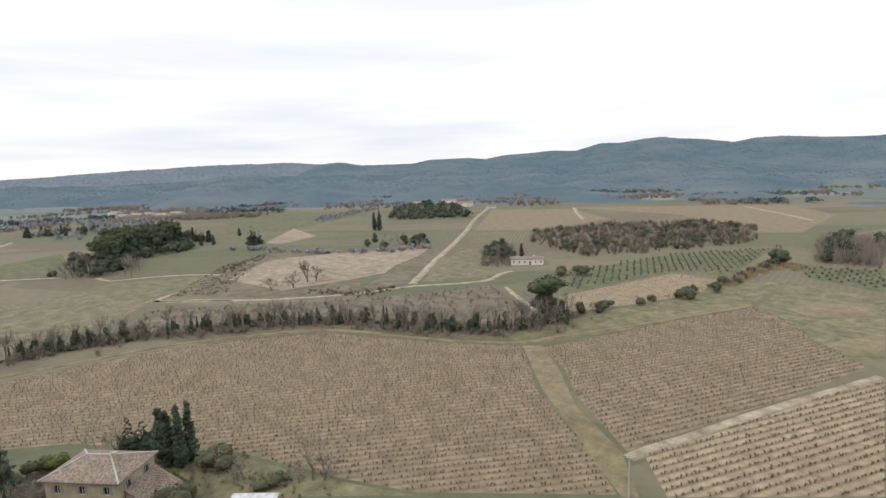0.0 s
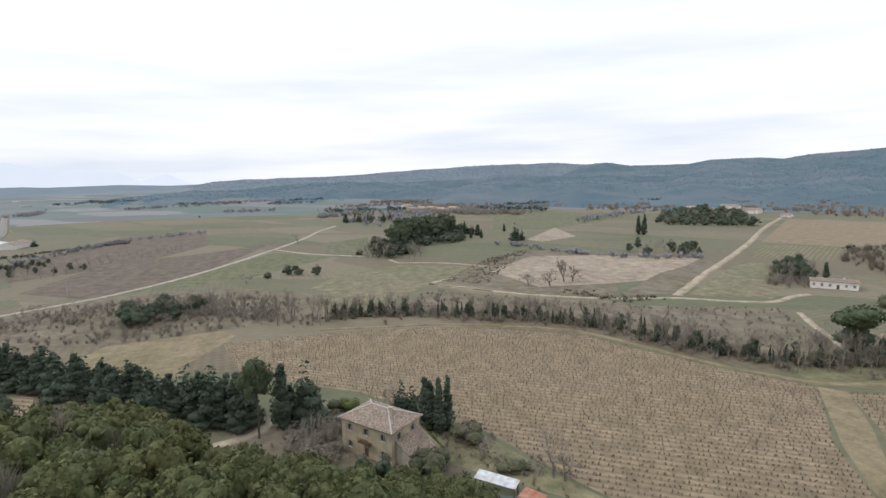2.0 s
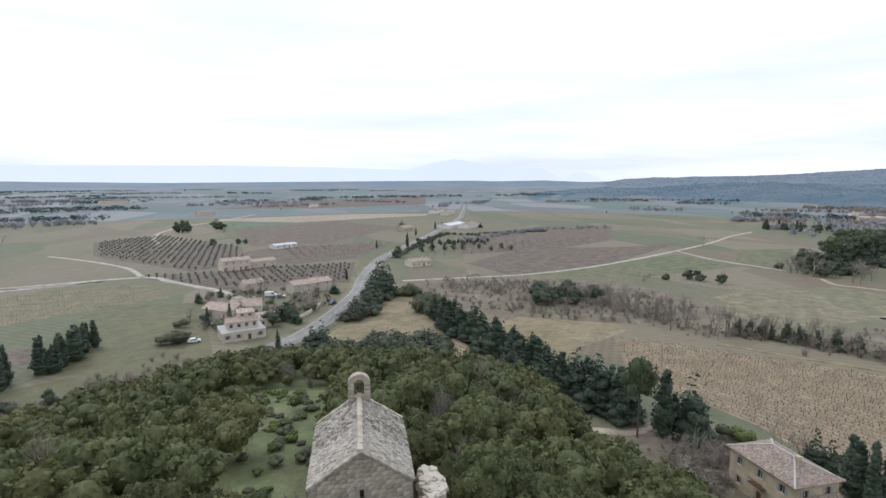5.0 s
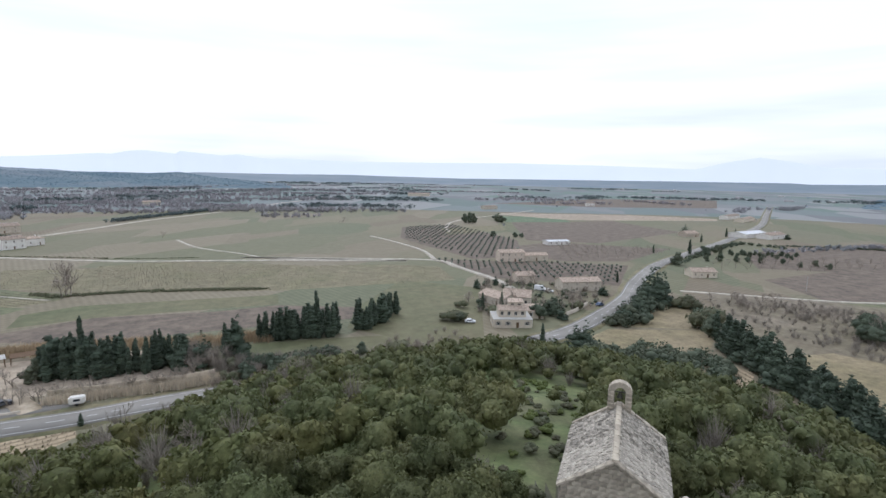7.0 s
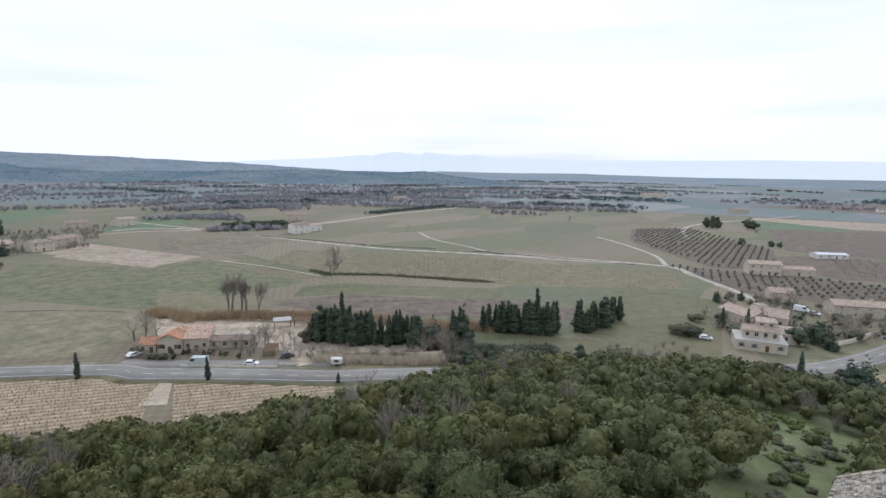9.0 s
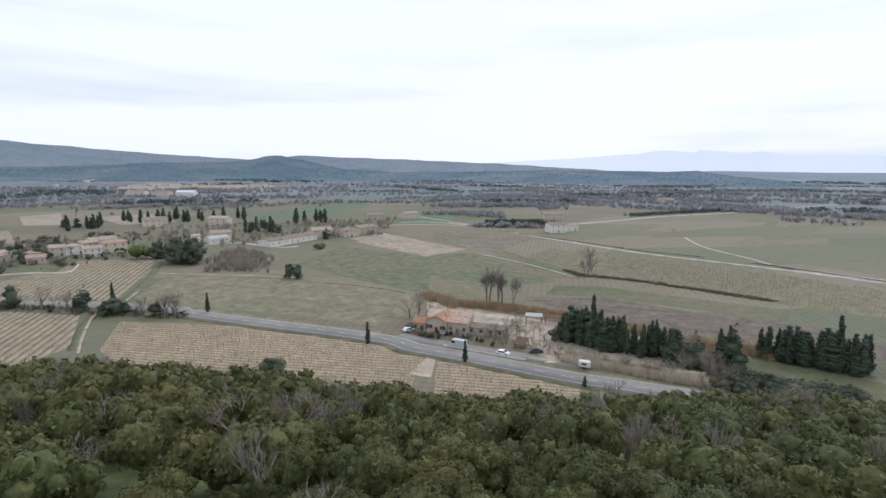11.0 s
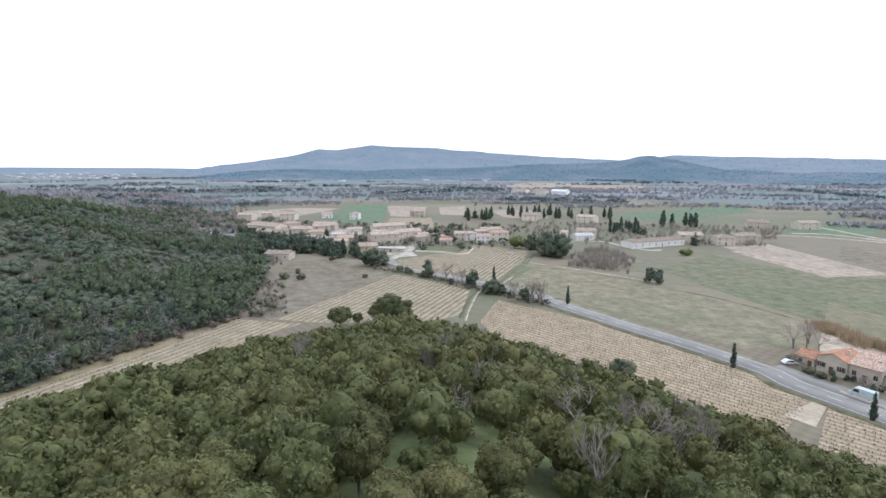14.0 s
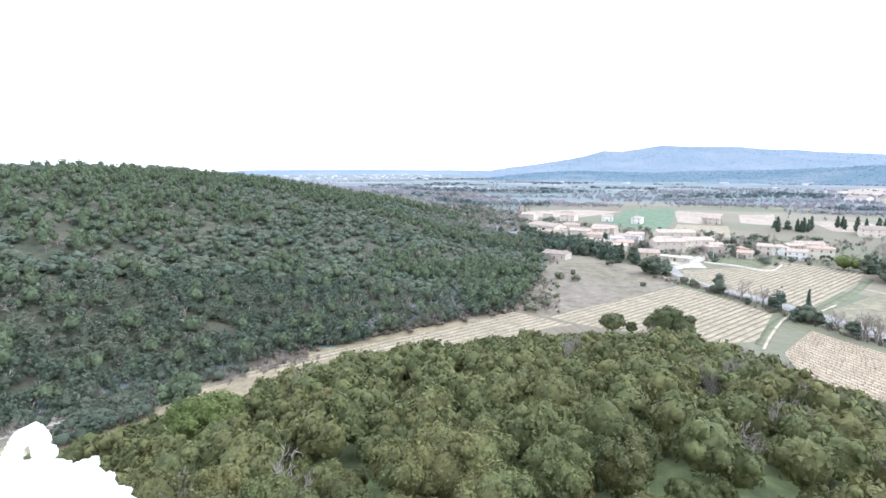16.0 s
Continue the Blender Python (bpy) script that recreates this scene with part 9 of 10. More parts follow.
# The village
VILLAGE = [
    ([(236.8, -387.3), (207.4, -378.0)], 14.0, 7.5, "cream", "pink_tile", 3, 4), ([(213.2, -359.4), (199.0, -355.4)], 9.0, 6.5, "ochre", "pink_tile", 2, 2), ([(208.5, -381.0), (197.5, -382.3)], 9.0, 4.5, "white", "pink_tile", 2, 3),
    ([(195.8, -382.5), (180.7, -387.5)], 10.0, 5.5, "cream", "pink_tile", 2, 3), ([(188.6, -406.9), (170.1, -409.2)], 12.0, 6.5, "pink", "pink_tile", 2, 4), ([(166.4, -338.3), (155.9, -339.5)], 9.0, 4.0, "cream", "pink_tile", 1, 3),
    ([(155.9, -339.5), (147.1, -343.0)], 9.0, 4.5, "white", "pink_tile", 2, 2), ([(142.9, -348.6), (133.0, -352.4)], 9.0, 4.5, "pink", "dull_tile", 2, 3), ([(113.5, -304.5), (100.8, -309.9)], 10.0, 6.0, "ochre", "pink_tile", 2, 3),
    ([(156.5, -377.9), (147.3, -379.0)], 9.0, 5.0, "white", "pink_tile", 2, 2), ([(147.0, -385.2), (141.0, -386.0)], 8.0, 4.5, "white", "pink_tile", 2, 2),
    ([(117.3, -349.0), (101.6, -361.4)], 11.0, 7.0, "pink", "pink_tile", 2, 6), ([(104.6, -372.3), (90.1, -385.9)], 11.0, 6.5, "cream", "pink_tile", 2, 6), ([(132.3, -400.0), (110.3, -416.5)], 12.0, 7.0, "cream", "pink_tile", 2, 5),
    ([(89.4, -368.4), (81.7, -375.0)], 8.0, 4.0, "pink", "pink_tile", 1, 2), ([(71.1, -359.7), (62.4, -360.7)], 8.0, 3.6, "cream", "dull_tile", 1, 3), ([(64.5, -382.9), (56.1, -383.9)], 9.0, 5.5, "cream", "pink_tile", 2, 2),
    ([(46.8, -373.4), (36.6, -374.6)], 9.0, 5.0, "white", "pink_tile", 2, 3), ([(37.7, -386.1), (24.2, -387.7)], 10.0, 6.5, "cream", "dull_tile", 2, 3), ([(-14.3, -404.7), (-19.5, -405.3)], 7.0, 6.0, "white", "pink_tile", 2, 1),
    ([(-26.9, -412.7), (-41.2, -414.4)], 10.0, 6.5, "cream", "pink_tile", 2, 3), ([(-100.1, -408.7), (-116.8, -410.7)], 12.0, 5.5, "cream", "pink_tile", 2, 3), ([(-122.7, -399.3), (-135.5, -400.8)], 11.0, 5.5, "cream", "tile", 2, 3),
    ([(-139.7, -413.4), (-158.0, -422.0)], 11.0, 5.0, "pink", "tile", 2, 3), ([(302.0, -477.1), (287.3, -479.0)], 12.0, 6.0, "cream", "pink_tile", 2, 3), ([(263.8, -492.4), (248.6, -494.4)], 12.0, 6.0, "cream", "pink_tile", 2, 3),
    ([(196.4, -512.1), (186.9, -513.3)], 11.0, 6.0, "white", "pink_tile", 2, 2), ([(137.9, -555.3), (127.0, -556.8)], 12.0, 6.0, "cream", "pink_tile", 2, 2), ([(19.6, -535.6), (4.6, -537.6)], 14.0, 6.0, "cream", "tile", 2, 3),
    ([(-294.9, -356.8), (-309.2, -353.5)], 12.0, 7.0, "white", "tile", 2, 3), ([(-314.9, -360.1), (-327.6, -358.1)], 10.0, 5.0, "white", "pink_tile", 1, 2), ([(-33.1, -536.6), (-48.8, -527.9)], 12.0, 6.0, "cream", "pink_tile", 2, 3), ([(-364.1, -453.9), (-384.0, -443.4)], 14.0, 6.0, "cream", "tile", 2, 3),
    ([(63.0, -1050.8), (34.1, -1038.4)], 20.0, 7.0, "white", "tile", 1, 4), ([(23.1, -1033.7), (-2.8, -1022.5)], 20.0, 8.0, "cream", "tile", 2, 3), ([(-13.9, -1017.7), (-41.8, -1005.7)], 20.0, 8.0, "white", "metal_white", 1, 3), ([(-185.2, -521.7), (-202.3, -519.1)], 12.0, 5.0, "cream", "tile", 2, 3), ([(-225.1, -513.6), (-243.3, -517.8)], 12.0, 6.0, "cream", "pink_tile", 2, 3),
    ([(169.4, -345.0), (157.7, -349.2)], 8.0, 4.2, "cream", "pink_tile", 1, 3), ([(198.7, -385.8), (188.9, -393.3)], 9.0, 5.5, "cream", "tile", 2, 3), ([(184.2, -399.0), (173.2, -407.0)], 9.0, 6.0, "pink", "pink_tile", 2, 3), ([(148.1, -343.7), (139.2, -349.9)], 8.0, 4.0, "cream", "tile", 1, 3),
    ([(148.6, -378.5), (143.9, -383.7)], 7.0, 5.0, "white", "pink_tile", 2, 2), ([(156.5, -372.2), (151.1, -377.6)], 7.0, 4.5, "cream", "pink_tile", 2, 2), ([(197.6, -360.7), (190.2, -363.4)], 8.0, 4.5, "pink", "tile", 2, 2), ([(90.1, -376.8), (83.6, -382.3)], 8.0, 4.5, "cream", "pink_tile", 2, 2),
    ([(75.2, -379.1), (68.2, -381.7)], 7.0, 3.4, "pink", "dull_tile", 1, 2), ([(63.9, -386.3), (56.8, -388.9)], 7.0, 3.6, "cream", "tile", 1, 2), ([(50.0, -400.9), (41.4, -407.3)], 8.0, 5.0, "cream", "pink_tile", 2, 3), ([(17.4, -551.0), (0.1, -557.4)], 12.0, 5.0, "cream", "tile", 1, 3),
    ([(143.5, -560.7), (127.1, -566.8)], 12.0, 5.0, "cream", "tile", 1, 3), ([(291.7, -505.6), (281.3, -509.5)], 11.0, 5.0, "cream", "pink_tile", 2, 2), ([(228.5, -515.7), (218.3, -519.5)], 11.0, 5.0, "white", "pink_tile", 1, 3), ([(279.3, -524.1), (267.5, -528.6)], 11.0, 5.0, "cream", "tile", 2, 2),
    ([(150.3, -356.2), (141.7, -360.6)], 7.0, 6.0, "white", "concrete", 2, 2), ([(154.3, -397.6), (143.6, -403.1)], 8.0, 4.5, "white", "pink_tile", 1, 2), ([(142.7, -335.2), (132.1, -340.7)], 8.0, 3.8, "cream", "pink_tile", 1, 2),
    ([(118.5, -362.1), (109.2, -366.9)], 8.0, 5.5, "cream", "pink_tile", 2, 2), ([(56.3, -385.6), (47.0, -390.5)], 8.0, 5.2, "white", "pink_tile", 2, 2), ([(47.0, -408.9), (31.4, -416.9)], 9.0, 5.6, "cream", "pink_tile", 2, 3),
    ([(-25.6, -402.8), (-39.3, -409.8)], 9.0, 3.6, "white", "concrete", 1, 3), ([(98.9, -388.2), (92.2, -391.6)], 7.0, 4.0, "pink", "dull_tile", 1, 2), ([(222.2, -420.0), (209.0, -426.0)], 9.0, 5.0, "cream", "pink_tile", 1, 2),
    ([(176.0, -372.0), (165.5, -377.0)], 8.0, 4.8, "cream", "dull_tile", 1, 2), ([(127.0, -381.0), (118.0, -386.5)], 8.0, 5.0, "white", "pink_tile", 1, 2), ([(248.0, -405.0), (238.0, -409.0)], 8.0, 5.0, "pink", "pink_tile", 1, 2),
]
for k, (ab, dp, hh, wl_, rf, rw, by) in enumerate(VILLAGE):
    tone = {"cream": "cream", "white": "white", "pink": "pinkish", "ochre": "ochre"}[wl_]
    kind_ = {"pink_tile": "pale pink tile", "dull_tile": "faded orange tile", "tile": "weathered tile", "metal_white": "pale sheet", "concrete": "pale flat"}[rf]
    house("village_house", *ab, dp, hh, f"{tone} {'one' if rw == 1 else 'two' if rw == 2 else 'three'}-storey village house with a {kind_} roof", wl_, rf, "hip" if k % 4 == 2 else "gable", 0.32, rows=rw, bays=min(by, 4), side_bays=1, chimney=k % 3 == 0)
house("long_store", *[(-61.0, -369.9), (-100.5, -396.6)], 12.0, 4.2, "long open-fronted store with a weathered tile roof", "white", "tile", "gable", 0.2, rows=1, bays=8, chimney=False, category="barn")
house("flat_shed", *[(105.3, -322.5), (87.4, -322.4)], 5.0, 2.6, "long flat-roofed dark shed beside the square", "rubble", "concrete", "lean", 0.03, rows=1, bays=3, side_bays=1, chimney=False, category="shed")
house("field_barn", *[(161.3, -280.6), (146.7, -282.2)], 10.0, 3.6, "low brown barn with a dark opening", "rubble", "tile", "gable", 0.3, rows=1, bays=3, chimney=False, category="barn")

# Farms to the north
house("white_house", *[(37.9, 298.4), (56.3, 297.0)], 9.0, 3.4, "long low white house beneath the copse", "white", "tile", "gable", 0.16, rows=1, bays=6)
HILLTOP = [([(-49.3, 828.4), (-30.2, 819.7)], 14.0, 5.0, "ochre", "pink_tile"), ([(-27.5, 818.4), (-14.1, 812.3)], 12.0, 4.0, "cream", "pink_tile"), ([(-6.3, 834.7), (15.1, 824.6)], 14.0, 7.5, "white", "tile"), ([(16.3, 798.5), (39.0, 788.1)], 14.0, 5.0, "white", "tile"), ([(60.0, 742.9), (70.6, 738.1)], 9.0, 2.6, "white", "tile")]
for ab, dp, hh, wl_, rf in HILLTOP:
    house("hilltop_farm", *ab, dp, hh, "pale farm building among trees on the rise", wl_, rf, "gable", 0.3, rows=2, bays=3, chimney=False)
for ab, wl_ in (([(-467.7, 741.9), (-450.5, 736.2)], "cream"), ([(-457.3, 755.7), (-438.9, 749.4)], "pink"), ([(-445.5, 769.6), (-429.0, 763.8)], "cream"), ([(-409.9, 739.5), (-393.3, 733.9)], "cream"), ([(-402.3, 763.6), (-384.2, 757.3)], "pink"), ([(-525.9, 817.0), (-509.9, 811.3)], "white"), ([(-1574.9, 1366.9), (-1526.0, 1365.5)], "white")):
    house("far_house", *ab, 12.0, 6.0, "small far house among bare trees", wl_, "pink_tile", "gable", 0.3, rows=2, bays=2, side_bays=1, chimney=False)

# The far town on the plain: pale blocks
def far_town():
    rng = np.random.RandomState(91)
    parts_ = []
    for low_b, high_b, near_r, far_r, n in ((311, 336, 2300, 4300, 190), (224, 300, 1500, 2600, 26), (150, 215, 1500, 3600, 26)):
        for k in range(n):
            b, r = radians(rng.uniform(low_b, high_b)), near_r * (far_r / near_r) ** rng.uniform()
            w, d, h, a = rng.uniform(8, 26), rng.uniform(7, 12), rng.uniform(3, 6), rng.uniform(0, 3.1)
            x, y = np.array([-w, w, w, -w]) / 2, np.array([-d, -d, d, d]) / 2
            px, py = r * math.cos(b) + x * math.cos(a) - y * math.sin(a), r * math.sin(b) + x * math.sin(a) + y * math.cos(a)
            mid_x, mid_y = px.mean(), py.mean()
            rx, ry = mid_x + np.array([-1, 1]) * w / 2 * math.cos(a), mid_y + np.array([-1, 1]) * w / 2 * math.sin(a)
            v = np.concatenate([np.stack([px, py, np.full(4, -0.5)], 1), np.stack([px, py, np.full(4, h)], 1), np.stack([rx, ry, np.full(2, h + d * 0.16)], 1)])
            f = [(0, 1, 5), (0, 5, 4), (1, 2, 6), (1, 6, 5), (2, 3, 7), (2, 7, 6), (3, 0, 4), (3, 4, 7), (4, 5, 9), (4, 9, 8), (6, 7, 8), (6, 8, 9), (5, 6, 9), (7, 4, 8)]
            parts_.append((v, f))
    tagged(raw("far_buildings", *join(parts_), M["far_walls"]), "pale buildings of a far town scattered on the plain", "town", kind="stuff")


far_town()

# ---- the chapel ----
AX = radians(170.15)
RIDGE_Z, EAVE_Z, HALF = 39.0, 36.75, 3.3
NEAR, FAR = 31.4, 40.4
chapel = new("chapel")
chapel.matrix_world = Matrix.Translation((NEAR * math.cos(AX), NEAR * math.sin(AX), 0)) @ Matrix.Rotation(AX, 4, "Z")
tagged(chapel, "small grey stone chapel with a slab roof and belfry", "chapel")
LEN = FAR - NEAR
# local x runs along the nave away from the camera, y to its left
bm = bmesh.new()
slit = (HALF - 0.15, HALF + 0.12, 8.2, 8.95)
wall_panel(bm, (0, -HALF), (0, HALF), 27.5, EAVE_Z, [slit], depth=0.5, out=Vector((-1, 0, 0)))
wall_panel(bm, (0, HALF), (LEN, HALF), 27.5, EAVE_Z, [], out=Vector((0, 1, 0)))
wall_panel(bm, (LEN, -HALF), (0, -HALF), 27.5, EAVE_Z, [], out=Vector((0, -1, 0)))
wall_panel(bm, (LEN, HALF), (LEN, -HALF), 27.5, EAVE_Z, [], out=Vector((1, 0, 0)))
for x in (0.0, LEN):
    bm.faces.new([bm.verts.new(c) for c in ((x, -HALF, EAVE_Z), (x, HALF, EAVE_Z), (x, 0, RIDGE_Z - 0.05))])
part("wall", bm, M["limestone"], chapel)
bm = boxed(0.45, 0.5, -0.2, 0.2, 35.5, 36.6)
part("slit_window", bm, M["pane"], chapel, "dark narrow slit window")
bm = bmesh.new()
for s in (-1, 1):
    slab(bm, [(0.3, 0, RIDGE_Z - 0.1), (LEN - 0.3, 0, RIDGE_Z - 0.1), (LEN - 0.3, s * (HALF + 0.05), EAVE_Z - 0.1), (0.3, s * (HALF + 0.05), EAVE_Z - 0.1)][::s], 0.1)
roof_bed = part("roof", bm, M["lauze"], chapel)


def stone_mesh(name, lx, ly, lz, mat, rng, rough=0.06):
    """A squared stone with worn, uneven edges."""
    b = bmesh.new()
    box(b, -lx / 2, lx / 2, -ly / 2, ly / 2, -lz / 2, lz / 2)
    bmesh.ops.bevel(b, geom=b.edges[:], offset=min(lx, ly, lz) * 0.16, segments=1, affect="EDGES")
    for v in b.verts:
        v.co += Vector(rng.uniform(-rough, rough, 3)) * min(lx, ly, lz)
    me = bpy.data.meshes.new(name)
    b.to_mesh(me)
    b.free()
    me.materials.append(mat)
    return me


CRNG = np.random.RandomState(61)
SLABS = [stone_mesh("slab", CRNG.uniform(0.3, 0.44), 0.42, CRNG.uniform(0.05, 0.12), M["lauze"], CRNG, 0.34) for i in range(9)]
slope = math.hypot(HALF + 0.1, RIDGE_Z - EAVE_Z)
tilt = math.atan2(RIDGE_Z - EAVE_Z, HALF + 0.1)
SLAB_V = [np.array([v.co[:] for v in me.vertices]) for me in SLABS]
SLAB_F = [np.array([list(t.vertices) for t in me.loop_triangles]) for me in SLABS if me.calc_loop_triangles() is None]
far_slabs = []
for s in (-1, 1):
    rows_, n = 13, 26
    for j in range(rows_):
        dist = slope * (j + 0.5) / rows_
        for i in range(n):
            x = 0.25 + (LEN - 0.5) * (i + 0.5 + (0.25 if j % 2 else -0.25)) / n
            y, z = s * dist * math.cos(tilt), RIDGE_Z - dist * math.sin(tilt) + 0.03 + CRNG.uniform(-0.022, 0.022)
            m = Matrix.Translation((x, y, z)) @ Matrix.Rotation(-s * (tilt - 0.09), 4, "X") @ Matrix.Rotation(CRNG.uniform(-0.16, 0.16), 4, "Z")
            k = CRNG.randint(9)
            if i < 11:
                shared("slab", SLABS[k], roof_bed, m)
            else:
                q = np.array(m)
                far_slabs.append((SLAB_V[k] @ q[:3, :3].T + q[:3, 3], SLAB_F[k]))
tagged(raw("slabwork", *join(far_slabs), M["lauze_far"], roof_bed), kind="stuff")
CAPS = [stone_mesh("cap_stone", 0.85, 0.4, 0.22, M["limestone"], CRNG, 0.15) for i in range(3)]
for i in range(11):
    shared("ridge_stone", CAPS[i % 3], roof_bed, Matrix.Translation((0.4 + i * 0.81, 0, RIDGE_Z + 0.1)))
COPES = [stone_mesh("coping", 0.42, 0.66, 0.16, M["limestone"], CRNG, 0.2) for i in range(3)]
for s in (-1, 1):
    for end in (0.05, LEN - 0.05):
        for i in range(6):
            dist = slope * (i + 0.5) / 6
            shared("coping_stone", COPES[i % 3], chapel, Matrix.Translation((end, s * dist * math.cos(tilt), RIDGE_Z - dist * math.sin(tilt) + 0.06)) @ Matrix.Rotation(-s * tilt, 4, "X"))
BLOCKS = [stone_mesh("block", 0.1, w_ * 1.03, 0.3, M["limestone"], CRNG, 0.12) for w_ in (0.38, 0.46, 0.55, 0.64)]
z = EAVE_Z - 2.4
while z < RIDGE_Z - 0.3:
    half = HALF if z < EAVE_Z else HALF * (RIDGE_Z - z - 0.1) / (RIDGE_Z - EAVE_Z)
    y = -half + CRNG.uniform(0, 0.25)
    while y < half - 0.2:
        k = CRNG.randint(4)
        w_ = (0.38, 0.46, 0.55, 0.64)[k]
        if not (abs(y + w_ / 2 + 0.015) < 0.42 and 35.6 < z < 36.55):
            shared("block", BLOCKS[k], chapel, Matrix.Translation((CRNG.uniform(-0.025, 0.01), y + w_ / 2, z)))
        y += w_ + 0.03
    z += 0.31


def belfry():
    """A bell gable: two piers and a round arch, cut from one thick wall."""
    bm = bmesh.new()
    wide, thick, base, spring, r = 1.7, 0.6, RIDGE_Z - 1.0, RIDGE_Z + 1.1, 0.4
    outer, inner = [(-wide / 2, base)], []
    steps = 10
    top = spring + 0.02
    for i in range(steps + 1):
        a = math.pi - math.pi * i / steps
        outer.append((wide / 2 * math.cos(a), top + 0.78 * math.sin(a)))
    outer.append((wide / 2, base))
    sill = RIDGE_Z - 0.05
    inner = [(-r, sill)] + [(r * math.cos(math.pi - math.pi * i / steps), spring + r * math.sin(math.pi * i / steps)) for i in range(steps + 1)] + [(r, sill)]
    n = len(outer)
    for x in (-thick / 2, thick / 2):
        o = [bm.verts.new((x, y, z)) for y, z in outer]
        q = [bm.verts.new((x, y, z)) for y, z in inner]
        for i in range(n - 1):
            bm.faces.new([o[i], o[i + 1], q[i + 1], q[i]])
        bm.faces.new([o[0], q[0], q[-1], o[-1]])
    for loop in (outer, inner):
        for i in range(len(loop)):
            (y0, z0), (y1, z1) = loop[i - 1], loop[i]
            bm.faces.new([bm.verts.new((-thick / 2, y0, z0)), bm.verts.new((thick / 2, y0, z0)), bm.verts.new((thick / 2, y1, z1)), bm.verts.new((-thick / 2, y1, z1))])
    bmesh.ops.remove_doubles(bm, verts=bm.verts[:], dist=0.001)
    bmesh.ops.recalc_face_normals(bm, faces=bm.faces[:])
    bmesh.ops.translate(bm, vec=(LEN - 0.35, 0, 0), verts=bm.verts[:])
    b = part("belfry", bm, M["limestone"], chapel, "small stone bell gable with an open arch")
    stones = [stone_mesh("voussoir", 0.63, 0.38, 0.22, M["limestone"], CRNG, 0.1) for i in range(3)]
    for i in range(9):
        a = math.pi * (i + 0.5) / 9
        shared("arch_stone", stones[i % 3], b, Matrix.Translation((LEN - 0.35, (wide / 2 - 0.1) * math.cos(a), top + 0.7 * math.sin(a))) @ Matrix.Rotation(a - math.pi / 2, 4, "X"))
    bell = bmesh.new()
    for z0, z1, r0, r1 in ((0.0, 0.1, 0.24, 0.2), (0.1, 0.34, 0.2, 0.13), (0.34, 0.42, 0.13, 0.05)):
        bmesh.ops.create_cone(bell, segments=14, radius1=r0, radius2=r1, depth=z1 - z0, cap_ends=True, matrix=Matrix.Translation((LEN - 0.35, 0, RIDGE_Z + 0.62 + (z0 + z1) / 2)))
    part("bell", bell, M["rust_iron"], b, "small dark bronze bell")
    yoke = bmesh.new()
    box(yoke, LEN - 0.4, LEN - 0.3, -0.42, 0.42, RIDGE_Z + 1.02, RIDGE_Z + 1.1)
    part("yoke", yoke, M["rust_iron"], b, "dark iron bar that holds the bell")
    piers = [stone_mesh("pier_stone", 0.64, 0.42, 0.3, M["limestone"], CRNG, 0.1) for i in range(3)]
    for s in (-1, 1):
        for i in range(5):
            shared("pier_stone", piers[i % 3], b, Matrix.Translation((LEN - 0.35, s * (wide / 2 - 0.2), RIDGE_Z - 0.25 + i * 0.32)))


belfry()


def ruin(name, pts, top, base, mat, label, n=90, rng=CRNG, size=0.45, extra=()):
    """A broken wall: a core of masonry with uneven stones along its top and face."""
    c = np.mean(pts, axis=0)
    ob = empty(name, c[0], c[1], 0, 0, label=label, category="ruin")
    local = [(x - c[0], y - c[1]) for x, y in pts]
    bm = bmesh.new()
    slab(bm, [(x, y, top) for x, y in local], top - base)
    bmesh.ops.recalc_face_normals(bm, faces=bm.faces[:])
    bmesh.ops.triangulate(bm, faces=bm.faces[:])
    part("core", bm, M[mat], ob)
    stones = [stone_mesh("stone", size * rng.uniform(0.8, 1.3), size * rng.uniform(0.7, 1.1), size * 0.6, M[mat], rng, 0.2) for i in range(6)]
    p = np.array(local)
    for i in range(n):
        k = rng.randint(len(p))
        q, t = p[k], rng.uniform()
        e = q + (p[(k + 1) % len(p)] - q) * t
        shared("stone", stones[rng.randint(6)], ob, Matrix.Translation((e[0] + rng.normal(0, 0.08), e[1] + rng.normal(0, 0.08), top + rng.uniform(-2.0, 0.12))) @ Matrix.Rotation(rng.uniform(0, 6), 4, "Z"))
    lo, hi = p.min(axis=0), p.max(axis=0)
    for i in range(n * 3):
        e = np.array([rng.uniform(lo[0], hi[0]), rng.uniform(lo[1], hi[1])])
        if inside(local, e[:1], e[1:])[0]:
            shared("stone", stones[rng.randint(6)], ob, Matrix.Translation((e[0], e[1], top + rng.uniform(-0.08, 0.1))) @ Matrix.Rotation(rng.uniform(0, 6), 4, "Z"))
    return ob


ruin("ruined_wall", [(-33.3, 9.9), (-33.5, 10.6), (-33.0, 11.0), (-30.4, 10.9), (-29.8, 9.6), (-31.3, 9.4)], 35.5, 27.0, "rubble", "broken pale rubble wall beside the chapel", n=40)
TOWER = [(40.9, -3.2), (40.3, -4.7), (39.1, -6.2), (37.7, -7.4), (36.8, -7.5), (36.3, -8.1), (35.8, -8.5), (33.9, -8.6), (32.9, -8.7), (31.6, -8.6), (29.8, -8.9), (27.1, -6.8), (31.5, -2.0)]
tower = ruin("ruined_tower", TOWER, 38.0, 26.0, "white_stone", "broken top of a pale limestone tower", n=70)


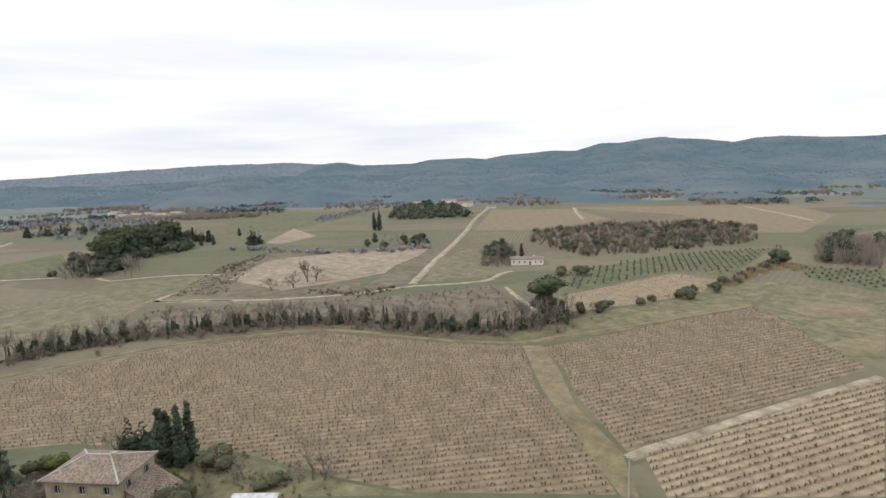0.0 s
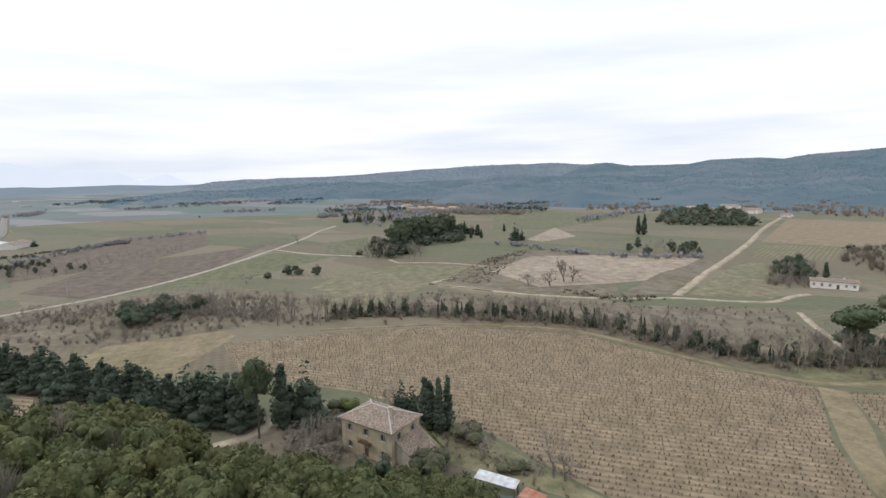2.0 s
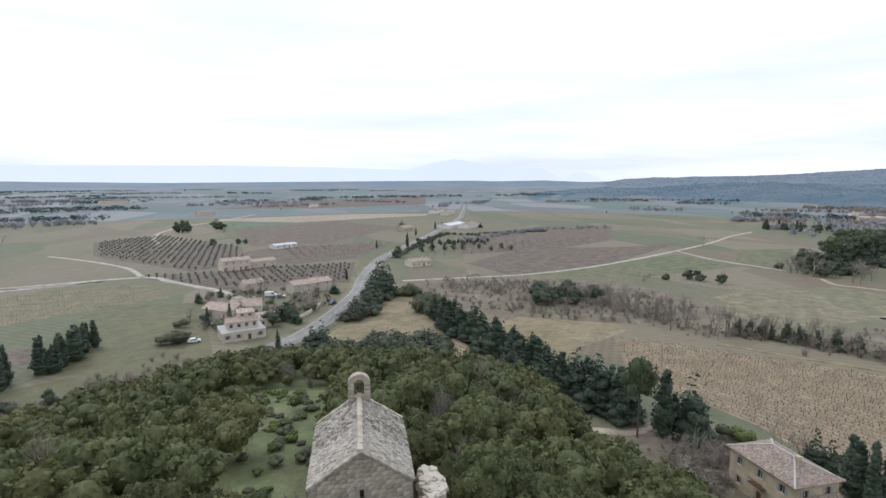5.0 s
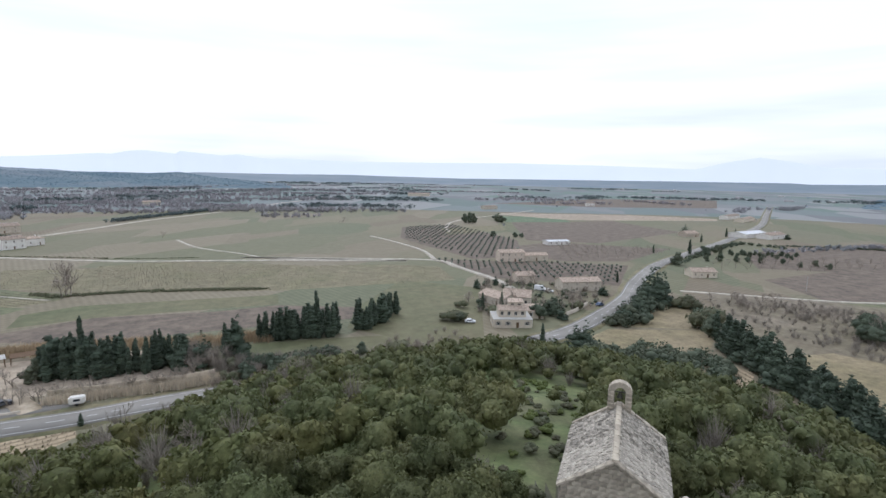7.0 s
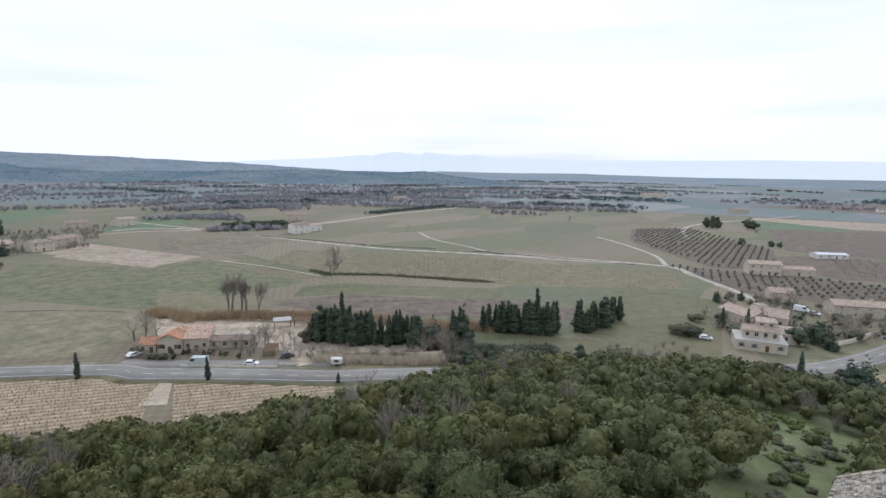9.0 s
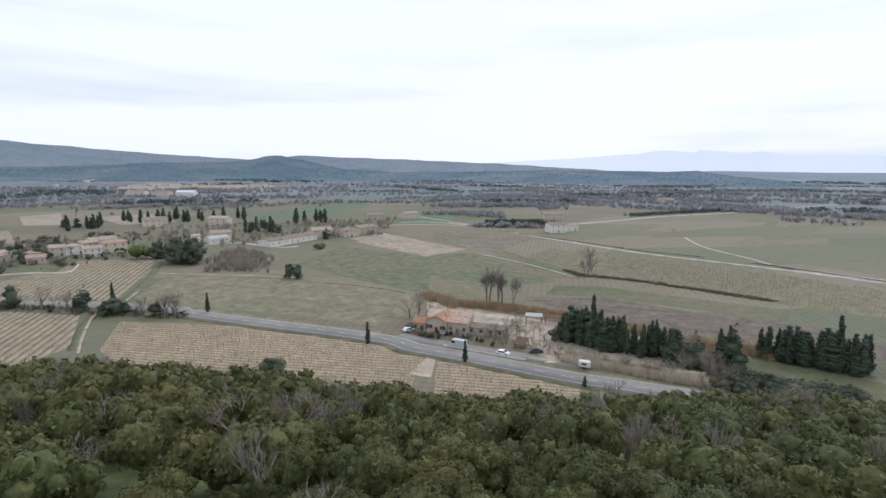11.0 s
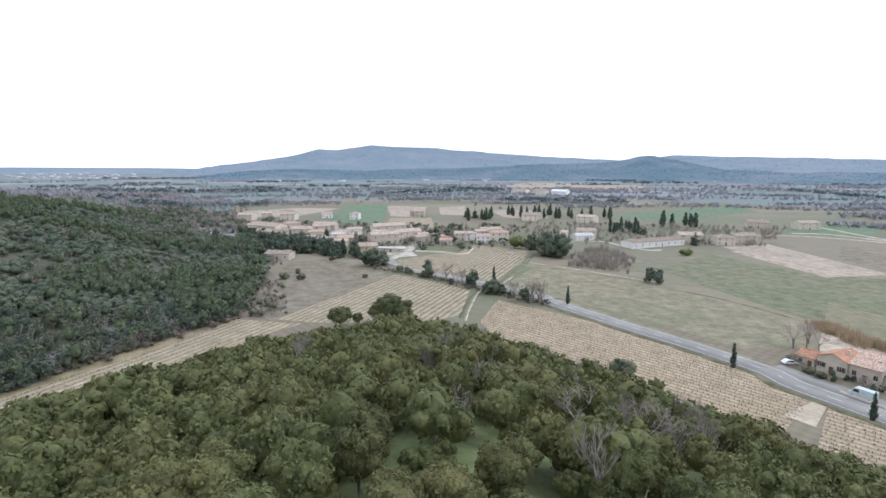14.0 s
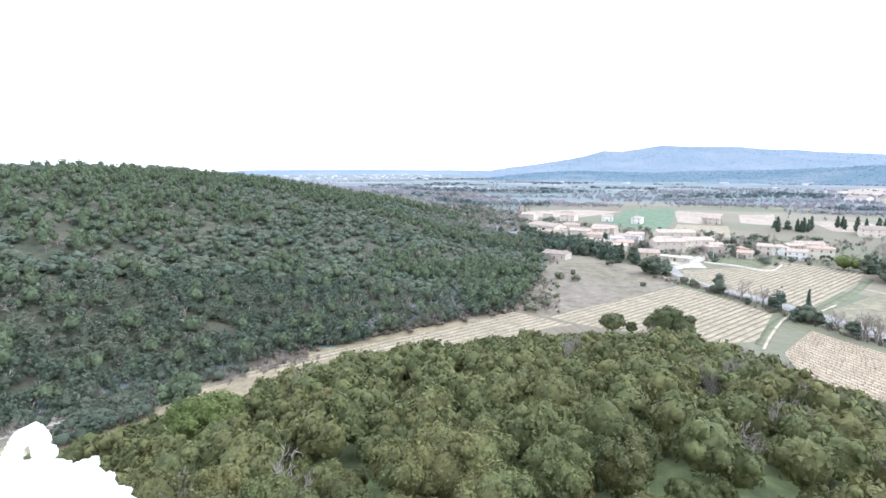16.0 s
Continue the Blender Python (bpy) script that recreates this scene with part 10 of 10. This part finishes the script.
def arch_stub():
    """The springing of a broken vault, standing on the tower's top."""
    p0, p1 = Vector((39.2, -4.9, 38.0)), Vector((38.3, -6.9, 38.0))
    c = tower.matrix_world.translation
    d = (p1 - p0)
    stones = [stone_mesh("vault_stone", 0.86, 1.02, 0.62, M["white_stone"], CRNG, 0.12) for i in range(3)]
    for i in range(9):
        t = i / 8
        shared("vault_stone", stones[i % 3], tower, Matrix.Translation(p0 - c + d * (t * 0.62) + Vector((0, 0, 2.0 * math.sin(t * math.pi / 2)))) @ Matrix.Rotation(0.4 * i, 4, "Z") @ Matrix.Rotation(0.25, 4, "X"))
    for i in range(6):
        shared("vault_stone", stones[i % 3], tower, Matrix.Translation(p0 - c + d * (0.7 + 0.035 * i) + Vector((0, 0, 1.9 - i * 0.32))) @ Matrix.Rotation(0.5 * i, 4, "Z"))


arch_stub()


# ---- vehicles and street things ----
def car(name, x, y, rot, mat, label, kind="car"):
    """A parked vehicle: a body with a cabin, glazed band, wheels and lamps as parts."""
    ob = empty(name, x, y, 0.12, rot, label=label, category="van" if kind == "van" else "car")
    prof = {"car": [(-2.05, 0.35), (-2.1, 0.75), (-1.75, 0.95), (-1.25, 1.42), (0.35, 1.48), (1.05, 1.0), (1.9, 0.86), (2.08, 0.6), (2.05, 0.32)],
            "van": [(-2.75, 0.4), (-2.8, 2.3), (-2.6, 2.5), (1.5, 2.5), (1.95, 1.9), (2.3, 1.25), (2.8, 1.1), (2.9, 0.7), (2.85, 0.38)]}[kind]
    hw = 0.88 if kind == "car" else 1.0
    bm = bmesh.new()
    rings = []
    for y_, s in ((-hw, 0.93), (-hw * 0.96, 1.0), (hw * 0.96, 1.0), (hw, 0.93)):
        rings.append([bm.verts.new((px, y_, 0.3 + (pz - 0.3) * (s if pz > 0.6 else 1))) for px, pz in prof])
    for r0, r1 in zip(rings, rings[1:]):
        for i in range(len(prof)):
            j = (i + 1) % len(prof)
            bm.faces.new([r0[i], r0[j], r1[j], r1[i]])
    bm.faces.new(rings[0][::-1])
    bm.faces.new(rings[-1])
    bmesh.ops.recalc_face_normals(bm, faces=bm.faces[:])
    part("body", bm, M[mat], ob)
    glass = [(-1.2, 0.3)] if kind == "car" else [(0.4, 1.6)]
    for s in (-1, 1):
        gb = bmesh.new()
        if kind == "car":
            pts = [(-1.45, 0.98), (-1.15, 1.33), (0.3, 1.38), (0.85, 1.0)]
        else:
            pts = [(0.5, 1.45), (0.5, 2.2), (1.5, 2.2), (1.95, 1.45)]
        v = [gb.verts.new((px, s * (hw + 0.005), pz)) for px, pz in pts]
        w = [gb.verts.new((px, s * (hw - 0.03), pz)) for px, pz in pts]
        gb.faces.new(v), gb.faces.new(w[::-1])
        for i in range(4):
            gb.faces.new([v[i - 1], v[i], w[i], w[i - 1]])
        part("side_window", gb, M["pane"], ob)
        for wx in ((-1.3, 1.35) if kind == "car" else (-1.7, 1.9)):
            wb = bmesh.new()
            bmesh.ops.create_cone(wb, segments=14, radius1=0.32, radius2=0.32, depth=0.22, cap_ends=True, matrix=Matrix.Translation((wx, s * (hw - 0.08), 0.32)) @ Matrix.Rotation(math.pi / 2, 4, "X"))
            wheel = part("wheel", wb, M["rubber"], ob)
            rb = bmesh.new()
            bmesh.ops.create_cone(rb, segments=12, radius1=0.19, radius2=0.17, depth=0.24, cap_ends=True, matrix=Matrix.Translation((wx, s * (hw - 0.075), 0.32)) @ Matrix.Rotation(math.pi / 2, 4, "X"))
            part("rim", rb, M["steel"], wheel)
        lb = boxed(1.98 if kind == "car" else 2.8, 2.1 if kind == "car" else 2.92, s * hw * 0.7 - 0.15, s * hw * 0.7 + 0.15, 0.6, 0.76)
        part("headlight", lb, M["white"], ob)
    wb = bmesh.new()
    if kind == "car":
        v = [(0.42, -0.72, 1.46), (0.42, 0.72, 1.46), (1.06, 0.78, 1.03), (1.06, -0.78, 1.03)]
    else:
        v = [(1.52, -0.85, 2.46), (1.52, 0.85, 2.46), (2.0, 0.9, 1.86), (2.0, -0.9, 1.86)]
    slab(wb, [(px + 0.02, py, pz + 0.02) for px, py, pz in v], 0.03)
    part("windscreen", wb, M["pane"], ob)
    return ob


ROAD_TURN = math.degrees(math.atan2(ROAD[16][1] - ROAD[13][1], ROAD[16][0] - ROAD[13][0]))
car("parked_van", -78.1, -137.3, ROAD_TURN + 180, "car_teal", "pale grey-green camper van parked in the lay-by", "van")
car("parked_car", -87.0, -125.2, ROAD_TURN, "car_white", "small white hatchback parked beside the yard")
car("parked_car", -70.8, -158.5, ROAD_TURN + 60, "car_white", "white car parked beside the house")
car("parked_car", -97.4, -122.5, ROAD_TURN + 30, "car_grey", "dark grey car parked in the yard")
car("parked_car", -235.4, 29.7, 140, "car_blue", "dark blue car parked beside the road")
car("parked_car", -172.6, 11.4, 150, "car_grey", "grey car parked under the trees")
car("parked_car", -194.7, -23.1, 100, "car_white", "white car parked on the grass")
car("parked_van", -261.1, 3.7, 80, "car_white", "white van parked between the houses", "van")
car("parked_car", -258.6, 8.2, 70, "car_white", "white car parked between the houses")
car("passing_car", -2.5, -214.0, ROAD_TURN + 10, "car_grey", "dark car on the road beside the vineyard")


def caravan(x, y, rot):
    ob = empty("caravan", x, y, 0.1, rot, label="small white caravan parked on the verge", category="caravan")
    part("body", boxed(-1.65, 1.65, -0.95, 0.95, 0.45, 2.15, bevel=0.22), M["white"], ob)
    for s in (-1, 1):
        part("window", boxed(-0.7, 0.7, s * 0.96 - 0.02, s * 0.96 + 0.02, 1.2, 1.75), M["pane"], ob)
        wb = bmesh.new()
        bmesh.ops.create_cone(wb, segments=14, radius1=0.32, radius2=0.32, depth=0.2, cap_ends=True, matrix=Matrix.Translation((0, s * 0.9, 0.32)) @ Matrix.Rotation(math.pi / 2, 4, "X"))
        part("wheel", wb, M["rubber"], ob)
    part("tow_bar", boxed(1.6, 2.6, -0.08, 0.08, 0.45, 0.55), M["steel"], ob)


caravan(-101.8, -106.1, ROAD_TURN)


def pole(x, y, h, label="wooden utility pole with a cross arm", arm=True):
    ob = empty("utility_pole", x, y, float(land(x, y)), 0, label=label, category="pole")
    bm = bmesh.new()
    bmesh.ops.create_cone(bm, segments=8, radius1=0.16, radius2=0.1, depth=h, cap_ends=True, matrix=Matrix.Translation((0, 0, h / 2 - 0.1)))
    part("mast", bm, M["concrete"], ob)
    if arm:
        part("cross_arm", boxed(-0.9, 0.9, -0.06, 0.06, h - 0.6, h - 0.48), M["steel"], ob)


for x, y, h in ((-295.1, 140.0, 7.8), (29.7, 81.3, 7.9), (-195.0, 0.4, 6.1), (80.3, -343.4, 17.3), (-31.5, -397.4, 12.9)):
    pole(x, y, max(h, 5.0))
